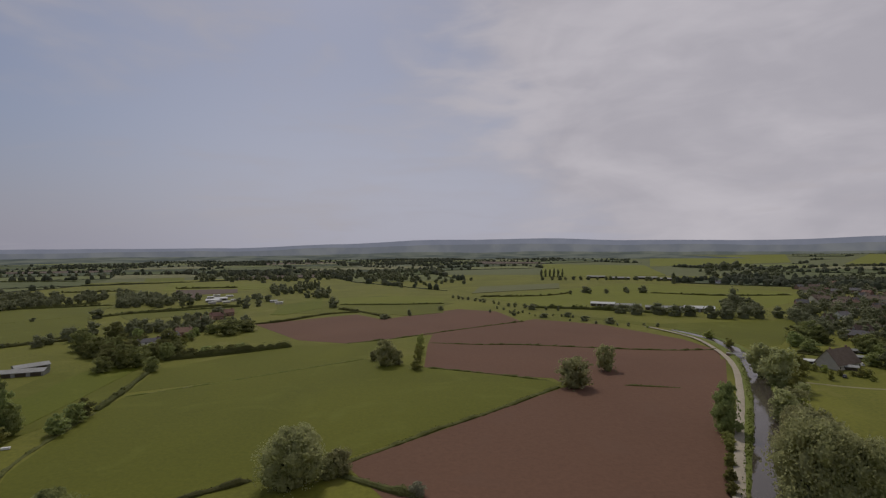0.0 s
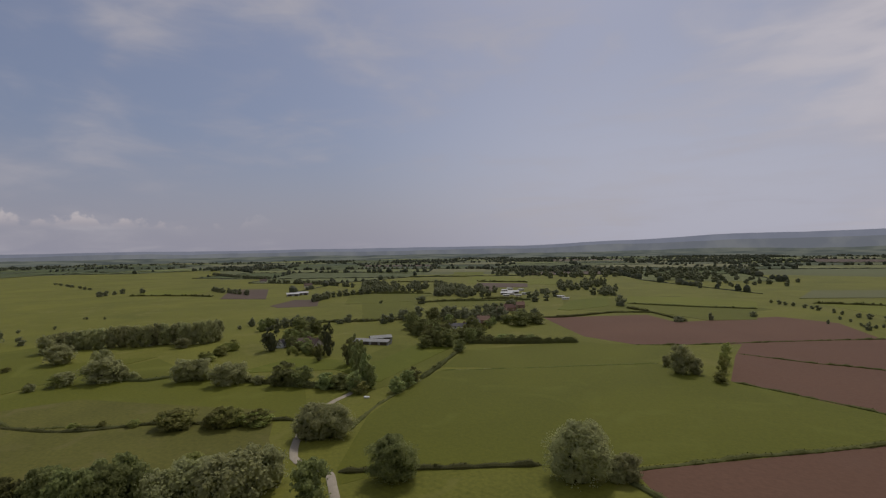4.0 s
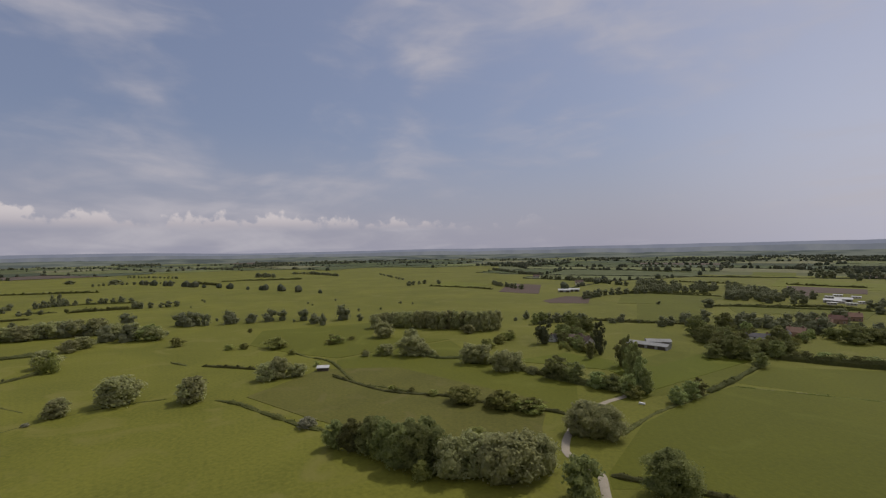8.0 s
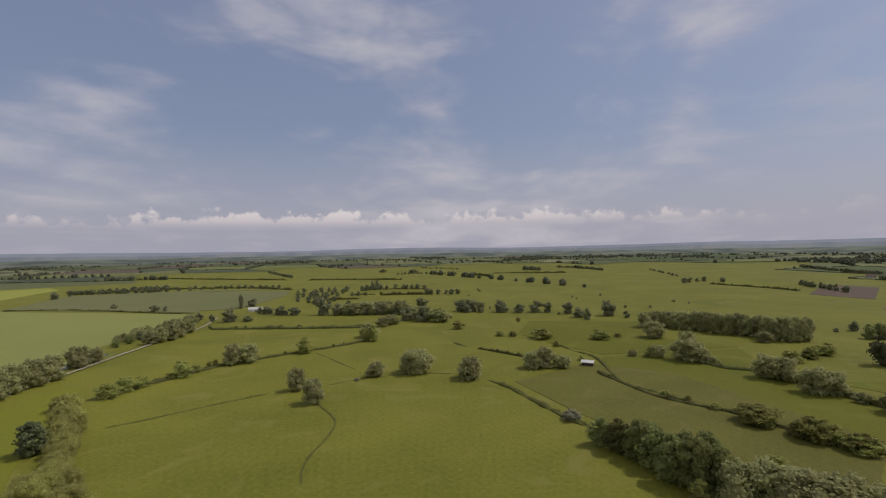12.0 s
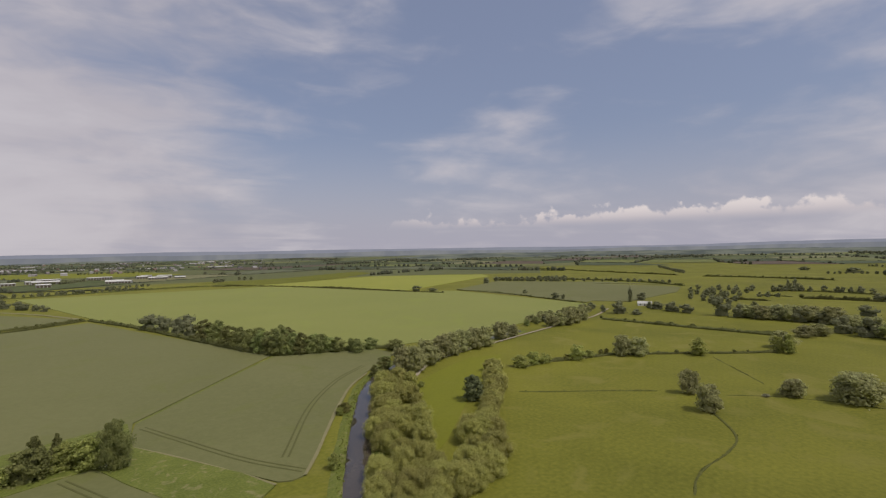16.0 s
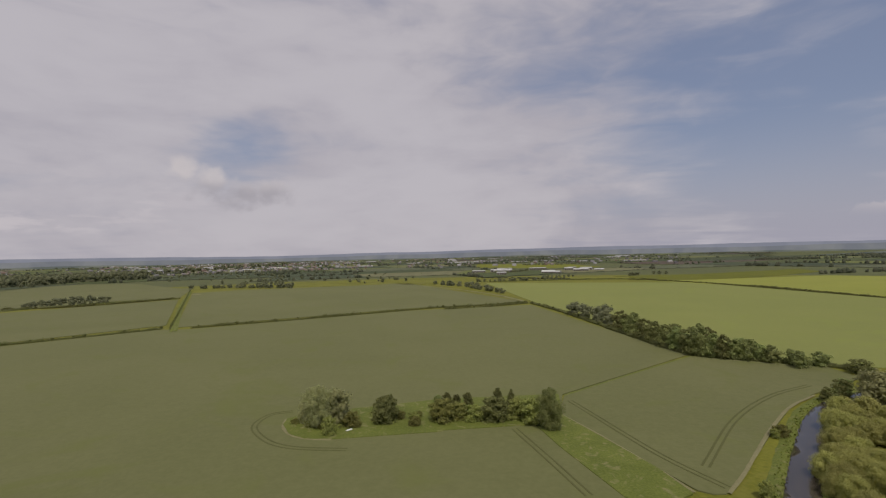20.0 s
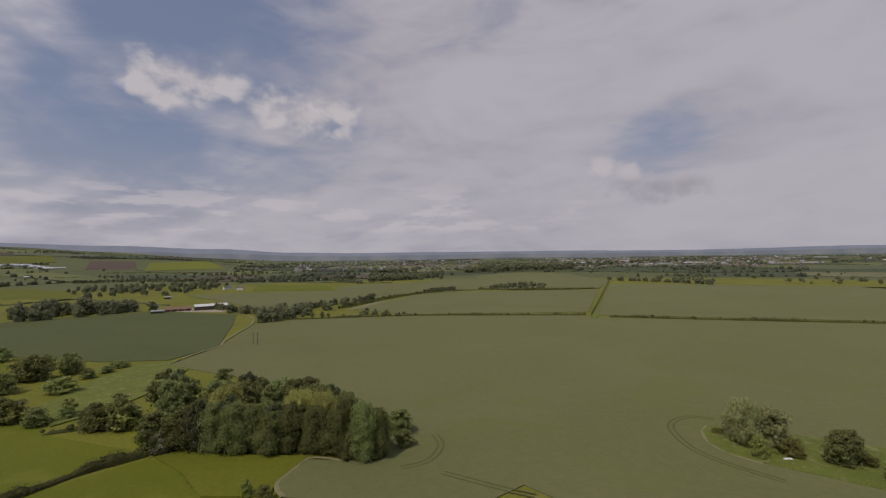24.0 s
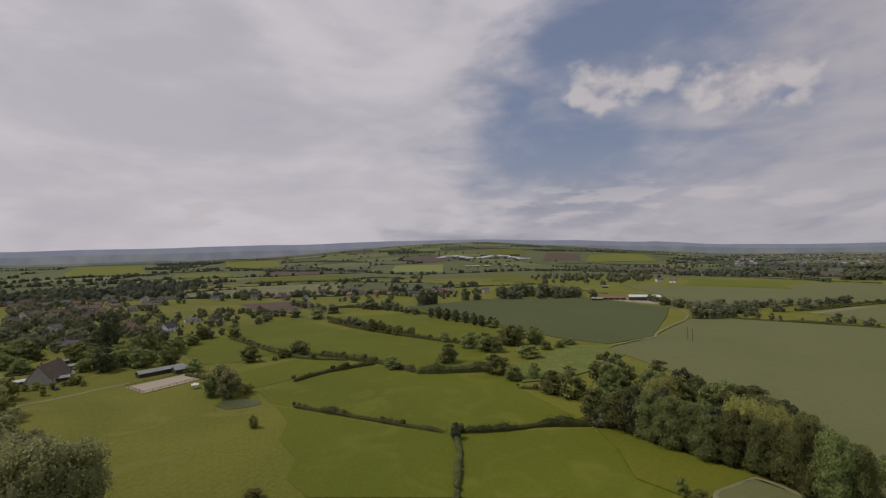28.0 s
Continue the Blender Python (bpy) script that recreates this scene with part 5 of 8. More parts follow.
trees("oak", "village tree with a dark crown", [(-238.8, 316.7, 14.6, 14.1), (-213.5, 296.1, 12.8, 14.4), (-188.8, 272.0, 13.8, 12.9), (-179.1, 268.2, 13.7, 12.9), (-172.0, 270.9, 11.7, 10.9), (-184.3, 258.8, 8.9, 10.7), (-269.3, 350.3, 12.6, 12.6), (-278, 381, 12.0, 14.6), (-239.1, 349.4, 14.1, 14.7), (-238.8, 367.4, 13.2, 15.0), (-244.4, 395.7, 11.9, 13.8), (-230.5, 392.4, 11.5, 15.1), (-232.3, 415.9, 11.2, 13.7), (-229.6, 432.2, 11.3, 12.6), (-197.0, 394.4, 13.9, 19.5), (-228, 486, 11.3, 16.6), (-167.9, 375.6, 13.0, 21.6), (-167.2, 395.6, 8.7, 12.8), (-159.1, 390.8, 10.0, 15.0), (-169.4, 306.5, 7.7, 11.4)])
trees("oak", "village tree with a dark crown", [(-183.6, 381.3, 7.9, 10.6), (-166.6, 290.4, 7.9, 10.1)])
trees("oak", "tree of a tall belt along a hedge", [(-156.8, 298.1, 5.2, 9.9), (-149.8, 301.1, 5.5, 9.7), (-143.5, 305.0, 5.4, 9.6), (-136.5, 306.8, 5.7, 9.4), (-131.4, 312.4, 5.3, 9.3)])
trees("willow", "pale grey tree in a windbreak row", [(x, y, h, w * 1.35) for x, y, h, w in ((-390.8, 122.7, 11.4, 9.5), (-396, 131, 11.6, 9.6), (-390.5, 137.0, 12.0, 9.5), (-385.6, 142.2, 12.5, 9.4), (-380.8, 148.0, 13.0, 9.3), (-376.0, 153.5, 13.5, 9.2), (-371.4, 159.0, 13.9, 9.1), (-363.4, 162.8, 14.2, 8.9), (-359.2, 167.4, 14.1, 8.8), (-358.2, 174.1, 14.6, 8.8), (-353.9, 179.0, 14.4, 8.7), (-349.9, 183.4, 14.3, 8.6), (-342.8, 186.5, 14.6, 8.4), (-336.0, 189.5, 14.8, 8.2), (-332.3, 193.5, 15.2, 8.2), (-331.5, 199.1, 15.2, 8.1), (-333.6, 206.0, 14.8, 7.1))])
trees("oak", "row tree on the marsh edge", [(-340.1, 248.1, 10.1, 8.4), (-342.1, 256.8, 10.1, 9.6), (-340.9, 264.6, 10.1, 9.6), (-339.7, 272.3, 9.5, 9.5), (-338.8, 278.7, 9.0, 8.4), (-331.4, 283.9, 9.3, 8.2), (-327.3, 290.2, 9.2, 9.8)])
trees("oak", "dark copse tree with a leafy crown", [(-158.6, 35.4, 8.7, 7.7), (-154.1, 39.4, 10.0, 8.7), (-148.7, 44.0, 11.6, 9.6), (-141.6, 47.1, 11.9, 9.2), (-135.0, 48.7, 12.7, 9.9), (-131.9, 53.0, 13.3, 10.3), (-128.4, 57.9, 12.1, 9.6), (-143.6, 55.5, 10.5, 9.3), (-140.6, 60.1, 11.4, 9.1), (-152.8, 47.8, 9.9, 8.7)])
trees("bush", "yellow-green shrub at a copse edge", [(-144.5, 44.5, 4.9, 5.1), (-125.1, 51.5, 5.3, 5.5), (-144.9, 80.0, 3.3, 6.6)])
trees("willow", "pale willow at the end of a copse", [(-122.4, 60.2, 11.0, 10.0), (-121.9, 67.1, 11.0, 12.0), (-114.3, 70.4, 12.2, 12.2), (-112.1, 76.6, 12.5, 12.9), (-113.3, 84.1, 10.2, 9.3), (-123.5, 73.1, 9.1, 10.1)])
trees("willow", "round willow on the marsh", [(-347.0, 114.5, 10.7, 17.4), (-276.2, 110.1, 11.7, 18.9), (-306.5, 119.9, 11.0, 10.0), (-286.4, 95.4, 6.5, 11.6), (-288.0, 83.0, 3.7, 4.2), (-269.1, 119.5, 3.9, 6.1), (-271.6, 115.0, 7.5, 8.8), (-329.9, 178.3, 6.5, 10.8)])
trees("bush", "low shrub in a thin hedge", [(-212.1, 73.8, 2.4, 4.1), (-205.7, 80.8, 2.3, 3.3), (-195.5, 87.3, 2.5, 4.8), (-180.6, 94.8, 6.2, 13.3), (-168.5, 101.7, 5.5, 6.9), (-165.2, 105.2, 7.3, 10.8), (-157.5, 112.2, 5.2, 10.9), (-163.2, 111.4, 3.5, 5.4)])
trees("bush", "marsh shrub with a leafy crown", [(-345.4, 39.4, 6.1, 12.8), (-339.9, 77.4, 6.0, 12.6), (-351.6, 17.5, 4.0, 5.6), (-277.4, 51.6, 3.1, 4.9), (-316.8, 43.7, 3.1, 5.1)])
trees("willow", "rounded marsh willow with a bare edge", [(-249.7, -38.9, 11.0, 17.4), (-239.1, -10.0, 9.2, 12.5), (-241.3, -58.3, 7.1, 9.6), (-258.6, 22.5, 8.6, 11.7), (-260.0, 29.2, 10.7, 11.9), (-260.6, 37.5, 6.4, 10.1)])
trees("bush", "pale flowering bush beside a ditch", [(-181.7, 29.6, 3.7, 7.1), (-232.7, -65.6, 1.5, 3.2)])
trees("oak", "marsh hedge tree with a leafy crown", [(-499, -29, 13.3, 15.5), (-494, -16, 12.7, 15.5), (-487, 13, 11.4, 17.9), (-483, 30, 10.1, 15.8), (-484, 46, 13.2, 16.1), (-483, 58, 11.8, 11.1), (-472, 76, 12.5, 12.5), (-446, 81, 9.8, 15.4), (-433, 86, 11.7, 8.9), (-457, 110, 15.5, 22.1), (-443, 123, 7.3, 7.3), (-695, -89, 9.4, 14.2)])
trees("bush", "small marsh bush with a leafy crown", [(-343.8, 36.4, 7.8, 15.7), (-354.1, 8.0, 3.6, 7.8), (-353.7, 16.3, 3.7, 5.2), (-317.8, 42.9, 3.4, 5.4), (-340.1, 75.5, 6.5, 13.1), (-348.8, 89.9, 2.8, 6.2), (-286.5, 93.9, 6.2, 10.5), (-290.3, 82.7, 3.8, 4.8), (-384.7, -24.6, 6.5, 9.7), (-211.3, 73.3, 2.5, 3.6), (-204.8, 80.3, 2.1, 3.5), (-195.0, 86.3, 2.4, 4.4)])
trees("willow", "belt tree along a marsh lane", [(-474.2, -145.8, 10.6, 17.6), (-471.4, -134.7, 11.2, 17.7), (-477.4, -125.8, 12.1, 18.1), (-478.2, -113.8, 12.3, 18.4), (-479.1, -101.6, 12.5, 18.7), (-475.3, -88.0, 13.2, 18.8), (-442.6, -72.2, 11.8, 17.7), (-430.8, -58.2, 12.8, 17.5), (-425.5, -42.6, 10.0, 17.6), (-398.9, -88.9, 7.7, 12.9), (-410.7, -83.9, 8.1, 13.4), (-350.4, -88.9, 9.8, 15.6)])
trees("oak", "bushy green copse tree", [(-473, -167, 20.2, 18.7), (-471, -152, 13.4, 16.4), (-474, -138, 12.8, 16.5), (-476, -124, 12.9, 16.6), (-474, -108, 12.8, 16.6), (-474, -93, 12.1, 15.1), (-434, -75, 13.8, 17.3), (-427, -60, 15.0, 19.0), (-424, -45, 12.2, 16.9), (-549, -77, 10.5, 26.3), (-489, -22, 14.9, 19.6), (-487, -8, 11.7, 11.7), (-486, 11, 14.0, 15.6)])
trees("bush", "round dark bush in a field hedge", [(-201.1, -170.9, 6.9, 10.3), (-211.4, -170.1, 6.9, 9.9), (-218.5, -168.0, 5.1, 7.5), (-236.3, -159.5, 8.5, 10.0), (-232.9, -163.5, 3.3, 6.2), (-247.4, -158.6, 4.3, 7.7), (-258.3, -158.0, 3.2, 4.0), (-262.0, -156.8, 3.3, 4.1), (-334.4, -87.0, 9.5, 8.0), (-295.0, -117.3, 9.8, 12.1), (-333.6, -81.6, 11.7, 7.9)])
trees("willow", "domed hedge tree with a leafy crown", [(-263.4, -147.5, 11.6, 11.6), (-269.9, -140.4, 10.2, 13.1)])
trees("willow", "round tree standing over its shadow", [(-215.0, -88.9, 9.8, 8.1), (-196.6, -74.4, 10.2, 9.6), (-240.2, -58.7, 7.2, 9.5), (-246.6, -38.3, 11.8, 15.3), (-236.4, -9.9, 10.6, 12.5)])
trees("poplar", "single slim poplar by a cottage", [(-542, -291, 17.9, 6.8)])
trees("oak", "tree near a lock cottage", [(-430, -242, 13.5, 18.9), (-432, -226, 6.1, 13.6), (-554, -283, 10.4, 15.7), (-484, -231, 9.1, 15.2), (-476, -212, 10.5, 16.5), (-473, -197, 9.7, 14.9), (-423, -277, 8.6, 13.2), (-444, -281, 7.7, 11.8), (-429, -259, 8.1, 8.1)])
trees("oak", "small towpath tree with a leafy crown", [(-312.3, -258.9, 5.8, 5.3), (-325.7, -259.7, 6.1, 6.1), (-340.6, -262.6, 5.8, 6.4)])
trees("willow", "willow in a row along the canal", [(-324.6, -242.2, 8.6, 11.1), (-331.4, -239.7, 10.3, 11.4), (-338.6, -237.2, 11.6, 11.6), (-351.9, -238.5, 11.5, 12.1), (-370.0, -243.6, 10.4, 11.6)])
trees("willow", "willow in a row along the canal", [(-149.0, -208.4, 12.8, 12.4), (-154.2, -204.9, 13.3, 12.6), (-167.1, -210.9, 13.8, 13.4), (-181.8, -217.6, 13.5, 13.5), (-194.7, -220.9, 13.3, 12.9), (-207.0, -224.0, 13.0, 12.6), (-217.4, -224.2, 13.0, 13.0), (-228.5, -224.3, 12.5, 12.0), (-255.2, -234.8, 11.6, 13.2), (-268.9, -236.8, 8.2, 11.0)])
trees("oak", "round dark tree on the canal bank", [(-144.8, -219.6, 7.1, 8.9), (-134.2, -211.4, 6.0, 6.7), (-178.1, -256.6, 7.3, 10.7)])
trees("bush", "low bank shrub with a leafy crown", [(-94.2, -173.1, 4.0, 5.5), (-138.4, -179.4, 2.9, 3.8), (-124.8, -165.6, 4.1, 4.1), (-112.7, -151.6, 1.6, 2.9), (-108.9, -170.7, 2.7, 3.3)])
trees("dark", "dark tree inside pale scrub", [(-141.5, -147.9, 10.9, 9.1)])
trees("oak", "hedgerow tree with a leafy crown", [(-471, -618, 9.8, 19.7), (-487, -596, 5.5, 22.1), (-661, -646, 12.5, 15.3), (-712, -667, 11.8, 14.8), (-540, -450, 6.5, 9.8), (-508, -374, 8.9, 13.8), (-511, -364, 6.9, 6.9)])
trees("poplar", "slim poplar by a cottage", [(-531, -285, 18.3, 5.8)])
trees("oak", "dark copse tree on a hedge line", [(-77, -489, 14.6, 16.9), (-84, -466, 15.3, 16.8), (-90, -441, 15.8, 16.5), (-95, -422, 15.7, 16.4), (-98.7, -397.4, 15.4, 15.4), (-101.6, -375.5, 15.1, 14.5), (-104.1, -356.0, 14.8, 13.7), (-107.3, -341.2, 14.7, 13.7), (-110.3, -327.7, 14.6, 13.1), (-113.0, -315.3, 15.0, 13.0), (-115.5, -303.8, 16.2, 13.0), (-119.9, -298.4, 19.1, 13.6), (-125.0, -295.3, 14.4, 11.7), (-129.5, -291.2, 14.1, 11.0), (-134.9, -289.2, 11.8, 10.5), (-140.1, -287.3, 12.1, 10.4), (-145.2, -285.4, 9.9, 9.4), (-87, -527, 10.7, 16.5), (-102, -465, 14.5, 16.6), (-111.0, -398.9, 13.6, 14.8)])
trees("oak", "dark copse tree on a hedge line", [(-118.8, -338.3, 13.5, 13.0), (-131.3, -315.2, 14.4, 12.5), (-142.8, -301.6, 10.0, 10.0)])
trees("oak", "scattered hedge oak with a leafy crown", [(-150.2, -281.7, 9.7, 11.0), (-157.7, -269.4, 9.2, 10.0), (-157.0, -276.3, 8.7, 6.2), (-168.9, -272.9, 8.1, 9.7)])
trees("oak", "dark tree at the canal bend", [(-146.1, -221.4, 7.2, 8.2), (-133.4, -211.0, 6.3, 6.3), (-171.9, -242.7, 7.1, 7.9)])
trees("willow", "olive willow on the grass strip", [(67.6, -175.2, 14.2, 11.6), (62.0, -178.7, 12.4, 11.8), (73.3, -178.2, 8.9, 5.9)])
trees("bush", "scrub on the grass strip", [(60.0, -166.4, 6.9, 5.2), (54.3, -175.8, 5.5, 7.2), (77.5, -177.2, 2.4, 3.5), (31.1, -176.7, 3.7, 4.3)])
trees("oak", "yellow-green round tree on the strip", [(42.7, -179.5, 9.7, 8.8)])
trees("oak", "tall dark upright tree at the strip end", [(-18.6, -175.7, 14.8, 8.6)])
trees("bush", "yellow-green hawthorn thicket with a leafy crown", [(-12.8, -181.6, 9.5, 9.2), (-7.1, -186.0, 8.2, 8.8), (9.3, -183.5, 6.5, 7.5), (15.1, -184.4, 6.7, 8.6), (20.8, -181.5, 8.8, 10.0), (23.5, -183.8, 7.2, 6.0), (31.1, -178.3, 3.4, 4.1)])
trees("oak", "dark small tree on the strip", [(1.9, -183.3, 9.4, 10.2), (-0.1, -193.5, 9.8, 4.6), (-5.5, -192.2, 9.6, 3.6), (12.1, -197.2, 6.9, 4.5), (16.7, -198.0, 5.8, 4.0), (20.8, -198.7, 6.3, 4.7), (24.7, -197.4, 5.7, 4.1)])
trees("oak", "dark leafy tree at the strip", [(43.0, -181.2, 10.1, 9.3)])
trees("bush", "canal-bank shrub with a leafy crown", [(-67.0, -129.9, 4.7, 3.5), (-91.9, -171.5, 3.1, 3.1)])
trees("oak", "mixed woodland tree with a dense crown", [(187.2, -19.1, 12.8, 10.3), (201.5, -26.0, 19.7, 12.7), (211.7, -32.6, 19.5, 13.5), (233.0, -28.7, 17.8, 13.0), (182.2, -32.7, 15.8, 10.5), (173.5, -35.7, 16.6, 10.7), (168.4, -40.5, 16.5, 10.6), (166.9, -46.2, 15.4, 10.8), (161.0, -49.4, 13.9, 10.1), (158.6, -56.3, 15.4, 10.7), (152.2, -61.6, 15.2, 10.1), (147.3, -66.2, 13.8, 10.0), (203.8, -42.1, 16.5, 12.6), (193.4, -48.0, 16.1, 11.7), (185.7, -57.1, 16.0, 11.7), (196.5, -57.5, 16.8, 9.2), (184.2, -65.5, 16.4, 13.4), (173.5, -71.9, 15.9, 13.0), (159.7, -76.3, 15.2, 11.1), (255.3, -56.4, 10.2, 11.4)])
trees("oak", "mixed woodland tree with a dense crown", [(222.1, -75.5, 8.9, 14.2), (215.0, -83.7, 8.9, 14.2)])
trees("sallow", "yellow-green willow at a wood edge", [(163.5, -60.7, 17.3, 12.0), (156.7, -66.2, 17.1, 10.5), (187.7, -42.6, 16.8, 12.6)])
trees("oak", "dense upright wood tree", [(141.5, -67.5, 18.4, 8.6), (136.5, -71.0, 18.1, 9.2), (134.9, -75.6, 15.9, 7.3), (139.2, -70.4, 14.7, 8.6)])
trees("dark", "deep green woodland tree", [(176.8, -31.7, 16.6, 7.7), (171.9, -40.2, 18.0, 7.7), (162.8, -51.2, 15.4, 7.7), (223.6, -32.4, 18.9, 11.1), (214.8, -58.1, 14.8, 9.9), (174.6, -77.0, 14.8, 10.4)])
trees("oak", "tree at the wood tip", [(148.7, -91.3, 8.6, 9.1), (138.2, -87.1, 5.7, 6.5)])
trees("bush", "white-flowering bush at the wood corner", [(185.2, -21.1, 6.9, 7.7)])
trees("bush", "dark hedge thicket with a leafy crown", [(225.2, -7.3, 9.7, 11.2), (219.4, -13.0, 11.1, 11.7), (255.0, 3.5, 7.1, 5.8), (248.7, 13.0, 5.8, 9.1), (258.3, 21.8, 8.6, 12.9), (300.7, 7.1, 7.9, 14.3), (136.1, -35.6, 4.8, 3.1), (131.0, -38.1, 4.1, 5.1)])
trees("oak", "open-crowned hedgerow tree with a leafy crown", [(342.5, 22.6, 12.8, 15.3), (354.2, 3.5, 10.7, 13.4), (370.4, 14.9, 9.2, 9.2), (419.9, 39.9, 9.4, 12.4), (315.5, 29.3, 10.5, 11.2), (327.9, -4.2, 4.6, 7.2), (337.1, -12.0, 4.0, 7.5), (351.0, -19.2, 3.7, 9.3)])
trees("oak", "dark tree of a farm belt", [(693, 52, 24.2, 25.0), (702, 40, 19.7, 21.4), (736, 26, 22.0, 25.6), (734, 13, 18.5, 18.5), (721, 0, 23.9, 27.6), (721, -11, 21.4, 18.6), (711, -21, 17.6, 18.5), (708, -34, 16.9, 18.7), (717, -48, 16.3, 19.2)])
trees("oak", "autumn-brown tree by a farm", [(703, -73, 14.5, 16.5)])
trees("oak", "hedge tree by a farm track", [(494, -146, 17.7, 23.1), (493, -159, 17.2, 21.9), (501, -175, 13.8, 17.8), (609, -144, 11.9, 16.5), (587, -156, 11.7, 16.2), (519, -203, 9.4, 17.2), (551, -240, 11.2, 18.7), (575, -277, 13.0, 20.1), (475, -252, 9.4, 10.2), (468, -260, 7.6, 7.6), (453, -265, 7.5, 6.7), (442, -281, 5.0, 5.8), (576, -216, 11.3, 18.9)])
trees("oak", "domed hedgerow tree with a leafy crown", [(263.0, 82.0, 6.4, 10.5), (294.3, 155.6, 8.3, 13.9), (267.2, 86.7, 5.3, 7.6), (280.8, 55.0, 11.6, 12.8), (260.0, 24.6, 10.2, 13.0), (246.2, 13.5, 7.2, 8.7), (326.8, 48.1, 10.8, 14.7), (319.3, 35.8, 12.0, 15.9), (340.3, 19.7, 14.6, 16.7), (346.5, 4.6, 12.3, 12.9), (300.1, 7.5, 7.4, 12.0), (327.5, -3.0, 5.1, 6.6), (338.1, -12.1, 4.2, 6.9), (347.4, -19.2, 4.4, 8.2), (348.6, 69.4, 7.2, 8.7)])
trees("oak", "dense hedge thicket tree", [(224.8, -4.4, 10.5, 10.5), (218.7, -12.6, 11.7, 10.3)])
trees("dark", "upright hedge tree with a leafy crown", [(164.8, 29.5, 5.8, 3.7)])
trees("oak", "row tree in a hedgerow", [(425.6, 175.7, 9.5, 8.9), (411.6, 163.4, 10.4, 11.5), (391.6, 140.5, 10.5, 10.0), (388.8, 132.1, 9.9, 6.6), (379.6, 121.8, 7.6, 7.0), (366.3, 98.6, 8.0, 5.3), (377.8, 116.4, 5.4, 5.4), (371.1, 104.7, 4.3, 5.4)])
trees("dark", "dark row tree beside the bean field", [(518, 146, 7.5, 11.2), (508, 133, 8.1, 11.1), (485, 111, 9.9, 7.1), (477, 101, 11.9, 9.8), (463, 90, 11.6, 9.6), (455, 79, 11.5, 9.5), (447, 69, 11.3, 8.7), (435, 59, 11.1, 8.5), (428, 51, 9.7, 8.4), (420.7, 42.4, 9.6, 8.3)])
trees("oak", "village-edge tree with a leafy crown", [(603, 150, 25.5, 17.6), (614, 141, 22.5, 22.5), (670, 103, 20.0, 30.0), (673, 87, 20.3, 25.3), (691, 52, 21.1, 24.2), (730, 33, 22.4, 25.8), (738, 23, 22.8, 17.1), (727, -5, 23.8, 28.3), (717, -27, 18.0, 22.5), (722, -46, 18.2, 20.5), (967, 135, 13.1, 21.8), (893, 175, 10.6, 15.9)])
trees("willow", "grey village tree with a leafy crown", [(513, 231, 12.7, 28.3), (465.1, 228.4, 10.8, 19.0), (475.2, 257.9, 9.6, 16.0), (554, 199, 15.7, 19.6), (561, 183, 15.2, 24.0), (635, 255, 12.4, 17.8)])
trees("dark", "tall dark evergreen in village gardens", [(295.8, 315.2, 25.3, 16.9), (314.8, 323.7, 28.6, 14.9), (234.5, 247.3, 14.7, 14.2)])
trees("oak", "garden tree with a leafy crown", [(257.3, 247.6, 17.3, 14.4), (265.2, 246.5, 17.3, 14.8), (250.4, 219.4, 12.5, 12.9), (334, 434, 15.2, 14.5), (262.0, 344.0, 13.5, 15.6), (241.2, 193.7, 7.9, 8.8), (346.8, 241.1, 11.8, 12.4), (268.1, 175.9, 9.5, 11.4), (293.2, 157.1, 9.2, 12.7), (198.4, 151.3, 10.7, 7.2), (232.8, 260.6, 7.6, 8.9), (381, 460, 14.9, 22.3), (314.6, 357.5, 12.1, 18.2), (397, 488, 11.6, 19.4), (265.9, 290.0, 10.2, 12.7)])
trees("willow", "tree beside a dried pond", [(204.7, 150.9, 12.9, 11.0), (198.5, 141.9, 11.7, 10.7)])
trees("bush", "small field shrub with a leafy crown", [(164.7, 107.2, 4.7, 3.8), (115.5, 75.7, 2.7, 5.1), (206.5, 137.8, 4.8, 7.3), (283.1, 162.4, 6.4, 9.9), (276.0, 164.5, 3.4, 5.3), (188.2, 234.0, 5.2, 3.7), (206.3, 231.0, 2.8, 3.2), (210.1, 160.2, 3.0, 5.7)])
trees("willow", "spreading canal willow with a leafy crown", [(94.4, 123.3, 21.4, 15.8), (95.1, 114.0, 14.7, 12.9), (109.3, 150.1, 14.2, 7.6), (125.7, 178.1, 11.4, 10.1)])
trees("bush", "dark canal-side bush with a leafy crown", [(137.4, 186.9, 6.8, 10.9), (157.4, 215.0, 9.4, 7.8), (179.6, 243.0, 10.7, 8.9)])
trees("oak", "tree pair far out on the marsh", [(-1416, 107, 14.9, 21.2), (-1400, 125, 14.8, 21.1), (-1384, 144, 12.6, 16.8), (-1393, -309, 10.8, 27.1), (-1313, -206, 12.3, 52.8), (-1499, 268, 11.8, 28.3), (-1411, 296, 9.0, 22.5)])
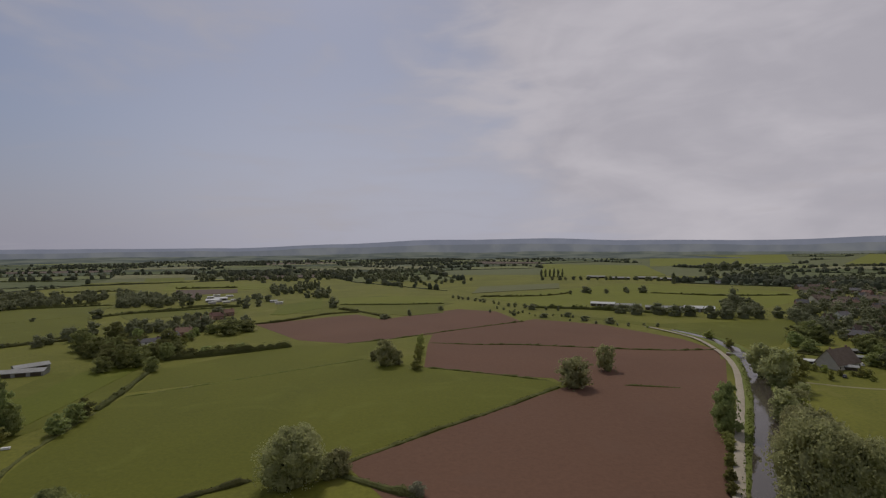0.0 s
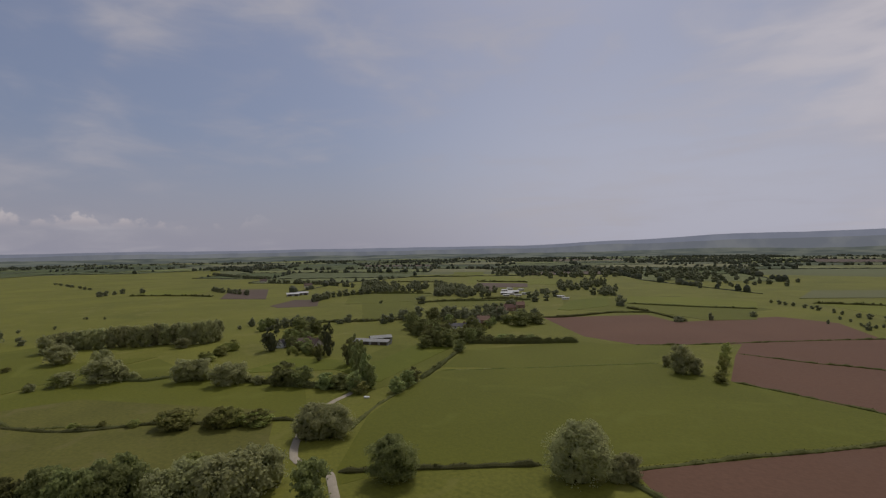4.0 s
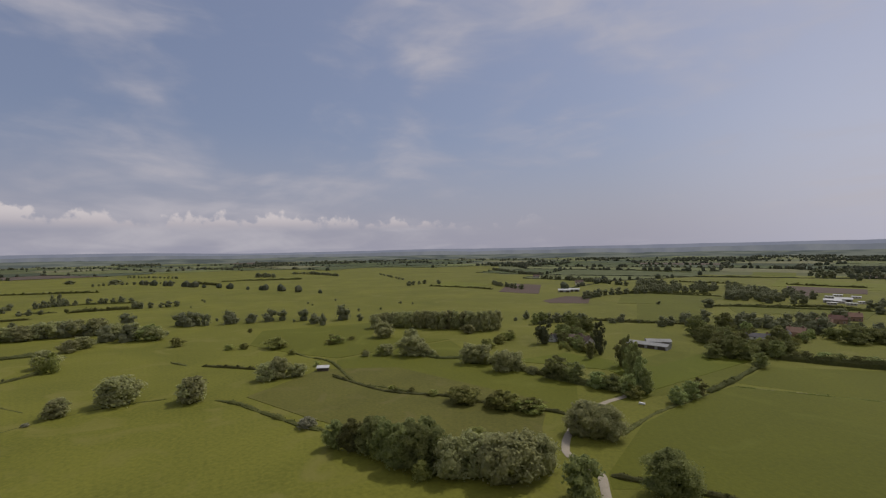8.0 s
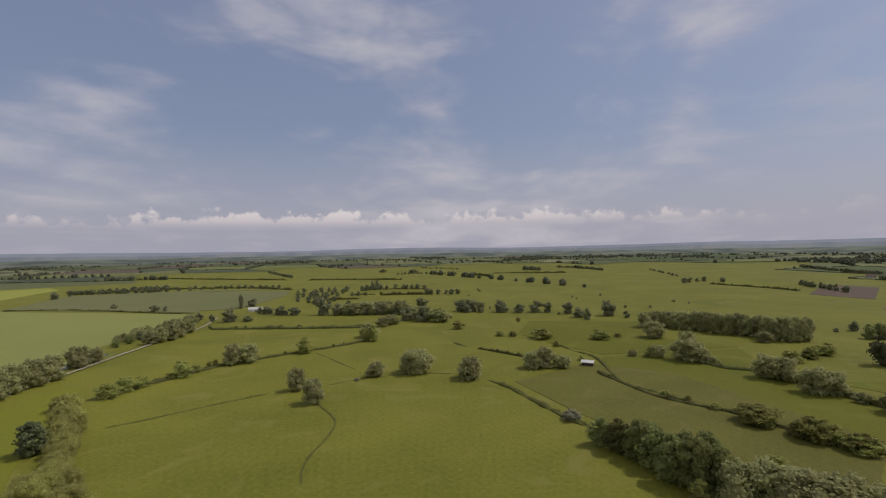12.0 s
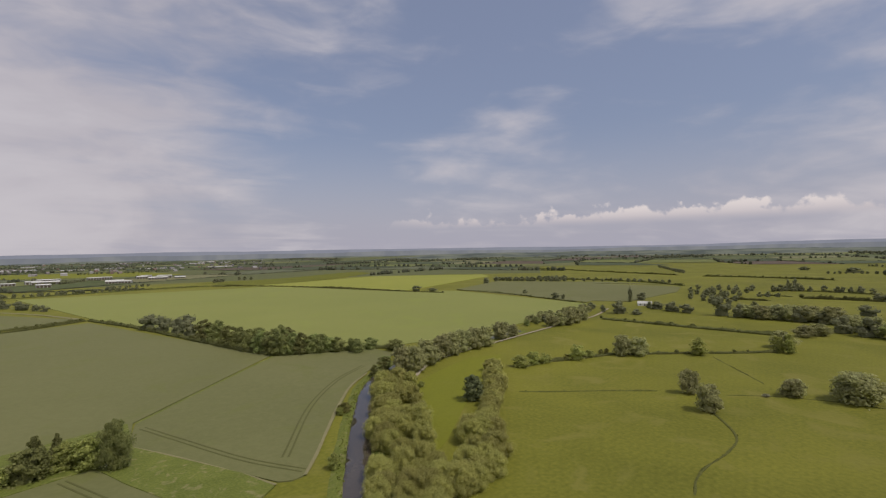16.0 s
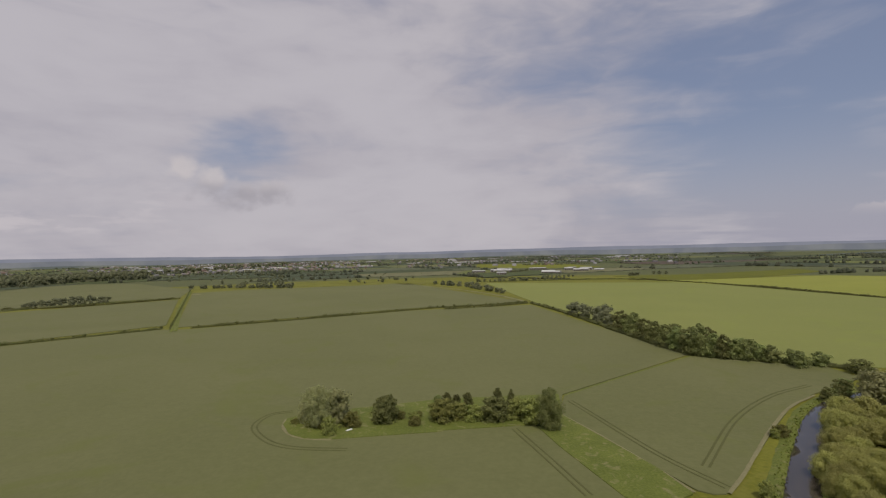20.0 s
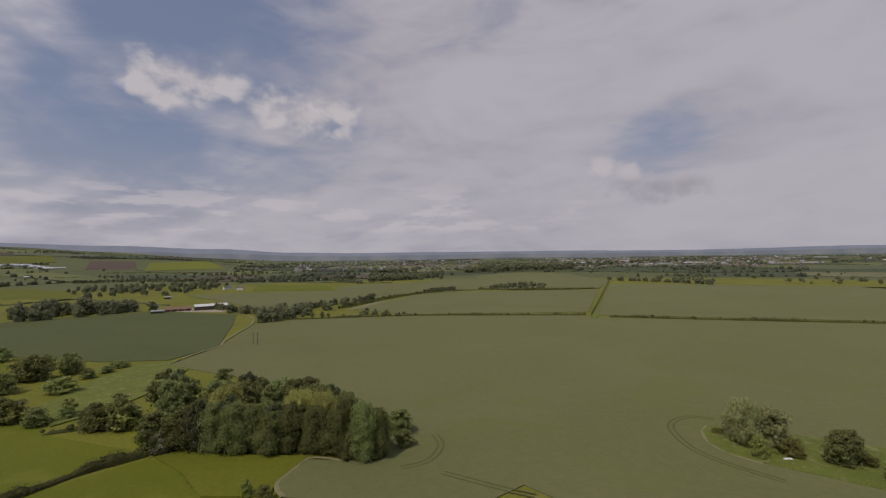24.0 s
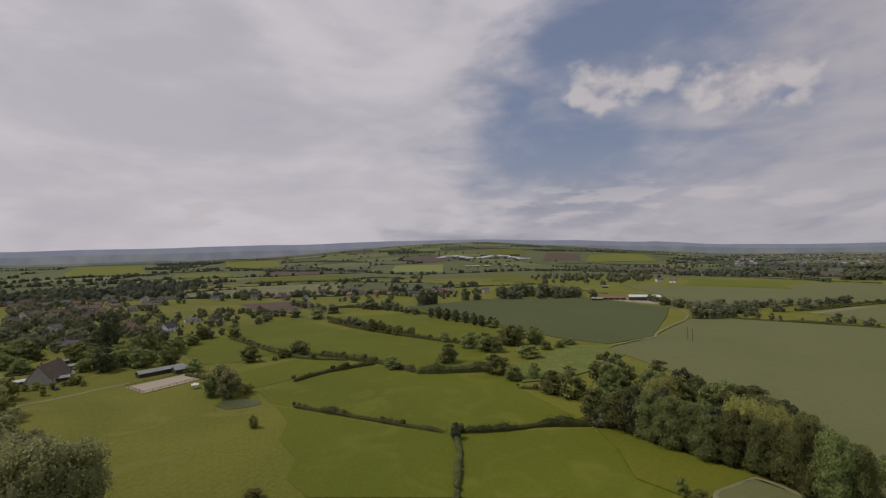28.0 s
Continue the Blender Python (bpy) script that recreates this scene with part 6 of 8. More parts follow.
trees("oak", "dark tree in a woodland belt", [(1098, -595, 14.5, 16.6), (1097, -602, 13.8, 16.0), (1095, -614, 18.4, 25.1), (1095, -618, 17.0, 19.2), (1095, -625, 14.2, 15.7), (1092, -638, 18.9, 25.7), (1091, -645, 14.4, 16.7), (1090, -653, 18.4, 24.5), (1089, -663, 13.9, 17.8), (1089, -670, 16.3, 17.9), (1086, -677, 14.1, 19.6), (1085, -689, 16.6, 19.0), (1084, -699, 16.8, 23.2), (1089, -711, 16.2, 19.4), (1093, -722, 15.6, 17.2), (1100, -735, 18.3, 18.3), (1104, -746, 16.8, 19.3), (1117, -769, 16.4, 18.1), (1127, -792, 14.1, 16.7), (1130, -798, 16.8, 18.6)])
trees("oak", "dark tree in a woodland belt", [(1140, -818, 18.1, 19.9), (1150, -840, 18.5, 19.4), (1156, -852, 14.0, 18.7), (1170, -881, 14.4, 16.3), (1155, -625, 17.5, 17.5), (1154, -637, 20.8, 28.4), (1154, -646, 20.9, 20.9), (1153, -651, 21.0, 28.1), (1153, -661, 20.5, 26.0), (1151, -672, 15.9, 17.5), (1151, -678, 15.2, 17.6), (1151, -692, 16.2, 16.2), (1150, -694, 15.4, 20.3), (1149, -706, 16.4, 16.4), (1148, -720, 16.6, 18.3), (1148, -723, 14.2, 15.0), (1147, -737, 15.2, 15.2), (1150, -748, 15.3, 22.2), (1155, -759, 17.2, 23.3), (1167, -780, 21.2, 24.7)])
trees("oak", "dark tree in a woodland belt", [(1174, -795, 17.0, 17.0), (1185, -816, 15.5, 21.9), (1197, -840, 16.8, 17.8), (1204, -851, 15.1, 17.0), (1215, -871, 20.2, 21.2), (1223, -888, 20.5, 24.4), (1242, -926, 16.2, 23.3), (1253, -943, 19.5, 24.6)])
trees("oak", "dark tree of a far wood", [(1575, -868, 14.7, 16.8), (1567, -882, 20.1, 30.7), (1564, -887, 18.0, 27.6), (1557, -899, 20.3, 26.7), (1553, -911, 19.4, 22.6), (1543, -922, 20.6, 23.8), (1539, -933, 20.7, 29.4), (1537, -936, 20.7, 24.0), (1543, -964, 18.9, 21.2), (1550, -973, 19.1, 24.7), (1573, -1008, 19.6, 23.1), (1581, -1019, 19.8, 21.0), (1611, -1064, 13.3, 19.3), (1629, -1091, 17.2, 23.4)])
trees("oak", "dark tree in a long woodland belt", [(1299, -1083, 18.3, 24.0), (1299, -1091, 24.2, 32.2), (1296, -1107, 22.1, 22.1), (1294, -1116, 23.4, 28.1), (1291, -1141, 24.9, 26.1), (1289, -1151, 26.3, 32.2), (1288, -1162, 27.7, 37.3), (1287, -1179, 25.5, 29.2), (1288, -1209, 24.8, 26.0), (1287, -1224, 31.2, 32.5), (1285, -1236, 28.9, 39.0), (1284, -1262, 28.1, 37.1), (1284, -1286, 24.6, 33.7), (1284, -1297, 27.4, 36.5), (1284, -1322, 34.4, 35.8), (1276, -1344, 26.8, 28.1), (1269, -1353, 29.6, 36.3), (1254, -1368, 33.8, 33.8), (1248, -1374, 31.2, 37.9), (1235, -1389, 30.0, 31.4)])
trees("oak", "dark tree in a long woodland belt", [(1230, -1398, 35.6, 39.7), (1213, -1416, 35.8, 45.5), (1202, -1427, 31.8, 36.0), (1190, -1440, 29.2, 40.3), (1186, -1447, 33.5, 43.3), (1176, -1467, 26.8, 28.2), (1166, -1481, 24.1, 31.2), (1162, -1489, 21.3, 21.3), (1451, -1208, 20.4, 28.1), (1453, -1221, 24.5, 28.3), (1453, -1242, 20.9, 23.5), (1450, -1264, 22.4, 29.0), (1448, -1272, 23.9, 23.9), (1451, -1289, 30.8, 42.9), (1447, -1318, 31.3, 43.6), (1450, -1331, 28.8, 35.6), (1451, -1360, 34.8, 46.0), (1453, -1390, 25.5, 32.6), (1454, -1408, 34.4, 42.9), (1455, -1435, 29.0, 42.1)])
trees("oak", "dark tree in a long woodland belt", [(1457, -1452, 33.7, 46.9), (1462, -1486, 31.3, 34.3), (1461, -1503, 36.1, 52.7), (1455, -1534, 33.6, 39.7), (1444, -1546, 32.2, 38.4), (1439, -1551, 30.7, 38.4), (1422, -1572, 37.2, 41.8), (1408, -1591, 37.4, 39.0), (1406, -1597, 42.2, 59.4), (1387, -1621, 36.3, 41.0), (1382, -1626, 31.6, 34.8), (1365, -1652, 38.3, 52.7), (1360, -1657, 30.4, 33.6), (1348, -1688, 25.9, 35.6), (1343, -1704, 29.3, 42.4), (1337, -1717, 27.9, 31.1)])
trees("oak", "dark tree in a long woodland belt", [(1383, -1802, 18.9, 25.7), (1385, -1853, 19.3, 33.3), (1388, -1911, 28.8, 43.2), (1395, -1987, 27.9, 44.6), (1398, -2052, 28.6, 42.0), (1404, -2107, 29.3, 43.0), (1405, -2157, 23.9, 37.8), (1411, -2227, 22.5, 28.6), (1411, -2317, 25.4, 33.8), (1413, -2376, 32.4, 43.2), (1413, -2431, 26.4, 30.8), (1416, -2542, 22.9, 36.6), (1417, -2576, 23.1, 39.3), (1423, -2716, 24.2, 36.3), (1423, -2785, 29.7, 37.1), (1429, -2919, 33.5, 51.6), (1433, -3036, 32.0, 45.4), (1433, -3139, 30.2, 46.7), (1435, -3189, 27.9, 47.4)])
trees("bush", "dense green scrub bush on a field edge", [(706, -492, 5.5, 9.3), (704, -499, 5.0, 7.7), (703, -503, 7.8, 11.7), (700, -509, 8.4, 12.3), (699, -515, 9.0, 14.1), (699, -524, 9.1, 13.7), (700, -529, 8.1, 12.1), (699, -537, 7.6, 9.3), (700, -543, 8.2, 11.7), (700, -549, 7.1, 9.5), (701, -553, 8.9, 14.8)])
trees("bush", "dense dark scrub bush on a field edge", [(691, -646, 6.6, 9.9), (688, -652, 8.0, 8.7), (684, -657, 8.7, 12.7), (683, -659, 9.4, 10.7), (679, -666, 8.1, 10.1), (675, -674, 10.9, 16.3), (673, -677, 9.5, 13.6), (670, -682, 10.3, 15.7), (665, -693, 11.8, 14.5), (661, -699, 11.8, 16.7), (658, -704, 9.1, 9.8), (654, -714, 12.0, 14.1), (651, -720, 8.5, 12.1), (647, -728, 7.9, 10.7), (645, -732, 7.9, 8.6), (642, -739, 6.5, 9.4)])
trees("bush", "scrub thicket at a field corner", [(656, -979, 10.9, 13.6), (634, -983, 8.1, 10.0), (628, -984, 10.9, 17.2), (607, -987, 9.0, 10.8), (599, -988, 9.0, 15.3), (588, -990, 8.1, 12.6), (574, -991, 9.9, 13.5), (553, -987, 9.8, 16.0), (544, -987, 10.6, 13.3), (522, -982, 7.9, 12.3), (515, -980, 8.7, 10.5), (498, -977, 9.5, 15.6), (481, -974, 9.5, 16.4), (472, -972, 9.4, 15.4), (450, -968, 11.9, 19.5), (445, -967, 12.7, 19.5), (425, -963, 12.6, 15.9)])
trees("bush", "scrub bush along a field margin", [(125, -1007, 8.8, 12.0), (106, -982, 10.9, 14.7), (90, -961, 12.1, 19.6), (84, -954, 9.7, 12.0), (69, -934, 11.7, 15.3), (53, -908, 11.3, 14.8), (41, -881, 13.6, 17.1), (34, -864, 13.4, 17.4), (27, -847, 9.8, 15.7), (12, -813, 12.5, 18.1), (8, -804, 9.8, 15.4), (-3, -779, 8.9, 12.5), (-11, -760, 9.8, 13.3)])


def wood(kind, n, low, high, label, poly):
    """Trees scattered over a plot, well apart."""
    rnd = random.Random(n * 31 + int(abs(poly[0][0])))
    xs, ys = [p[0] for p in poly], [p[1] for p in poly]
    placed, tries = [], 0
    while len(placed) < n and tries < n * 60:
        tries += 1
        x, y, h = rnd.uniform(min(xs), max(xs)), rnd.uniform(min(ys), max(ys)), rnd.uniform(low, high)
        gap = h * (0.55 if tries < n * 20 else 0.3)
        if inside(x, y, poly) and all(math.hypot(x - a, y - b) > gap for a, b in placed):
            placed.append((x, y))
            tree(kind, label, x, y, h, h * rnd.uniform(0.9, 1.25) * (0.5 if kind in ("poplar", "cypress") else 1))


wood("sallow", 46, 5.5, 8, "pale olive willow scrub along the canal", [(-65.8, -105.4), (-81.7, -130.4), (-106.2, -167.8), (-126.7, -194.8), (-140.7, -200.5), (-133.4, -179.1), (-107.1, -137.5), (-90.3, -111.1), (-80.8, -96.3)])
wood("sallow", 34, 5.5, 8, "pale olive willow scrub in a wet strip", [(-83.9, -94.4), (-95.9, -107.7), (-109.4, -118.5), (-128.9, -130.5), (-157.0, -153.5), (-180.5, -178.1), (-193.8, -183.1), (-161.7, -150.5), (-126.2, -119.3), (-107.4, -100.6), (-94.3, -88.1)])
wood("sallow", 14, 5, 8, "pale olive willow scrub along the canal", [(-56.3, -92.5), (-70.3, -84.1), (-80.0, -96.4), (-65.4, -105.3)])
wood("oak", 10, 4, 7, "bramble and sapling scrub in rough grass", [(246.8, 9.4), (267.2, -4.5), (270.0, -19.2), (223.6, -18.3), (227.0, -1.4)])
wood("oak", 37, 9.2, 13.8, "mixed woodland tree with a dense crown", [(211.7, -26.1), (219.0, -45.3), (193.1, -68.7), (163.2, -78.0), (140.6, -78.1), (160.2, -56.8), (175.2, -36.1), (186.2, -22.9)])
wood("oak", 150, 6, 11, "garden tree among village houses", [(676, 924), (771, 977), (699, 742), (557, 528), (476, 392), (339.2, 295.1), (335.8, 329.4), (258.4, 274.8), (243.4, 271.0), (330.0, 389.7), (250.4, 342.6)])
wood("bush", 85, 1.7, 4.0, "garden shrub among village houses", [(676, 924), (771, 977), (699, 742), (557, 528), (476, 392), (339.2, 295.1), (335.8, 329.4), (258.4, 274.8), (243.4, 271.0), (330.0, 389.7), (250.4, 342.6)])
wood("oak", 110, 7, 11, "village tree beyond the gardens", [(1219, 1293), (1186, 975), (790, 544), (636, 419), (558, 520), (799, 1012)])
wood("dark", 30, 8, 11, "tall dark conifer in a plantation block", [(845, 1083), (889, 966), (796, 858), (771, 977)])
wood("oak", 26, 5, 9, "tree along a lane of houses", [(681, 419), (788, 386), (808, 186), (683, 124), (603, 231), (566, 309)])
wood("oak", 61, 8.0, 12.6, "dark tree in a distant belt", [(1408, -4), (1424, -145), (1266, -239), (1095, -232), (1147, -23)])
wood("oak", 51, 8.0, 12.6, "dark tree in a distant belt", [(1922, -39), (1984, -244), (1802, -341), (2307, -656), (1791, -554), (1430, -270), (1569, -32)])
wood("oak", 14, 6, 10, "dark tree in a hedge corner", [(1299, 402), (1423, 348), (1263, 307), (1210, 374)])
wood("oak", 12, 5, 9, "small roadside tree with a leafy crown", [(1794, 349), (1904, 172), (1931, 88), (1626, 74), (1695, 323)])
wood("oak", 52, 5.2, 11.7, "scattered tree on rough pasture", [(896, -1216), (464, -1064), (185, -1035), (90, -1407), (568, -1881), (1495, -2127)])
wood("poplar", 15, 12.6, 17.2, "tall poplar in a dense far clump", [(-253, 840), (-223, 870), (-210, 816), (-237, 789)])
wood("bush", 24, 2, 4, "small bush dotted over the marsh", [(-324.5, -51.3), (-765, -29), (-581, 247), (-417, 177), (-366.8, 34.9)])
wood("oak", 24, 6, 10, "orchard tree in loose rows", [(-93, 949), (-17, 1193), (83, 1111), (64, 938), (-13, 899), (-70, 831)])
wood("bush", 24, 2, 4, "ragged shrub along the meadow edge", [(33, 511), (81, 461), (135.9, 414.3), (177.2, 385.8), (182.8, 397.8), (121, 466), (63, 541)])
wood("oak", 37, 6.9, 11.5, "tree of a tall far belt", [(734, 1387), (1062, 1471), (822, 1069), (645, 894), (606, 1022)])
wood("oak", 70, 6, 11, "garden tree on the village edge", [(611, 847), (855, 928), (395, 429), (284.1, 355.0), (369, 485)])
wood("oak", 74, 5.8, 10.3, "village tree with a dark crown", [(-270.6, 352.0), (-273, 436), (-233, 478), (-185.1, 458.0), (-161.0, 398.1), (-199.6, 399.6), (-165.6, 292.2), (-178.1, 270.0), (-217.2, 289.7)])
wood("oak", 20, 4.6, 9.2, "garden tree by the farmhouse", [(-256.0, 200.8), (-242.8, 204.1), (-224.8, 208.1), (-249.7, 233.0), (-303.1, 259.0), (-298.0, 232.1)])
wood("bush", 23, 2.3, 4.6, "garden shrub by the farmhouse", [(-251.1, 196.9), (-239.1, 201.0), (-222.6, 207.6), (-241.8, 225.7), (-251.2, 214.4), (-260.6, 206.0)])
wood("bush", 27, 2.3, 4.6, "garden shrub by the cottages", [(-197.7, 315.7), (-183.7, 332.6), (-182.3, 355.7), (-191.1, 368.3), (-195.0, 344.5), (-203.3, 324.7)])
wood("oak", 17, 5.8, 9.2, "tree on a farm lane", [(725, 193), (655, 140), (727, 115), (734, 79), (789, 125), (877, 188)])
wood("willow", 22, 5, 8, "willow hiding the canal from the meadow", [(-318.3, -263.9), (-355.5, -265.1), (-418, -267), (-440, -278), (-396.2, -280.3), (-337.8, -280.1)])
wood("bush", 40, 2, 4, "gorse and thorn bush on rough grazing", [(851, -1156), (464, -1064), (185, -1035), (122, -1415), (664, -2198), (1496, -2127)])
wood("oak", 85, 6, 10, "leafy garden tree between village houses", [(430, 518), (498, 370), (445, 314), (324.5, 266.4), (283.4, 272.6), (268.2, 308.6), (253.7, 343.3), (426, 586)])
wood("bush", 70, 2, 4, "dense garden shrub between village houses", [(430, 518), (498, 370), (445, 314), (324.5, 266.4), (270.3, 260.1), (242.4, 279.0), (237.2, 321.1), (426, 586)])
wood("oak", 22, 6, 10, "tree along the village edge", [(454, 373), (544, 374), (483, 277), (421, 259), (417, 312)])
wood("oak", 30, 5, 9, "tree by the village green", [(853, 468), (1089, 486), (1028, 289), (866, 219), (736, 276), (660, 329)])

wood("oak", 45, 9, 13, "broadleaf tree in a loose belt", [(-507, 550), (-462, 574), (-529, 672), (-631, 741), (-660, 716)])
wood("oak", 26, 8, 12, "broadleaf tree in a loose belt", [(-478, 619), (-423, 649), (-499, 759), (-549, 724)])
wood("oak", 38, 10, 14, "tall broadleaf tree in a dense belt", [(-384, 563), (-319, 559), (-397, 696), (-453, 676)])
wood("oak", 170, 12, 16, "woodland tree of a dense far wood", [(-556, 1076), (-363, 1015), (-225, 1038), (-100, 1004), (0, 1031), (0, 1553), (-331, 1527), (-490, 1369), (-696, 1363)])
wood("oak", 32, 10, 13, "tree of a dark belt behind caravans", [(-271, 732), (-152, 646), (-184, 785), (-317, 884)])
wood("willow", 12, 8, 11, "pale willow beside static caravans", [(-238, 556), (-195, 526), (-232, 652), (-300, 723)])
wood("oak", 26, 9, 12, "dark tree beside nursery sheds", [(258, 457), (297, 447), (336, 509), (357, 590), (289, 513)])
wood("oak", 60, 12, 16, "woodland tree at the edge of the village", [(594, 1085), (649, 976), (770, 1064), (1124, 1659), (934, 1706)])
wood("oak", 34, 9, 12, "tree of a belt behind the village", [(-380, 551), (-294, 577), (-361, 710), (-465, 683)])
wood("oak", 30, 7, 10, "tree around a lock hamlet", [(-758, -321), (-565, -231), (-551, -163), (-776, -229), (-806, -265), (-758, -275)])
wood("bush", 30, 7, 10, "thorn thicket at the top of a cereal field", [(600, -987), (426, -983), (601, -1368), (626, -1168)])
wood("oak", 100, 12, 16, "tree of a dense wood beyond the crop", [(1151, -1008), (1245, -1284), (1204, -1439), (1961, -2345), (2102, -1841)])
wood("oak", 46, 10, 14, "dark tree of a farm belt", [(681, 60), (677, -10), (714, -65), (791, -66), (825, 36), (773, 65)])
wood("oak", 80, 9, 12, "tree of a long dark belt", [(1091, 16), (983, -129), (1093, -216), (1550, -470), (1866, -483), (1260, -165), (1341, 20)])
wood("oak", 24, 9, 12, "dark tree at a farm corner", [(502, -139), (490, -176), (569, -226), (596, -201), (565, -158)])
wood("oak", 40, 10, 13, "tree of a far wood", [(1008, -570), (1051, -795), (1452, -1099), (1485, -909)])
wood("oak", 18, 10, 13, "dark tree in village gardens", [(646, 449), (664, 409), (804, 507), (804, 553)])

def tree_row(kind, gap, low, high, label, points):
    """Uneven trees along a line, standing close or apart."""
    rnd = random.Random(int(gap * 7 + abs(points[0][0])))
    k = 0.0
    line = curve(points, 1.0)
    while k < len(line):
        c = line[int(k)]
        h = rnd.uniform(low, high)
        tree(kind, label, c.x + rnd.gauss(0, 1.5), c.y + rnd.gauss(0, 1.5), h, h * rnd.uniform(0.9, 1.35) * (0.5 if kind == "poplar" else 1))
        k += gap * rnd.uniform(0.6, 1.4)


tree_row("bush", 9, 5, 8, "bushy tree beside nursery sheds", [(174, 519), (220, 498), (266, 477)])
tree_row("oak", 24, 6, 9, "small tree in a far meadow hedge", [(187, 704), (278, 716), (306, 712)])
tree_row("bush", 12, 4, 6, "ragged bush at the edge of bare soil", [(12, 657), (53, 597), (91, 535), (128, 508)])
tree_row("oak", 16, 7, 11, "tree in a far hedgerow", [(216, 1046), (381, 1026), (456, 980)])
tree_row("oak", 22, 8, 11, "tree in a far hedgerow", [(-1231, 1334), (-1049, 1343), (-906, 1390)])
tree_row("oak", 9, 6, 9, "tree in a far marsh belt", [(-1557, 220), (-1477, 280), (-1322, 307)])
tree_row("oak", 14, 10, 13, "round tree far out on the marsh", [(-1437, 108), (-1414, 128), (-1386, 150)])
tree_row("bush", 16, 4, 6, "small bush far out on the marsh", [(-1322, 430), (-1153, 407), (-1024, 385)])
tree_row("oak", 20, 7, 10, "tree in a far marsh hedge", [(-852, 331), (-883, 375), (-857, 397)])
tree_row("oak", 12, 8, 11, "tree beside far farm sheds", [(-784, 476), (-699, 458), (-647, 457)])
tree_row("oak", 12, 8, 11, "tree in a row before far farms", [(-1364, 829), (-1140, 767), (-1004, 754)])
tree_row("oak", 12, 8, 12, "tree in a belt before far farms", [(-861, 654), (-744, 669), (-620, 642)])
tree_row("oak", 11, 9, 12, "tree in a belt behind green pasture", [(-483, 429), (-506, 511), (-459, 643)])
tree_row("oak", 30, 8, 10, "round hedge tree behind farm sheds", [(-314, 320), (-281, 337), (-288, 375)])
tree_row("oak", 8, 8, 11, "tree of a dense belt above a cereal field", [(-775, -665), (-794, -628), (-821, -581)])
tree_row("oak", 17, 5, 8, "small tree in a far field hedge", [(-830, -574), (-843, -498), (-836, -390)])
tree_row("oak", 9, 8, 11, "tree of a marsh belt", [(-758, -202), (-774, -188), (-784, -141), (-781, -95)])
tree_row("oak", 10, 6, 8, "tree of a marsh belt", [(-671, -194), (-676, -184), (-678, -165)])
tree_row("oak", 10, 6, 9, "tree of a marsh belt", [(-685, -83), (-687, -59), (-691, -36)])
tree_row("oak", 13, 5, 8, "tree of a far marsh belt", [(-1252, -238), (-1279, -169), (-1242, -77)])
tree_row("oak", 13, 5, 8, "tree of a far marsh belt", [(-1659, -229), (-1579, -153), (-1514, -94)])
tree_row("poplar", 12, 14, 18, "tall poplar beside a marsh belt", [(-788, -193), (-806, -188)])
tree_row("oak", 16, 7, 10, "tree beside a marsh hamlet", [(-1444, -680), (-1299, -583), (-1154, -485)])
tree_row("bush", 10, 5, 8, "bush behind a lock cottage", [(-488, -239), (-481, -219), (-473, -197)])
tree_row("oak", 9, 6, 9, "tree in a hedge above a crop", [(40, -1071), (-17, -1075), (-82, -1094), (-164, -1109)])
tree_row("oak", 10, 6, 9, "tree before long glasshouses", [(-122, -1191), (-159, -1216), (-196, -1218)])
tree_row("oak", 13, 9, 12, "round tree in far pasture", [(-327, -1209), (-359, -1231)])
tree_row("oak", 13, 9, 12, "round tree in far pasture", [(-406, -1274), (-438, -1264)])
tree_row("oak", 11, 7, 10, "tree of a belt behind glasshouses", [(-4, -1530), (-57, -1520), (-109, -1626)])
tree_row("oak", 12, 8, 11, "tree of a far belt", [(-134, -2241), (-275, -2235), (-428, -2218)])
tree_row("oak", 8, 8, 11, "tree of a belt above a cereal field", [(-733, -685), (-760, -603), (-788, -556)])
tree_row("oak", 17, 5, 8, "tree in a hedge above a cereal field", [(-788, -556), (-828, -461), (-836, -362)])
tree_row("bush", 7, 6, 9, "scrub thicket on a field hedge", [(676, -627), (635, -654), (592, -690)])
tree_row("oak", 40, 9, 12, "round tree on rough pasture", [(1071, -1500), (1128, -1744), (974, -1696), (841, -1652), (663, -1447)])
tree_row("oak", 60, 8, 11, "round tree on rough pasture", [(350, -1141), (331, -1283), (244, -1205)])
tree_row("oak", 9, 9, 12, "tree of a far dark belt", [(1649, 12), (1619, -142), (1530, -243), (1538, -350)])
tree_row("oak", 9, 7, 10, "tree in a hedge beside barns", [(665, -141), (610, -151), (572, -160)])
tree_row("oak", 9, 8, 11, "tree in a hedge above a crop", [(561, -209), (593, -247), (621, -323), (642, -353)])
tree_row("bush", 12, 4, 7, "bush in a hedge above a cereal field", [(512, -185), (481, -229), (432, -274)])
tree_row("oak", 13, 8, 11, "tree of a far wood", [(1445, -594), (1167, -542), (1021, -531)])
tree_row("oak", 12, 8, 11, "tree of a far belt on a rise", [(2198, 1575), (1797, 1029), (1739, 804), (1657, 613)])
tree_row("oak", 12, 8, 11, "tree of a far belt on a rise", [(1340, 1604), (1484, 1649), (1537, 1480), (1701, 1477)])
tree_row("oak", 14, 8, 11, "tree of a far belt on a rise", [(2693, 3705), (2955, 3536), (3281, 3373), (3470, 3012)])
tree_row("oak", 14, 8, 11, "tree of a far belt on a rise", [(2726, 1522), (2730, 1335), (2367, 874)])
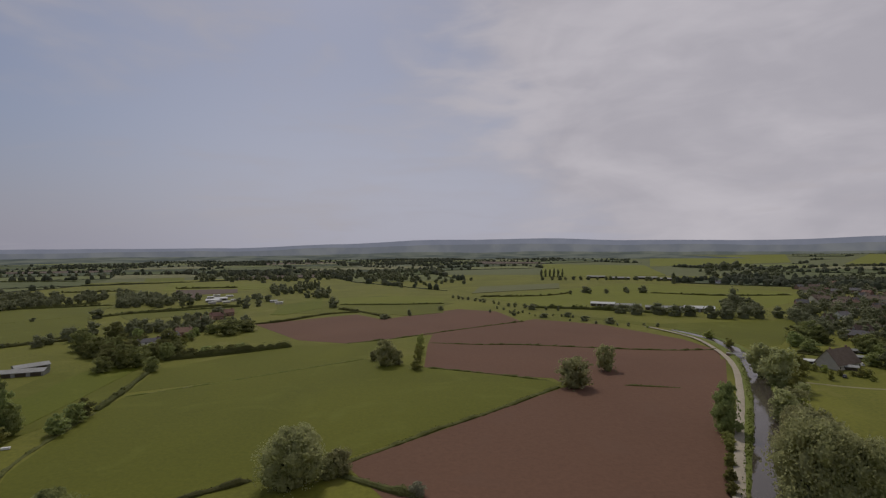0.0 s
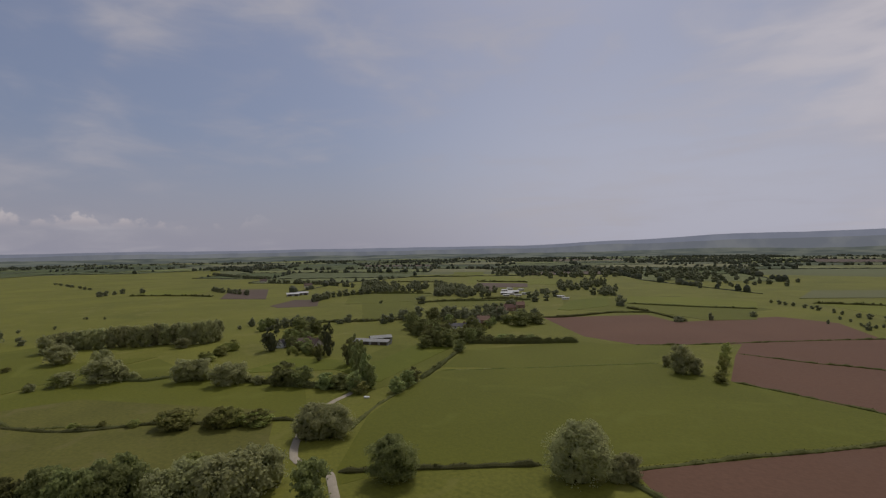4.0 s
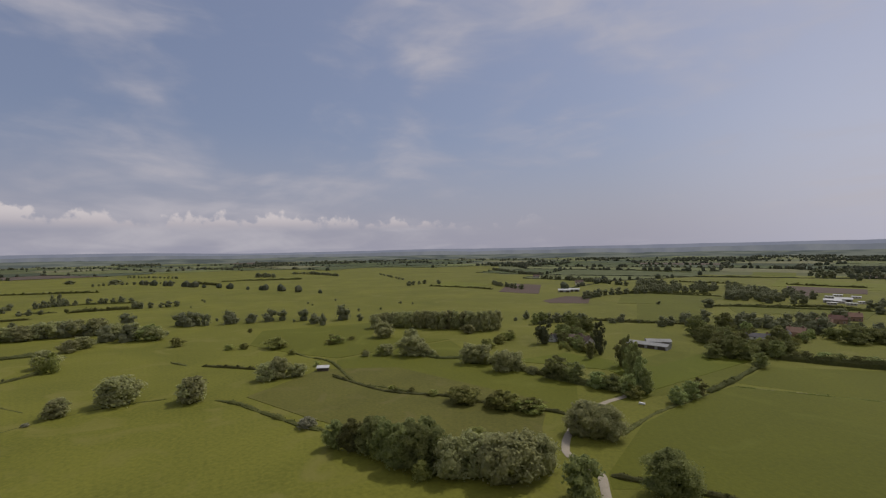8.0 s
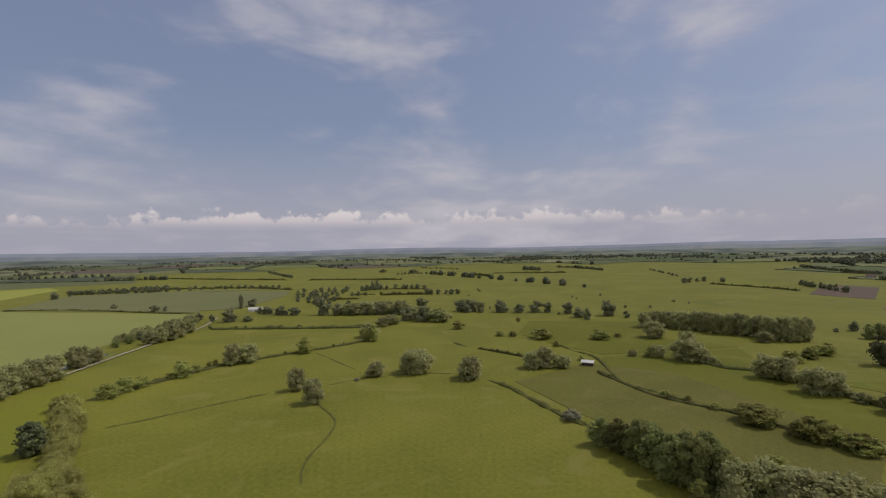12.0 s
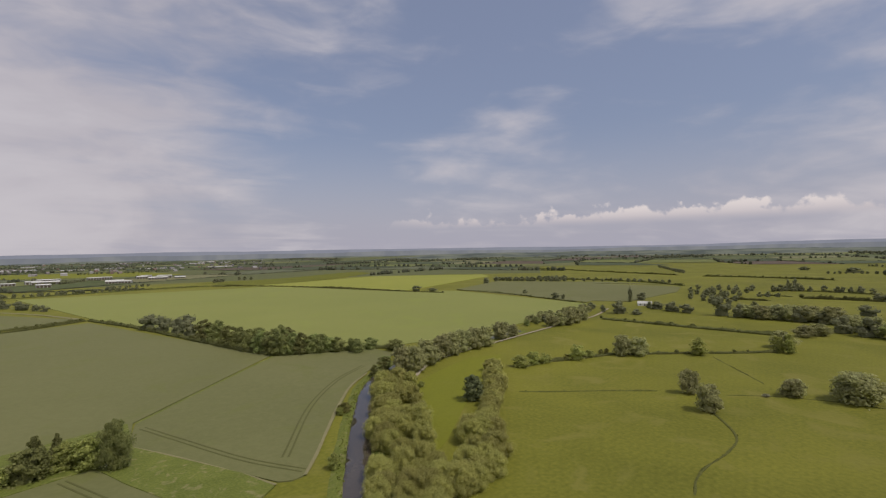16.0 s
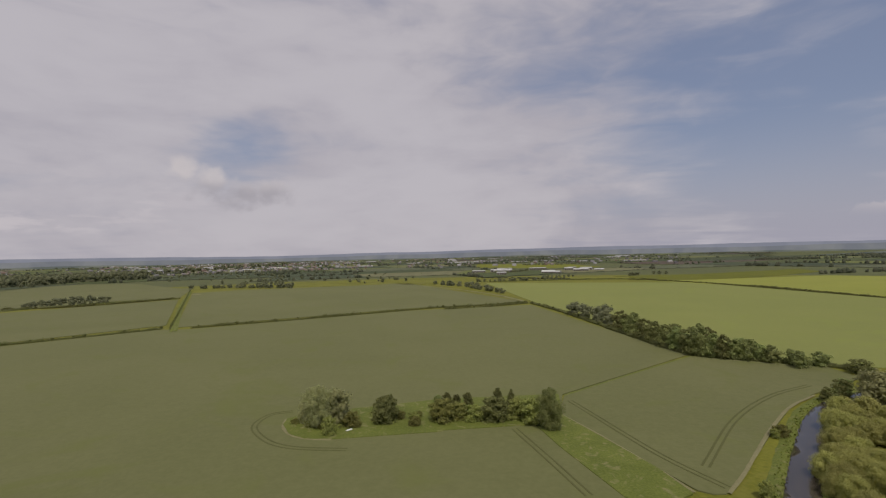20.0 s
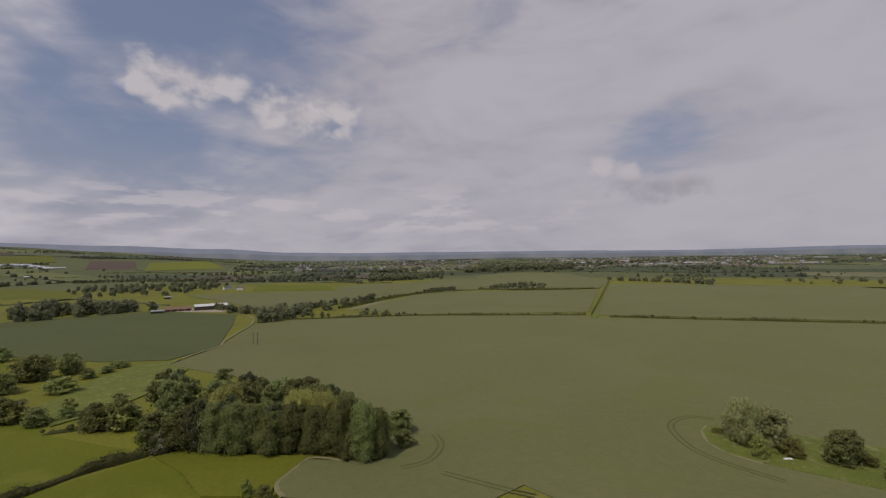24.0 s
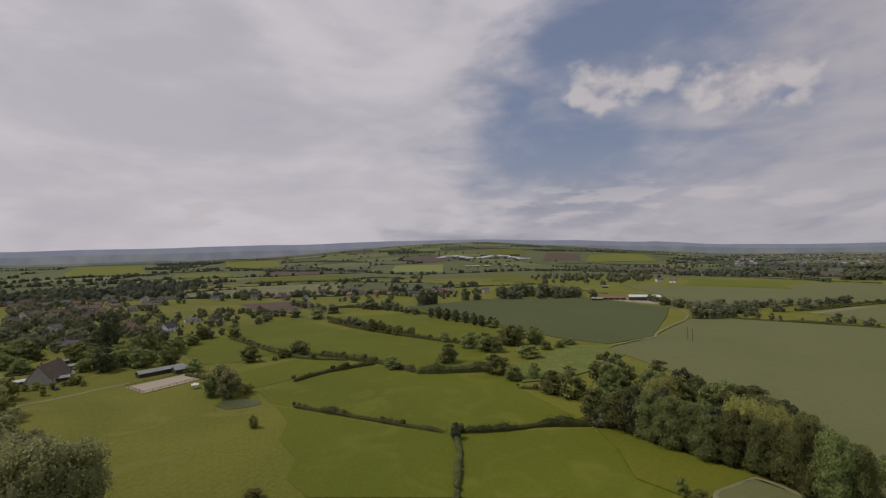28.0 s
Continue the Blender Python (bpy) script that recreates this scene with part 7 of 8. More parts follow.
tree_row("oak", 14, 8, 11, "tree of a far belt on a rise", [(3581, 3053), (3826, 2740), (3453, 2073)])
tree_row("oak", 9, 9, 12, "dark tree beside a green paddock", [(557, 210), (558, 193), (560, 168)])
tree_row("poplar", 10, 15, 19, "tall poplar beside the bean field", [(606, 154), (612, 142), (621, 130)])
tree_row("oak", 8, 8, 11, "dark tree at a bare plot", [(479, 290), (484, 278), (485, 261)])
tree_row("bush", 7, 4, 6, "dark bush in a pasture hedge", [(-278, 163), (-290, 182), (-299, 200)])
tree_row("oak", 11, 7, 10, "tree in a belt behind the farm", [(-370, 262), (-348, 282), (-335, 305)])
tree_row("oak", 10, 5, 8, "tree in a hedgerow between paddocks", [(438, 192), (411, 154), (383, 126), (369, 101)])
tree_row("oak", 9, 6, 9, "tree in a hedgerow below village gardens", [(573, 225), (541, 173), (526, 145)])
tree_row("oak", 9, 7, 10, "garden tree in a village row", [(767, 408), (761, 339), (775, 276), (731, 206)])
tree_row("oak", 9, 7, 10, "garden tree in a village row", [(601, 330), (548, 273), (528, 236)])
tree_row("bush", 3.5, 1.8, 3.6, "low scrub on the grass strip", [(49, -181), (36, -183), (25, -190)])
tree_row("bush", 4.5, 2.5, 5, "yellow-green scrub on the grass strip", [(17, -192), (2, -193), (-11, -192)])
tree_row("bush", 5, 1.5, 3, "low scrub round an old willow", [(69, -172), (58, -172), (50, -178)])
tree_row("oak", 9, 9, 13, "tall garden tree among village houses", [(320, 441), (302, 383), (326, 382)])
tree_row("oak", 10, 8, 11, "garden tree among village houses", [(231, 318), (228, 289)])
tree_row("oak", 10, 8, 12, "garden tree among village houses", [(257, 294), (249, 256), (248, 231)])
tree_row("bush", 4, 2.5, 4.5, "garden shrub round a large house", [(193, 258), (198, 245), (210, 237)])
tree_row("oak", 12, 7, 11, "garden tree behind a paddock", [(263, 238), (318, 258), (371, 266)])


def far_trees():
    """Trees too far off to be told apart, joined by kind."""
    for kind, rows in FAR_TREES.items():
        shapes = {"far": [], "dot": []}
        for level, group in shapes.items():
            for me in KINDS[kind][0][level]:
                co = np.empty(len(me.vertices) * 3)
                me.vertices.foreach_get("co", co)
                group.append((co.reshape(-1, 3), [tuple(p.vertices) for p in me.polygons]))
        V, F, off = [], [], 0
        for x, y, h, w in rows:
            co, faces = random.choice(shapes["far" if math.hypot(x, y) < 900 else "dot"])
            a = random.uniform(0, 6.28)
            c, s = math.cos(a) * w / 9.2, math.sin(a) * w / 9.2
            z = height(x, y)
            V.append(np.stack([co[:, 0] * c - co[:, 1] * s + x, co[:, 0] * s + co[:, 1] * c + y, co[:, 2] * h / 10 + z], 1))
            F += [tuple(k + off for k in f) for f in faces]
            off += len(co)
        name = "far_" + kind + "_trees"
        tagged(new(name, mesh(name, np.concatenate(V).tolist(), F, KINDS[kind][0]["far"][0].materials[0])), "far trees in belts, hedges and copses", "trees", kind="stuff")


far_trees()


# ---- buildings ----
def part(name, bm, mat, parent, label=""):
    me = bpy.data.meshes.new(name)
    bm.to_mesh(me)
    bm.free()
    me.materials.append(mat)
    ob = new(name, me)
    ob.parent = parent
    return tagged(ob, label)


def box(x0, x1, y0, y1, z0, z1, bevel=0.0):
    bm = bmesh.new()
    bmesh.ops.create_cube(bm, size=1, matrix=Matrix.Translation(((x0 + x1) / 2, (y0 + y1) / 2, (z0 + z1) / 2)) @ Matrix.Diagonal((x1 - x0, y1 - y0, z1 - z0, 1)))
    if bevel:
        bmesh.ops.bevel(bm, geom=bm.edges[:], offset=bevel, segments=1, affect="EDGES")
    return bm


def gable_wall(l, w, h, rise):
    """Four walls with pointed ends."""
    bm = bmesh.new()
    v = [bm.verts.new(p) for p in ((-l / 2, -w / 2, -0.3), (l / 2, -w / 2, -0.3), (l / 2, w / 2, -0.3), (-l / 2, w / 2, -0.3), (-l / 2, -w / 2, h), (l / 2, -w / 2, h), (l / 2, w / 2, h), (-l / 2, w / 2, h), (-l / 2, 0, h + rise - 0.15), (l / 2, 0, h + rise - 0.15))]
    for f in ((0, 1, 5, 4), (2, 3, 7, 6), (1, 2, 6, 9, 5), (3, 0, 4, 8, 7)):
        bm.faces.new([v[i] for i in f])
    return bm


def gable_roof(l, w, h, rise, eave=0.4, thick=0.22):
    """Two pitched slabs meeting at a ridge."""
    bm = bmesh.new()
    drop = rise * eave / (w / 2)
    rows = []
    for x in (-l / 2 - eave, l / 2 + eave):
        rows.append([bm.verts.new(p) for p in ((x, -w / 2 - eave, h - drop), (x, 0, h + rise), (x, w / 2 + eave, h - drop), (x, w / 2 + eave, h - drop - thick), (x, 0, h + rise - thick), (x, -w / 2 - eave, h - drop - thick))])
    a, b = rows
    for i in range(6):
        j = (i + 1) % 6
        bm.faces.new((a[i], b[i], b[j], a[j]))
    bm.faces.new(a[::-1])
    bm.faces.new(b)
    return bm


LOOKS = {
    "barn_farm": (timber, sheet_roof, "barn"),
    "house_brown": (render_wall, brown_tile, "house"), "house_clay": (brick, clay_tile, "house"), "house_slate": (brick, slate, "house"),
    "house_white": (white_paint, slate, "house"), "cottage_low": (white_paint, sheet_roof, "cottage"), "garage": (white_paint, sheet_roof, "garage"), "shed": (timber, dull_roof, "shed"),
    "stable": (timber, dull_roof, "stable"), "barn_brick": (brick, clay_tile, "barn"), "barn_white": (dull_roof, sheet_roof, "barn"),
    "barn_dull": (timber, dull_roof, "barn"), "barn_pale": (dull_roof, dull_roof, "barn"), "caravan": (render_wall, sheet_roof, "caravan"), "shelter": (timber, sheet_roof, "shelter"),
}


def building(kind, label, x, y, turn, l, w, h, rise):
    wall_mat, roof_mat, category = LOOKS[kind]
    root = tagged(new(category), label, category)
    root.matrix_world = pose(x, y, height(x, y), 0, 0, turn)
    part("wall", gable_wall(l, w, h, rise), wall_mat, root)
    part("roof", gable_roof(l, w, h, rise), roof_mat, root)
    if category == "house":
        for s in (-1, 1):
            part("chimney", box(s * l * 0.36 - 0.45, s * l * 0.36 + 0.45, -0.35, 0.35, h + rise * 0.5, h + rise + 1.0, 0.04), brick, root)
    front = 1 if math.cos(radians(turn)) * y - math.sin(radians(turn)) * x < 0 else -1
    wide = w / 2
    if category in ("house", "cottage"):
        floors = 2 if h > 4 else 1
        n = max(2, int(l / 3.2)) if math.hypot(x, y) < 430 else 3
        for f in range(floors):
            for i in range(n):
                cx, cz = (i + 0.5) / n * l - l / 2, 1.45 + 2.35 * f
                for side in (-1, 1) if math.hypot(x, y) < 430 else (front,):
                    if f == 0 and i == n // 2 and side == front:
                        part("door", box(cx - 0.5, cx + 0.5, side * wide - 0.06, side * wide + 0.06, -0.1, 2.05, 0.02), timber, root)
                        continue
                    win = part("window", box(cx - 0.62, cx + 0.62, side * wide - 0.05, side * wide + 0.05, cz - 0.6, cz + 0.6, 0.03), white_paint, root)
                    part("pane", box(cx - 0.52, cx + 0.52, side * wide - 0.065, side * wide + 0.065, cz - 0.5, cz + 0.5), pane_glass, win)
    elif category in ("barn", "stable", "garage", "shelter", "shed"):
        n = max(1, int(l / 6.5))
        for i in range(n):
            cx, q = (i + 0.5) / n * l - l / 2, min(l / n * 0.36, 2.4)
            part("door", box(cx - q, cx + q, front * wide - 0.08, front * wide + 0.08, -0.1, h * 0.85, 0.03), timber if wall_mat is not timber else bark, root)
    else:
        for i in range(3):
            cx = (i - 1) * l * 0.3
            part("window", box(cx - 0.7, cx + 0.7, front * wide - 0.05, front * wide + 0.05, 1.1, 2.0, 0.02), pane_glass, root)
    return root


building("house_brown", "large house with a steep brown tiled roof", 213.2, 260.1, 23, 20, 11, 3.2, 7)
building("garage", "low pale garage beside a drive", 203.2, 266.7, -27, 8, 6, 2.4, 0.6)
building("house_slate", "grey-roofed bungalow in gardens", 296.2, 341.7, -56, 14, 9, 2.6, 3.2)
building("shed", "small garden shed with felt roof", 249.7, 294.2, -20, 5, 3, 2, 0.8)
building("shed", "small garden shed with felt roof", 238.3, 276.7, -51, 9, 3.5, 2, 0.8)
building("shed", "small garden shed with felt roof", 214.0, 253.7, -35, 7, 3.5, 2, 0.8)
building("shed", "small garden shed with felt roof", 268.4, 307.0, -41, 5, 3.5, 2, 0.8)
building("house_clay", "red-tiled gabled village house", 362, 354, 9, 11, 8, 4.6, 4)
building("house_clay", "red-tiled gabled village house", 349, 334, 19, 11, 8, 4.6, 4)
building("house_clay", "red-tiled gabled village house", 555, 598, -43, 12, 8, 4.6, 3.6)
building("house_clay", "red-tiled gabled village house", 480, 511, -13, 11, 8, 4.6, 3.4)
building("house_brown", "brown-tiled village house among garden trees", 455, 575, -33, 12, 8, 4.6, 3.4)
building("house_brown", "brown-tiled village house among garden trees", 530, 705, -47, 12, 8, 4.6, 3.4)
building("house_brown", "brown-tiled village house among garden trees", 587, 760, -38, 14, 8, 4.6, 3.4)
building("house_brown", "brown-tiled village house among garden trees", 466, 559, -30, 12, 8, 4.6, 3.4)
building("house_brown", "brown-tiled village house among garden trees", 510, 571, -50, 12, 8, 4.6, 3.2)
building("house_brown", "brown-tiled village house among garden trees", 424, 486, -41, 12, 8, 3, 3)
building("house_brown", "brown-tiled village house among garden trees", 328, 410, 11, 10, 7, 4.6, 3.2)
building("house_slate", "grey-roofed village house among garden trees", 399, 535, -17, 12, 8, 4.6, 3.2)
building("house_slate", "grey-roofed village house among garden trees", 552, 675, -54, 12, 8, 4.6, 3.2)
building("house_slate", "grey-roofed village house among garden trees", 589, 687, -41, 12, 8, 4.6, 3.2)
building("house_slate", "grey-roofed village house among garden trees", 446, 492, -17, 11, 7, 4.6, 3.2)
building("house_slate", "grey-roofed village house among garden trees", 591, 608, -44, 12, 8, 4.6, 3.2)
building("house_slate", "grey-roofed village house among garden trees", 678, 681, -30, 12, 8, 4.6, 3.2)
building("house_slate", "grey-roofed village house among garden trees", 558, 520, -57, 12, 8, 4.6, 3.2)
building("house_slate", "grey-roofed village house among garden trees", 634, 565, -38, 12, 8, 4.6, 3.2)
building("house_white", "white-walled village house among garden trees", 371, 323, -9, 11, 8, 4.8, 3.6)
building("house_white", "white-walled village house among garden trees", 434, 350, -46, 15, 9, 3, 1.2)
building("house_white", "white-walled village house among garden trees", 428, 318, -48, 12, 7, 2.8, 1.2)
building("house_white", "white-walled village house among garden trees", 680, 508, -53, 14, 8, 3, 3)
building("house_white", "white-walled village house among garden trees", 681, 439, -57, 12, 8, 4.6, 3)
building("house_brown", "brown-tiled village house in a row", 710, 407, -60, 12, 8, 4.6, 3.2)
building("house_brown", "brown-tiled village house in a row", 731, 399, -51, 12, 8, 4.6, 3.2)
building("house_brown", "brown-tiled village house in a row", 742, 379, -68, 12, 8, 4.6, 3.2)
building("house_brown", "brown-tiled village house in a row", 787, 375, -65, 12, 8, 4.6, 3.2)
building("house_brown", "brown-tiled village house in a row", 812, 343, -67, 14, 8, 4, 3.2)
building("house_brown", "brown-tiled village house in a row", 763, 293, -64, 12, 8, 4.6, 3.2)
building("house_brown", "brown-tiled village house in a row", 785, 260, -77, 12, 8, 4.6, 3.2)
building("house_white", "white-walled house in a distant row", 881, 355, -68, 14, 8, 3, 2.5)
building("house_white", "white-walled house in a distant row", 835, 245, -64, 14, 9, 5, 3.2)
building("house_white", "white-walled house in a distant row", 740, 194, -75, 9, 7, 4.8, 3)
building("stable", "long low stable with a dark roof", 235.6, 210.8, -26, 24, 5, 2.4, 1.2)
building("stable", "grey stable block by a riding arena", 241.0, 199.8, -28, 12, 6, 2.6, 1.4)
building("house_clay", "brown-tiled farmhouse behind trees", 794, 158, -74, 18, 8, 4.6, 4)
building("house_clay", "brown-tiled farmhouse behind trees", 756, 159, 2, 9, 7, 4.6, 3.4)
building("house_white", "cream rendered farmhouse among garden trees", 813, 147, -80, 6, 6, 7, 2)
building("house_white", "cream rendered farmhouse among garden trees", 796, -48, -88, 18, 9, 5, 3.6)
building("house_white", "cream rendered farmhouse among garden trees", 807, -32, -32, 9, 8, 5, 3)
building("house_white", "cream rendered farmhouse among garden trees", 809, 89, -74, 10, 8, 5, 3)
building("house_white", "cream rendered farmhouse among garden trees", 851, 242, -74, 14, 9, 3.4, 2.4)
building("barn_brick", "long red-brick barn with clay tiles", 680, -98, -96, 30, 9, 3, 2.6)
building("barn_farm", "big barn with a white sheet roof", 673, -135, -97, 38, 14, 5, 2.4)
building("barn_dull", "pale farm shed near the barn", 670, -75, -96, 14, 8, 3, 1.2)
building("barn_dull", "pale farm shed near the barn", 906, -116, -97, 10, 6, 3, 1.2)
building("house_white", "small white house near trees", 1082, -248, -83, 14, 8, 5, 3)
building("house_white", "small white house near trees", 1043, -264, -114, 12, 8, 5, 3)
building("house_brown", "distant village house among garden trees", 2507, -688, -105, 14, 9, 5, 3.4)
building("house_brown", "distant village house among garden trees", 2293, -666, -106, 14, 9, 5, 3.4)
building("house_brown", "distant village house among garden trees", 2461, -761, -97, 14, 9, 5, 3.4)
building("house_brown", "distant village house among garden trees", 2488, -754, -107, 14, 9, 5, 3.4)
building("house_brown", "distant village house among garden trees", 2501, -711, -106, 14, 9, 5, 3.4)
building("house_brown", "distant village house among garden trees", 2530, -597, -103, 14, 9, 5, 3.4)
building("barn_white", "distant white shed by a road", 1904, 278, -82, 26, 10, 4, 2)
building("barn_white", "distant white shed by a road", 1926, 249, -83, 26, 10, 4, 2)
building("barn_white", "distant white shed by a road", 1936, 206, -84, 26, 10, 4, 2)
building("barn_white", "distant white shed by a road", 1969, 126, -86, 20, 10, 4, 2)
building("house_clay", "distant red-roofed village house", 2243, -1316, -120, 14, 9, 5, 3.4)
building("house_clay", "distant red-roofed village house", 2230, -1338, -121, 14, 9, 5, 3.4)
building("house_clay", "distant red-roofed village house", 2211, -1368, -112, 14, 9, 5, 3.4)
building("house_clay", "distant red-roofed village house", 2197, -1390, -122, 14, 9, 5, 3.4)
building("house_clay", "distant red-roofed village house", 2172, -1429, -123, 14, 9, 5, 3.4)
building("house_clay", "distant red-roofed village house", 2154, -1457, -124, 14, 9, 5, 3.4)
building("house_clay", "distant red-roofed village house", 2141, -1476, -125, 14, 9, 5, 3.4)
building("house_clay", "distant red-roofed village house", 2118, -1508, -125, 14, 9, 5, 3.4)
building("house_brown", "low hipped farmhouse among trees", -262.4, 222.3, 58, 14, 8, 2.6, 3)
building("house_brown", "low hipped farmhouse among trees", -250.7, 223.6, -2, 10, 8, 2.8, 3.4)
building("house_white", "white cottage beside dark conifers", -271.7, 213.9, 112, 7, 6, 3, 2.2)
building("house_white", "white cottage beside dark conifers", -251.4, 229.5, 78, 8, 5, 2.6, 1.6)
building("barn_pale", "long pale farm shed", -225.1, 253.2, 20, 26, 8, 2.4, 1.2)
building("barn_pale", "open-fronted barn with a pale roof", -226.9, 264.3, 53, 15, 8, 3, 1.2)
building("house_white", "cream-walled cottages with sunlit walls", -206.6, 337.5, 27, 14, 6, 2.6, 2)
building("house_white", "cream-walled cottages with sunlit walls", -200.8, 344.7, 40, 9, 6, 2.6, 1.8)
building("house_white", "cream-walled cottages with sunlit walls", -202.4, 358.9, 69, 7, 6, 3.4, 2.2)
building("house_clay", "red-roofed farmhouse among trees", -199.9, 370.2, 16, 11, 7, 4, 3)
building("house_clay", "village house half hidden by trees", -218, 462, 25, 12, 8, 4, 3)
building("house_clay", "village house half hidden by trees", -220, 489, 34, 12, 8, 4, 3)
building("house_clay", "village house half hidden by trees", -212, 430, 26, 10, 7, 4, 3)
building("caravan", "white static caravan in a park", -327, 675, 31, 9, 3.4, 2.6, 0.5)
building("caravan", "white static caravan in a park", -332, 704, 25, 9, 3.4, 2.6, 0.5)
building("caravan", "white static caravan in a park", -306, 668, 33, 9, 3.4, 2.6, 0.5)
building("caravan", "white static caravan in a park", -309, 696, 24, 9, 3.4, 2.6, 0.5)
building("caravan", "white static caravan in a park", -293, 626, 20, 9, 3.4, 2.6, 0.5)
building("caravan", "white static caravan in a park", -276, 612, 24, 9, 3.4, 2.6, 0.5)
building("caravan", "white static caravan in a park", -276, 636, 28, 9, 3.4, 2.6, 0.5)
building("caravan", "white static caravan in a park", -290, 603, 26, 9, 3.4, 2.6, 0.5)
building("caravan", "white static caravan in a park", -218, 618, 19, 9, 3.4, 2.6, 0.5)
building("caravan", "white static caravan in a park", -204, 597, 19, 9, 3.4, 2.6, 0.5)
building("barn_white", "low shed with a bright white roof", 183, 551, -26, 26, 10, 3.4, 1.6)
building("barn_dull", "low pale nursery shed", 206, 535, -21, 26, 10, 3, 1.6)
building("barn_dull", "low pale nursery shed", 229, 511, -24, 26, 10, 3.4, 1.6)
building("barn_dull", "low pale nursery shed", 247, 502, -26, 14, 8, 3.4, 1.6)
building("barn_white", "pale barn with dark doors", 264, 496, -24, 28, 12, 4, 2)
building("barn_dull", "long low farm shed", 385, 1047, -20, 40, 12, 4, 2)
building("barn_dull", "long low farm shed", 446, 1050, -23, 40, 12, 4, 2)
building("barn_dull", "long low farm shed", 351, 1104, -18, 40, 12, 4, 2)
building("barn_dull", "long low farm shed", 463, 1000, -25, 30, 12, 4, 2)
building("house_white", "small bright white house", 510, 890, -30, 10, 8, 4, 2.4)
building("cottage_low", "low white-roofed lock cottage", -506, -255, 117, 14, 7, 2.8, 2)
building("shelter", "small white-roofed field shelter", -265.7, 52.7, 71, 6, 4, 2.2, 0.8)
building("house_brown", "farmhouse half hidden by woods", -905, 666, 54, 14, 9, 4.6, 3.4)
building("house_brown", "farmhouse half hidden by woods", -687, 601, 49, 14, 9, 4.6, 3.4)
building("barn_white", "pale roofed farm shed far off", -577, 476, 50, 18, 9, 3.4, 1.8)
building("barn_white", "pale roofed farm shed far off", -579, 496, 49, 16, 9, 3.4, 1.8)
building("barn_white", "pale roofed farm shed far off", -301, 627, 26, 16, 8, 3, 1.5)
building("barn_white", "pale roofed farm shed far off", -301, 650, 25, 16, 8, 3, 1.5)


def village(count, kinds, gap, turn, poly, label):
    """Houses in loose rows over a plot."""
    rnd = random.Random(count)
    xs, ys = [p[0] for p in poly], [p[1] for p in poly]
    placed, tries = [], 0
    while len(placed) < count and tries < 6000:
        tries += 1
        x, y = rnd.uniform(min(xs), max(xs)), rnd.uniform(min(ys), max(ys))
        if inside(x, y, poly) and all(math.hypot(x - a, y - c) > gap for a, c in placed):
            placed.append((x, y))
            building(rnd.choice(kinds), label, round(x, 1), round(y, 1), turn + rnd.choice((0, 0, 90)) + rnd.uniform(-12, 12), rnd.uniform(9, 13), rnd.uniform(6.5, 8.5), rnd.choice((2.7, 4.6, 4.8)), rnd.uniform(2.6, 3.6))


HOMES = ("house_brown", "house_brown", "house_slate", "house_white", "house_brown", "house_slate", "house_clay")
village(30, HOMES, 17, 20, [(325, 444), (586, 800), (698, 885), (678, 709), (538, 510), (362, 355), (321.3, 346.8), (330.0, 389.7), (305.0, 386.9)], "village house with a tiled roof among trees")
village(9, HOMES, 22, 40, [(699, 730), (679, 643), (732, 602), (634, 522), (557, 528)], "village house with a tiled roof among trees")
village(14, HOMES, 24, 60, [(700, 471), (813, 398), (833, 192), (761, 148), (720, 276), (645, 397)], "house in a row beside a lane")
village(6, HOMES, 24, 0, [(478, 591), (584, 634), (325.2, 353.4), (282.5, 339.5)], "village house half hidden by garden trees")


def tufts(name, label, count, reach, size, mat, poly):
    """Loose tufts of taller grass and weeds."""
    r = np.random.default_rng(count)
    xs, ys = [p[0] for p in poly], [p[1] for p in poly]
    cen = []
    while len(cen) < count:
        cx, cy = r.uniform(min(xs), max(xs)), r.uniform(min(ys), max(ys))
        if not inside(cx, cy, poly) or (0.5 + 0.5 * noise.noise((cx * 0.03, cy * 0.03, 2.0))) < r.uniform(0.25, 0.75):
            continue
        for _ in range(5):
            cen.append((cx + r.normal(0, reach), cy + r.normal(0, reach), 0.12 + size * 0.3))
    cen = np.array(cen)
    vs, fs = clumps(cen, np.tile((0.0, 0.0, 1.0), (len(cen), 1)), size, 0.35)
    vs[:, 2] = np.maximum(vs[:, 2], 0.0)
    tagged(new(name, mesh(name, vs.tolist(), fs.tolist(), mat)), label, "grass", kind="stuff")


tufts("strip_weeds", "tall weeds and dry grass on a rough strip", 5000, 0.7, 0.40, rough, [(79.9, -175.9), (68.2, -163.9), (19.9, -172.6), (-13.7, -181.0), (-32.2, -130.1), (-49.2, -132.1), (-24.5, -188.5), (-26.6, -215.8), (23.7, -208.7), (56.9, -192.3)])
dry_grass = material("dry_grass", (0.20, 0.18, 0.08), (0.42, 0.38, 0.22), None, 0.2, 2.0, bump=0, leaf=0.3)
tufts("dry_tussocks", "pale dead grass tussocks on a rough strip", 900, 0.8, 0.45, dry_grass, [(-25.8, -178.4), (-30.9, -169.5), (-38.5, -150.1), (-46.0, -134.0), (-41.0, -130.6), (-35.3, -142.3), (-29.3, -161.2), (-24.7, -170.9)])
tufts("dry_tussocks", "pale dead grass tussocks on a rough strip", 350, 0.6, 0.40, dry_grass, [(76.5, -173.2), (67.4, -165.3), (40.4, -169.5), (20.1, -174.9), (20.6, -178.8), (41.4, -173.9), (69.4, -170.4)])
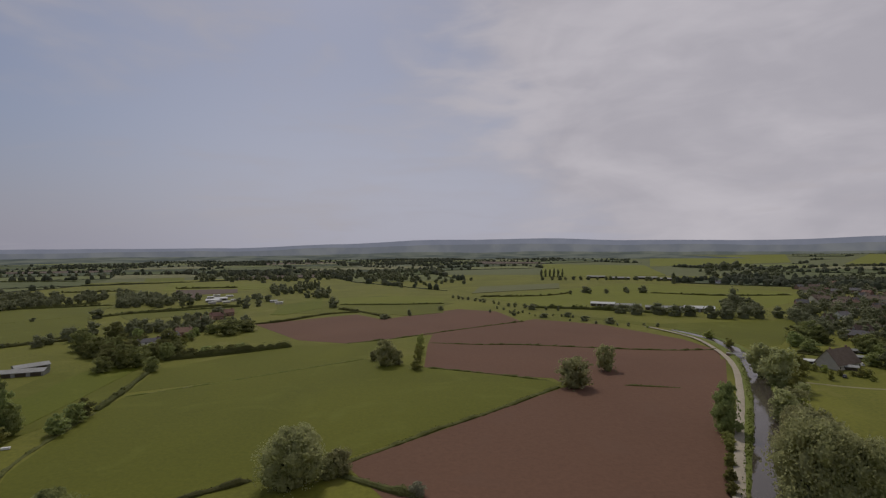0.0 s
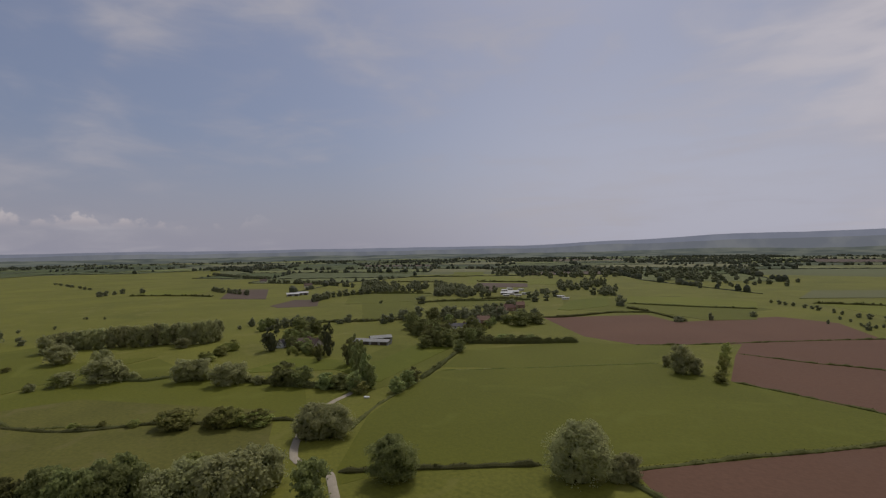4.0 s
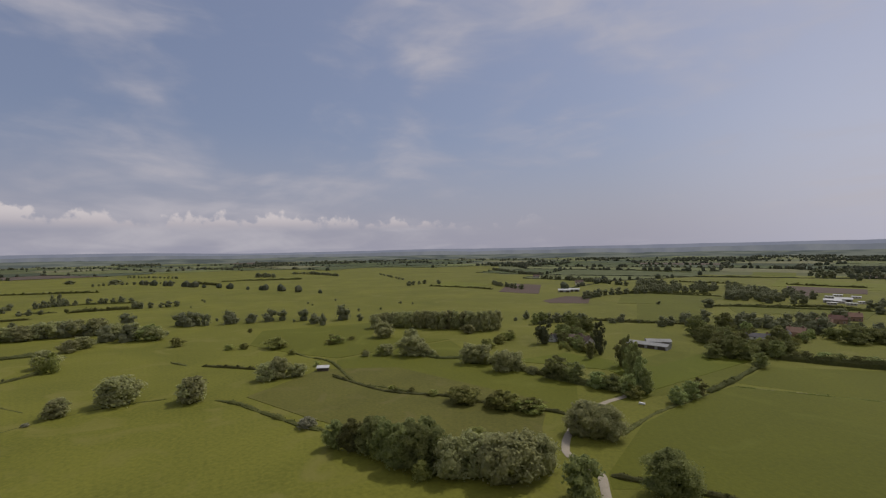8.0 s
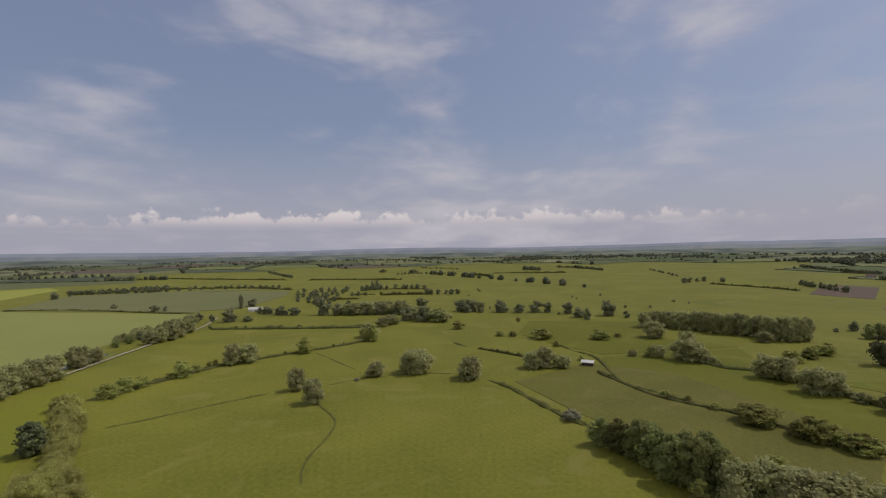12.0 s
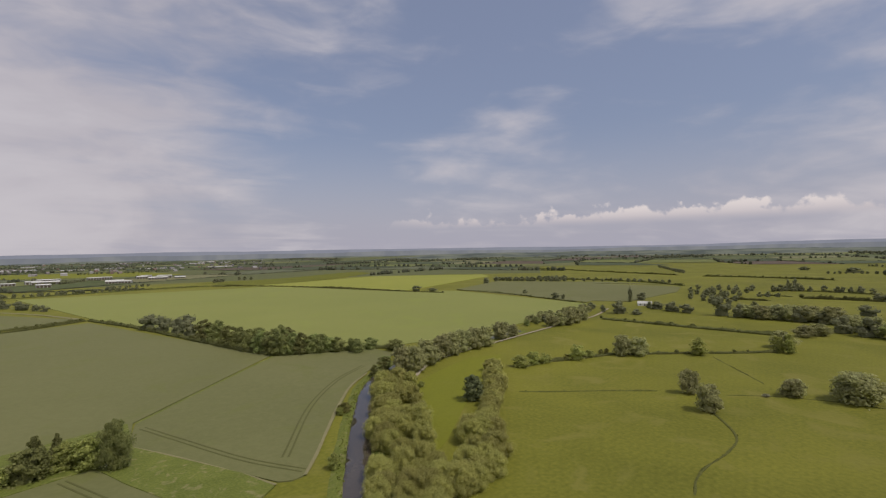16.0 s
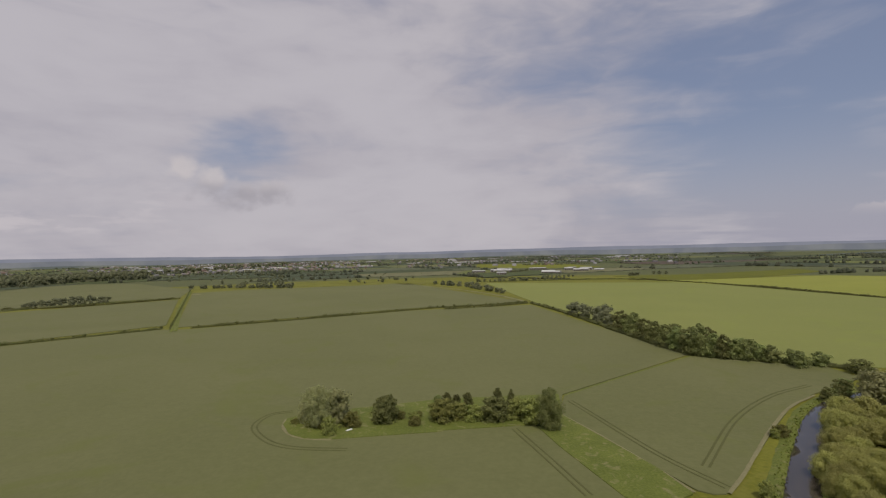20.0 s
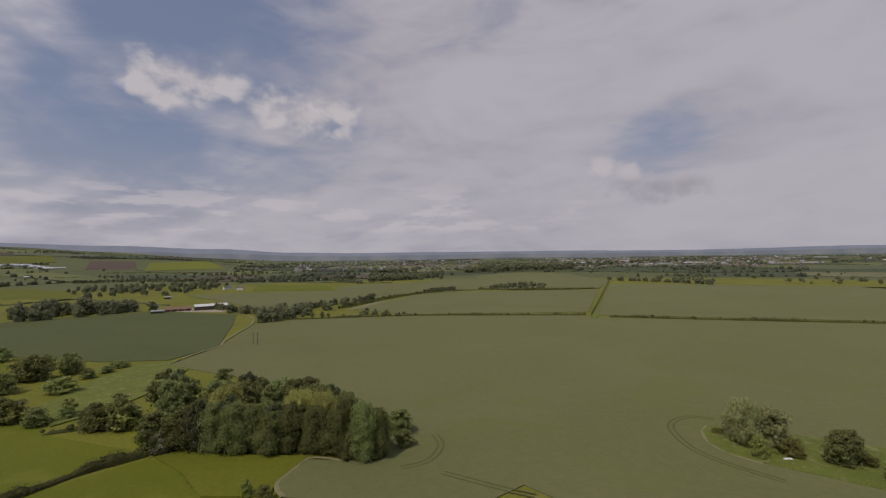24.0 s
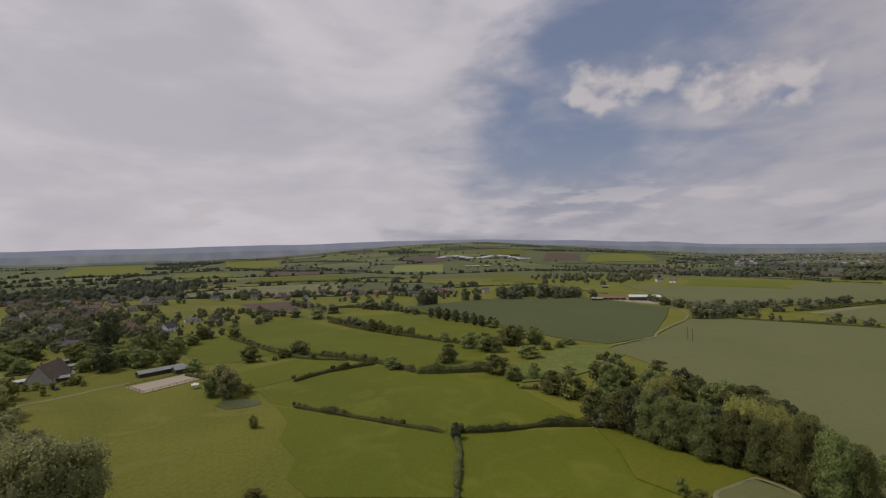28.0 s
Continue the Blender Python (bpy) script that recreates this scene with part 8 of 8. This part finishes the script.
tufts("slope_weeds", "tall weeds on a rough slope", 3600, 0.8, 0.40, sedge, [(180.2, -27.7), (170.2, -35.0), (149.4, -57.9), (140.1, -44.6), (145.3, -26.0), (163.2, -24.0)])
tufts("bank_weeds", "rough weeds on a grassy bank", 2600, 0.9, 0.42, rough, [(336.4, -24.0), (340.0, -50.6), (266.4, -23.5), (253.5, -12.3), (242.2, 9.3), (274.9, 13.1), (318.3, -5.4)])


def reeds():
    """Reed and sedge fringe along both canal edges."""
    cen = []
    for side in (-1, 1):
        line = curve(CANAL, 1.0)
        for i, c in enumerate(line[:-1]):
            if math.hypot(c.x, c.y) > 330:
                continue
            t = (line[i + 1] - c).normalized()
            s = Vector((t.y, -t.x))
            for _ in range(7):
                q = c + s * side * random.uniform(3.9, 6.4)
                if random.random() < 0.55 + 0.5 * noise.noise((q.x * 0.1, q.y * 0.1, 1)):
                    cen.append((q.x, q.y, random.uniform(0.4, 1.0)))
    cen = np.array(cen)
    vs, fs = clumps(cen, np.tile((0.0, 0.0, 0.6), (len(cen), 1)), 0.40, 0.8)
    tagged(new("canal_reeds", mesh("canal_reeds", vs.tolist(), fs.tolist(), rough)), "reeds and rank weeds fringing the canal", "reeds", kind="stuff")


reeds()


def arena():
    """A sand riding school with a white rail."""
    a = [Vector(p) for p in ((206.7, 205.9), (198.4, 187.4), (230.4, 176.8), (239.6, 192.4))]
    bm = bmesh.new()
    lo = [bm.verts.new((p.x, p.y, -0.2)) for p in a]
    hi = [bm.verts.new((p.x, p.y, 0.28)) for p in a]
    bm.faces.new(hi)
    for i in range(4):
        bm.faces.new((lo[i], lo[(i + 1) % 4], hi[(i + 1) % 4], hi[i]))
    bmesh.ops.recalc_face_normals(bm, faces=bm.faces)
    root = tagged(new("riding_arena"), "pale sand riding arena with timber rails", "riding arena")
    part("sand_floor", bm, sand, root)
    for i in range(4):
        p, q = a[i], a[(i + 1) % 4]
        d = q - p
        n = max(2, int(d.length / 4))
        for k in range(n):
            c = p + d * (k / n)
            part("post", box(c.x - 0.06, c.x + 0.06, c.y - 0.06, c.y + 0.06, 0.0, 1.5), timber, root)
        for z in (0.9, 1.4):
            bm = box(0, d.length, -0.03, 0.03, z - 0.06, z + 0.06)
            bm.transform(pose(p.x, p.y, 0, 0, 0, math.degrees(math.atan2(d.y, d.x))))
            part("rail", bm, timber, root)


arena()


def car(label, paint, x, y, turn):
    """A small hatchback."""
    root = tagged(new("car"), label, "car")
    root.matrix_world = pose(x, y, 0.05, 0, 0, turn)
    bm = box(-2.05, 2.05, -0.85, 0.85, 0.3, 0.85, 0.12)
    part("body", bm, paint, root)
    bm = box(-1.5, 0.95, -0.75, 0.75, 0.85, 1.42)
    for v in bm.verts:
        if v.co.z > 1.3:
            v.co.x *= 0.72
            v.co.y *= 0.86
    part("cabin", bm, pane_glass, root)
    part("roof", box(-1.0, 0.6, -0.62, 0.62, 1.42, 1.46, 0.015), paint, root)
    for sx in (-1.3, 1.3):
        for sy in (-0.8, 0.8):
            bm = bmesh.new()
            bmesh.ops.create_cone(bm, cap_ends=True, segments=14, radius1=0.31, radius2=0.31, depth=0.2, matrix=Matrix.Translation((sx, sy, 0.31)) @ Matrix.Rotation(radians(90), 4, "X"))
            part("wheel", bm, timber, root)


for kx, ky, kt, kp, kl in ((202.7, 262.7, 20, white_paint, "white parked car on a house drive"), (227.8, 262.2, 70, white_paint, "white parked car beside garden sheds"), (198.6, 238.2, 50, slate, "dark parked car beside a lawn"), (254.7, 293.1, 100, white_paint, "white van parked between houses")):
    car(kl, kp, kx, ky, kt)


def trough(x, y, turn):
    root = tagged(new("water_trough"), "small pale water trough standing in grass", "trough")
    root.matrix_world = pose(x, y, 0.02, 0, 0, turn)
    part("tub", box(-1.2, 1.2, -0.45, 0.45, 0.12, 0.75, 0.05), white_paint, root)
    for sx in (-0.8, 0.8):
        part("foot", box(sx - 0.12, sx + 0.12, -0.4, 0.4, 0, 0.14), dull_roof, root)


for kx, ky, kt in ((-143.8, 157.7, 20), (54.2, -171.1, 50)):
    trough(kx, ky, kt)


def tent(x, y):
    root = tagged(new("canopy_tent"), "small white canopy tent on a pasture", "tent")
    root.matrix_world = pose(x, y, 0, 0, 0, 30)
    bm = bmesh.new()
    base = [bm.verts.new(p) for p in ((-1.7, -1.7, 2.0), (1.7, -1.7, 2.0), (1.7, 1.7, 2.0), (-1.7, 1.7, 2.0))]
    tip = bm.verts.new((0, 0, 3.0))
    for i in range(4):
        bm.faces.new((base[i], base[(i + 1) % 4], tip))
    part("canopy", bm, white_paint, root)
    for sx in (-1.6, 1.6):
        for sy in (-1.6, 1.6):
            part("leg", box(sx - 0.05, sx + 0.05, sy - 0.05, sy + 0.05, 0, 2.05), dull_roof, root)


tent(210.1, 168.5)


def pole(x, y, turn):
    root = tagged(new("utility_pole"), "wooden utility pole with a crossarm in a crop", "pole")
    root.matrix_world = pose(x, y, 0, 0, 0, turn)
    bm = bmesh.new()
    bmesh.ops.create_cone(bm, cap_ends=True, segments=8, radius1=0.18, radius2=0.12, depth=9.5, matrix=Matrix.Translation((0, 0, 4.5)))
    part("post", bm, bark, root)
    part("crossarm", box(-1.0, 1.0, -0.06, 0.06, 8.6, 8.75), bark, root)
    for sx in (-0.85, 0, 0.85):
        part("insulator", box(sx - 0.06, sx + 0.06, -0.06, 0.06, 8.75, 8.95, 0.02), white_paint, root)


for kx, ky in ((366.6, -104.8), (373.3, -103.5)):
    pole(kx, ky, 30)


def footbridge():
    """A flat timber bridge over the canal."""
    root = tagged(new("footbridge"), "low timber footbridge with handrails over the canal", "bridge")
    root.matrix_world = pose(178, 287, 0, 0, 0, -28)
    part("deck", box(-8, 8, -1.2, 1.2, 1.3, 1.55, 0.03), dull_roof, root)
    for s in (-1, 1):
        part("abutment", box(s * 7 - 1.2, s * 7 + 1.2, -1.5, 1.5, -0.3, 1.3, 0.05), brick, root)
        part("handrail", box(-8, 8, s * 1.15 - 0.05, s * 1.15 + 0.05, 2.4, 2.52), timber, root)
        for i in range(7):
            part("post", box(i * 2.6 - 7.85, i * 2.6 - 7.73, s * 1.15 - 0.06, s * 1.15 + 0.06, 1.5, 2.42), timber, root)


footbridge()


def tunnels():
    """Long white crop tunnels on the far slope."""
    rnd = random.Random(3)
    for k in range(34):
        turn = 281.5 - k * 0.30
        r = 2700 + 140 * math.sin(k * 0.35)
        x, y = -math.sin(radians(turn)) * r, math.cos(radians(turn)) * r
        bm = bmesh.new()
        rings = []
        for u in (-60, 60):
            rings.append([bm.verts.new((u, math.cos(math.pi * j / 8) * 5.5, math.sin(math.pi * j / 8) * 4.5)) for j in range(9)])
        for j in range(8):
            bm.faces.new((rings[0][j], rings[1][j], rings[1][j + 1], rings[0][j + 1]))
        bm.faces.new(rings[0])
        bm.faces.new(rings[1][::-1])
        root = tagged(new("polytunnel"), "long white plastic crop tunnel on a slope", "polytunnel", "white tunnels on the hillside")
        root.matrix_world = pose(x, y, height(x, y) + 1.0, 0, 0, turn + 65)
        part("cover", bm, film_white, root)
        part("door", box(60.0, 60.2, -1.6, 1.6, 0, 2.6), dull_roof, root)
    for k in range(46):
        turn, r = rnd.uniform(163, 222), rnd.uniform(2500, 4100)
        if k < 14:
            turn, r = rnd.uniform(160, 182), rnd.uniform(1380, 1750)
        x, y = -math.sin(radians(turn)) * r, math.cos(radians(turn)) * r
        building("barn_white", "large white industrial shed on the plain", x, y, turn + rnd.uniform(-20, 20), rnd.uniform(40, 110) if k >= 14 else rnd.uniform(25, 60), rnd.uniform(20, 40) if k >= 14 else 14, rnd.uniform(4, 8), rnd.uniform(1, 2.5))


tunnels()

# ---- far country: fields, hedgerows and woods ----
def far_country():
    rnd = random.Random(8)
    cell_v, cell_f, tv, tf, hv, hf = [], [], [], [], [], []

    def clear(x, y):
        return math.hypot(x, y) > 760 and not any(inside(x, y, p) for p in FIELDS)

    def add_tree(x, y, h, w):
        z = height(x, y) - 0.3
        o = len(tv)
        turn, n = rnd.uniform(0, 6.28), 5
        for k, (u, s) in enumerate(((0, 0.7), (0.35, 1.0), (0.75, 0.85), (1.0, 0.35))):
            for j in range(n):
                a = turn + 6.283 * j / n
                q = w / 2 * s * rnd.uniform(0.75, 1.25)
                tv.append((x + math.cos(a) * q, y + math.sin(a) * q, z + h * u * rnd.uniform(0.9, 1.1)))
        for k in range(3):
            for j in range(n):
                tf.append((o + k * n + j, o + k * n + (j + 1) % n, o + (k + 1) * n + (j + 1) % n, o + (k + 1) * n + j))
        tf.append(tuple(o + 3 * n + j for j in range(n)))

    def add_hedge(a, b, w, h):
        L = (b - a).length
        n = max(2, int(L / 9))
        t = (b - a) / L
        s = Vector((t.y, -t.x))
        o = len(hv)
        for i in range(n + 1):
            c = a + t * (L * i / n)
            z = height(c.x, c.y)
            hh = h * rnd.uniform(0.35, 1.5)
            for q, u in ((-w, -0.4), (-w * 0.7, hh), (w * 0.7, hh), (w, -0.4)):
                p = c + s * q * rnd.uniform(0.7, 1.3)
                hv.append((p.x, p.y, z + u))
        for i in range(n):
            for j in range(3):
                hf.append((o + i * 4 + j, o + i * 4 + j + 1, o + (i + 1) * 4 + j + 1, o + (i + 1) * 4 + j))

    size = 290
    m = 17
    jit = {}
    ca, sa = math.cos(0.45), math.sin(0.45)

    def node(i, j):
        if (i, j) not in jit:
            u, v = (i + rnd.uniform(-0.3, 0.3)) * size, (j + rnd.uniform(-0.3, 0.3)) * size * 0.8
            jit[i, j] = Vector((u * ca - v * sa, u * sa + v * ca))
        return jit[i, j]

    for i in range(-m, m):
        for j in range(-m - 6, m + 6):
            q = [node(i, j), node(i + 1, j), node(i + 1, j + 1), node(i, j + 1)]
            c = sum(q, Vector((0, 0))) / 4
            r = c.length
            turn = math.degrees(math.atan2(-c.x, c.y)) % 360
            if r > (3300 if hazy(turn) else 4600) or r < 700:
                continue
            marsh = 58 < turn < 128 and r < 1900
            wooded = turn < 40 or turn > 300
            if all(clear(p.x, p.y) for p in q) and clear(c.x, c.y) and max(p.length for p in q) < 4700:
                if not marsh:
                    o = len(cell_v)
                    g = 4
                    for a in range(g + 1):
                        for b in range(g + 1):
                            p = (q[0] * (1 - a / g) + q[1] * a / g) * (1 - b / g) + (q[3] * (1 - a / g) + q[2] * a / g) * b / g
                            cell_v.append((p.x, p.y, height(p.x, p.y) + 0.5 + max(0, (r - 1400) / 900)))
                    for a in range(g):
                        for b in range(g):
                            k = o + a * (g + 1) + b
                            cell_f.append((k, k + g + 1, k + g + 2, k + 1))
                if r > 900 and rnd.random() < (0.17 if wooded else 0.045) and not marsh:
                    for _ in range(90):
                        a, b = rnd.random(), rnd.random()
                        p = (q[0] * (1 - a) + q[1] * a) * (1 - b) + (q[3] * (1 - a) + q[2] * a) * b
                        add_tree(p.x, p.y, rnd.uniform(8, 14), rnd.uniform(9, 15))
            for a, b in ((q[0], q[1]), (q[0], q[3])):
                pts_ok = [clear(*(a * (1 - k) + b * k)) for k in (0, 0.25, 0.5, 0.75, 1)]
                if not all(pts_ok) or max(a.length, b.length) > 4650:
                    continue
                if rnd.random() < (0.0 if marsh else 0.85):
                    add_hedge(a, b, rnd.uniform(0.8, 1.5), rnd.uniform(1.2, 2.6))
                lush_row = rnd.random()
                count = int((b - a).length / rnd.uniform(10, 34)) if lush_row < (0.03 if marsh else 0.55 if wooded else 0.40) else 0 if marsh else rnd.randint(0, 1)
                for _ in range(count):
                    k = rnd.random()
                    p = a * (1 - k) + b * k
                    s = rnd.uniform(0.55, 1.15)
                    add_tree(p.x + rnd.uniform(-2, 2), p.y + rnd.uniform(-2, 2), 11 * s, 12 * s * rnd.uniform(0.8, 1.2))
    tagged(new("far_field_patchwork", mesh("far_field_patchwork", cell_v, cell_f, far_grass_hazed)), "patchwork of far pastures and tilled fields", "fields", kind="stuff")
    tagged(new("far_hedgerow", mesh("far_hedgerow", hv, hf, far_leaf_hazed)), "far dark hedgerows between fields", "hedgerows", kind="stuff")
    tagged(new("far_woodland", mesh("far_woodland", tv, tf, far_leaf_hazed)), "far scattered trees and small woods", "woodland", kind="stuff")


far_country()


def far_town():
    """Roofs of a distant town, too small to tell apart."""
    rnd = random.Random(12)
    V, F = [], []
    for _ in range(900):
        turn, r = rnd.choice((rnd.uniform(160, 226), rnd.uniform(228, 250), rnd.uniform(196, 222))), rnd.uniform(2100, 4500)
        x, y = -math.sin(radians(turn)) * r, math.cos(radians(turn)) * r
        l, w, h, q = rnd.uniform(8, 22), rnd.uniform(7, 12), rnd.uniform(5, 8), rnd.uniform(2.5, 4)
        a = radians(rnd.uniform(0, 180))
        o, z = len(V), height(x, y)
        for u, v, k in ((-1, -1, 0), (1, -1, 0), (1, 1, 0), (-1, 1, 0), (-1, -1, h), (1, -1, h), (1, 1, h), (-1, 1, h), (-1, 0, h + q), (1, 0, h + q)):
            px, py = u * l / 2, v * w / 2
            V.append((x + px * math.cos(a) - py * math.sin(a), y + px * math.sin(a) + py * math.cos(a), z + k))
        F += [tuple(o + i for i in f) for f in ((0, 1, 5, 4), (2, 3, 7, 6), (1, 2, 6, 9, 5), (3, 0, 4, 8, 7), (4, 5, 9, 8), (6, 7, 8, 9))]
    tagged(new("far_town", mesh("far_town", V, F, town_wall)), "pale walls and roofs of a distant town", "town", kind="stuff")


far_town()
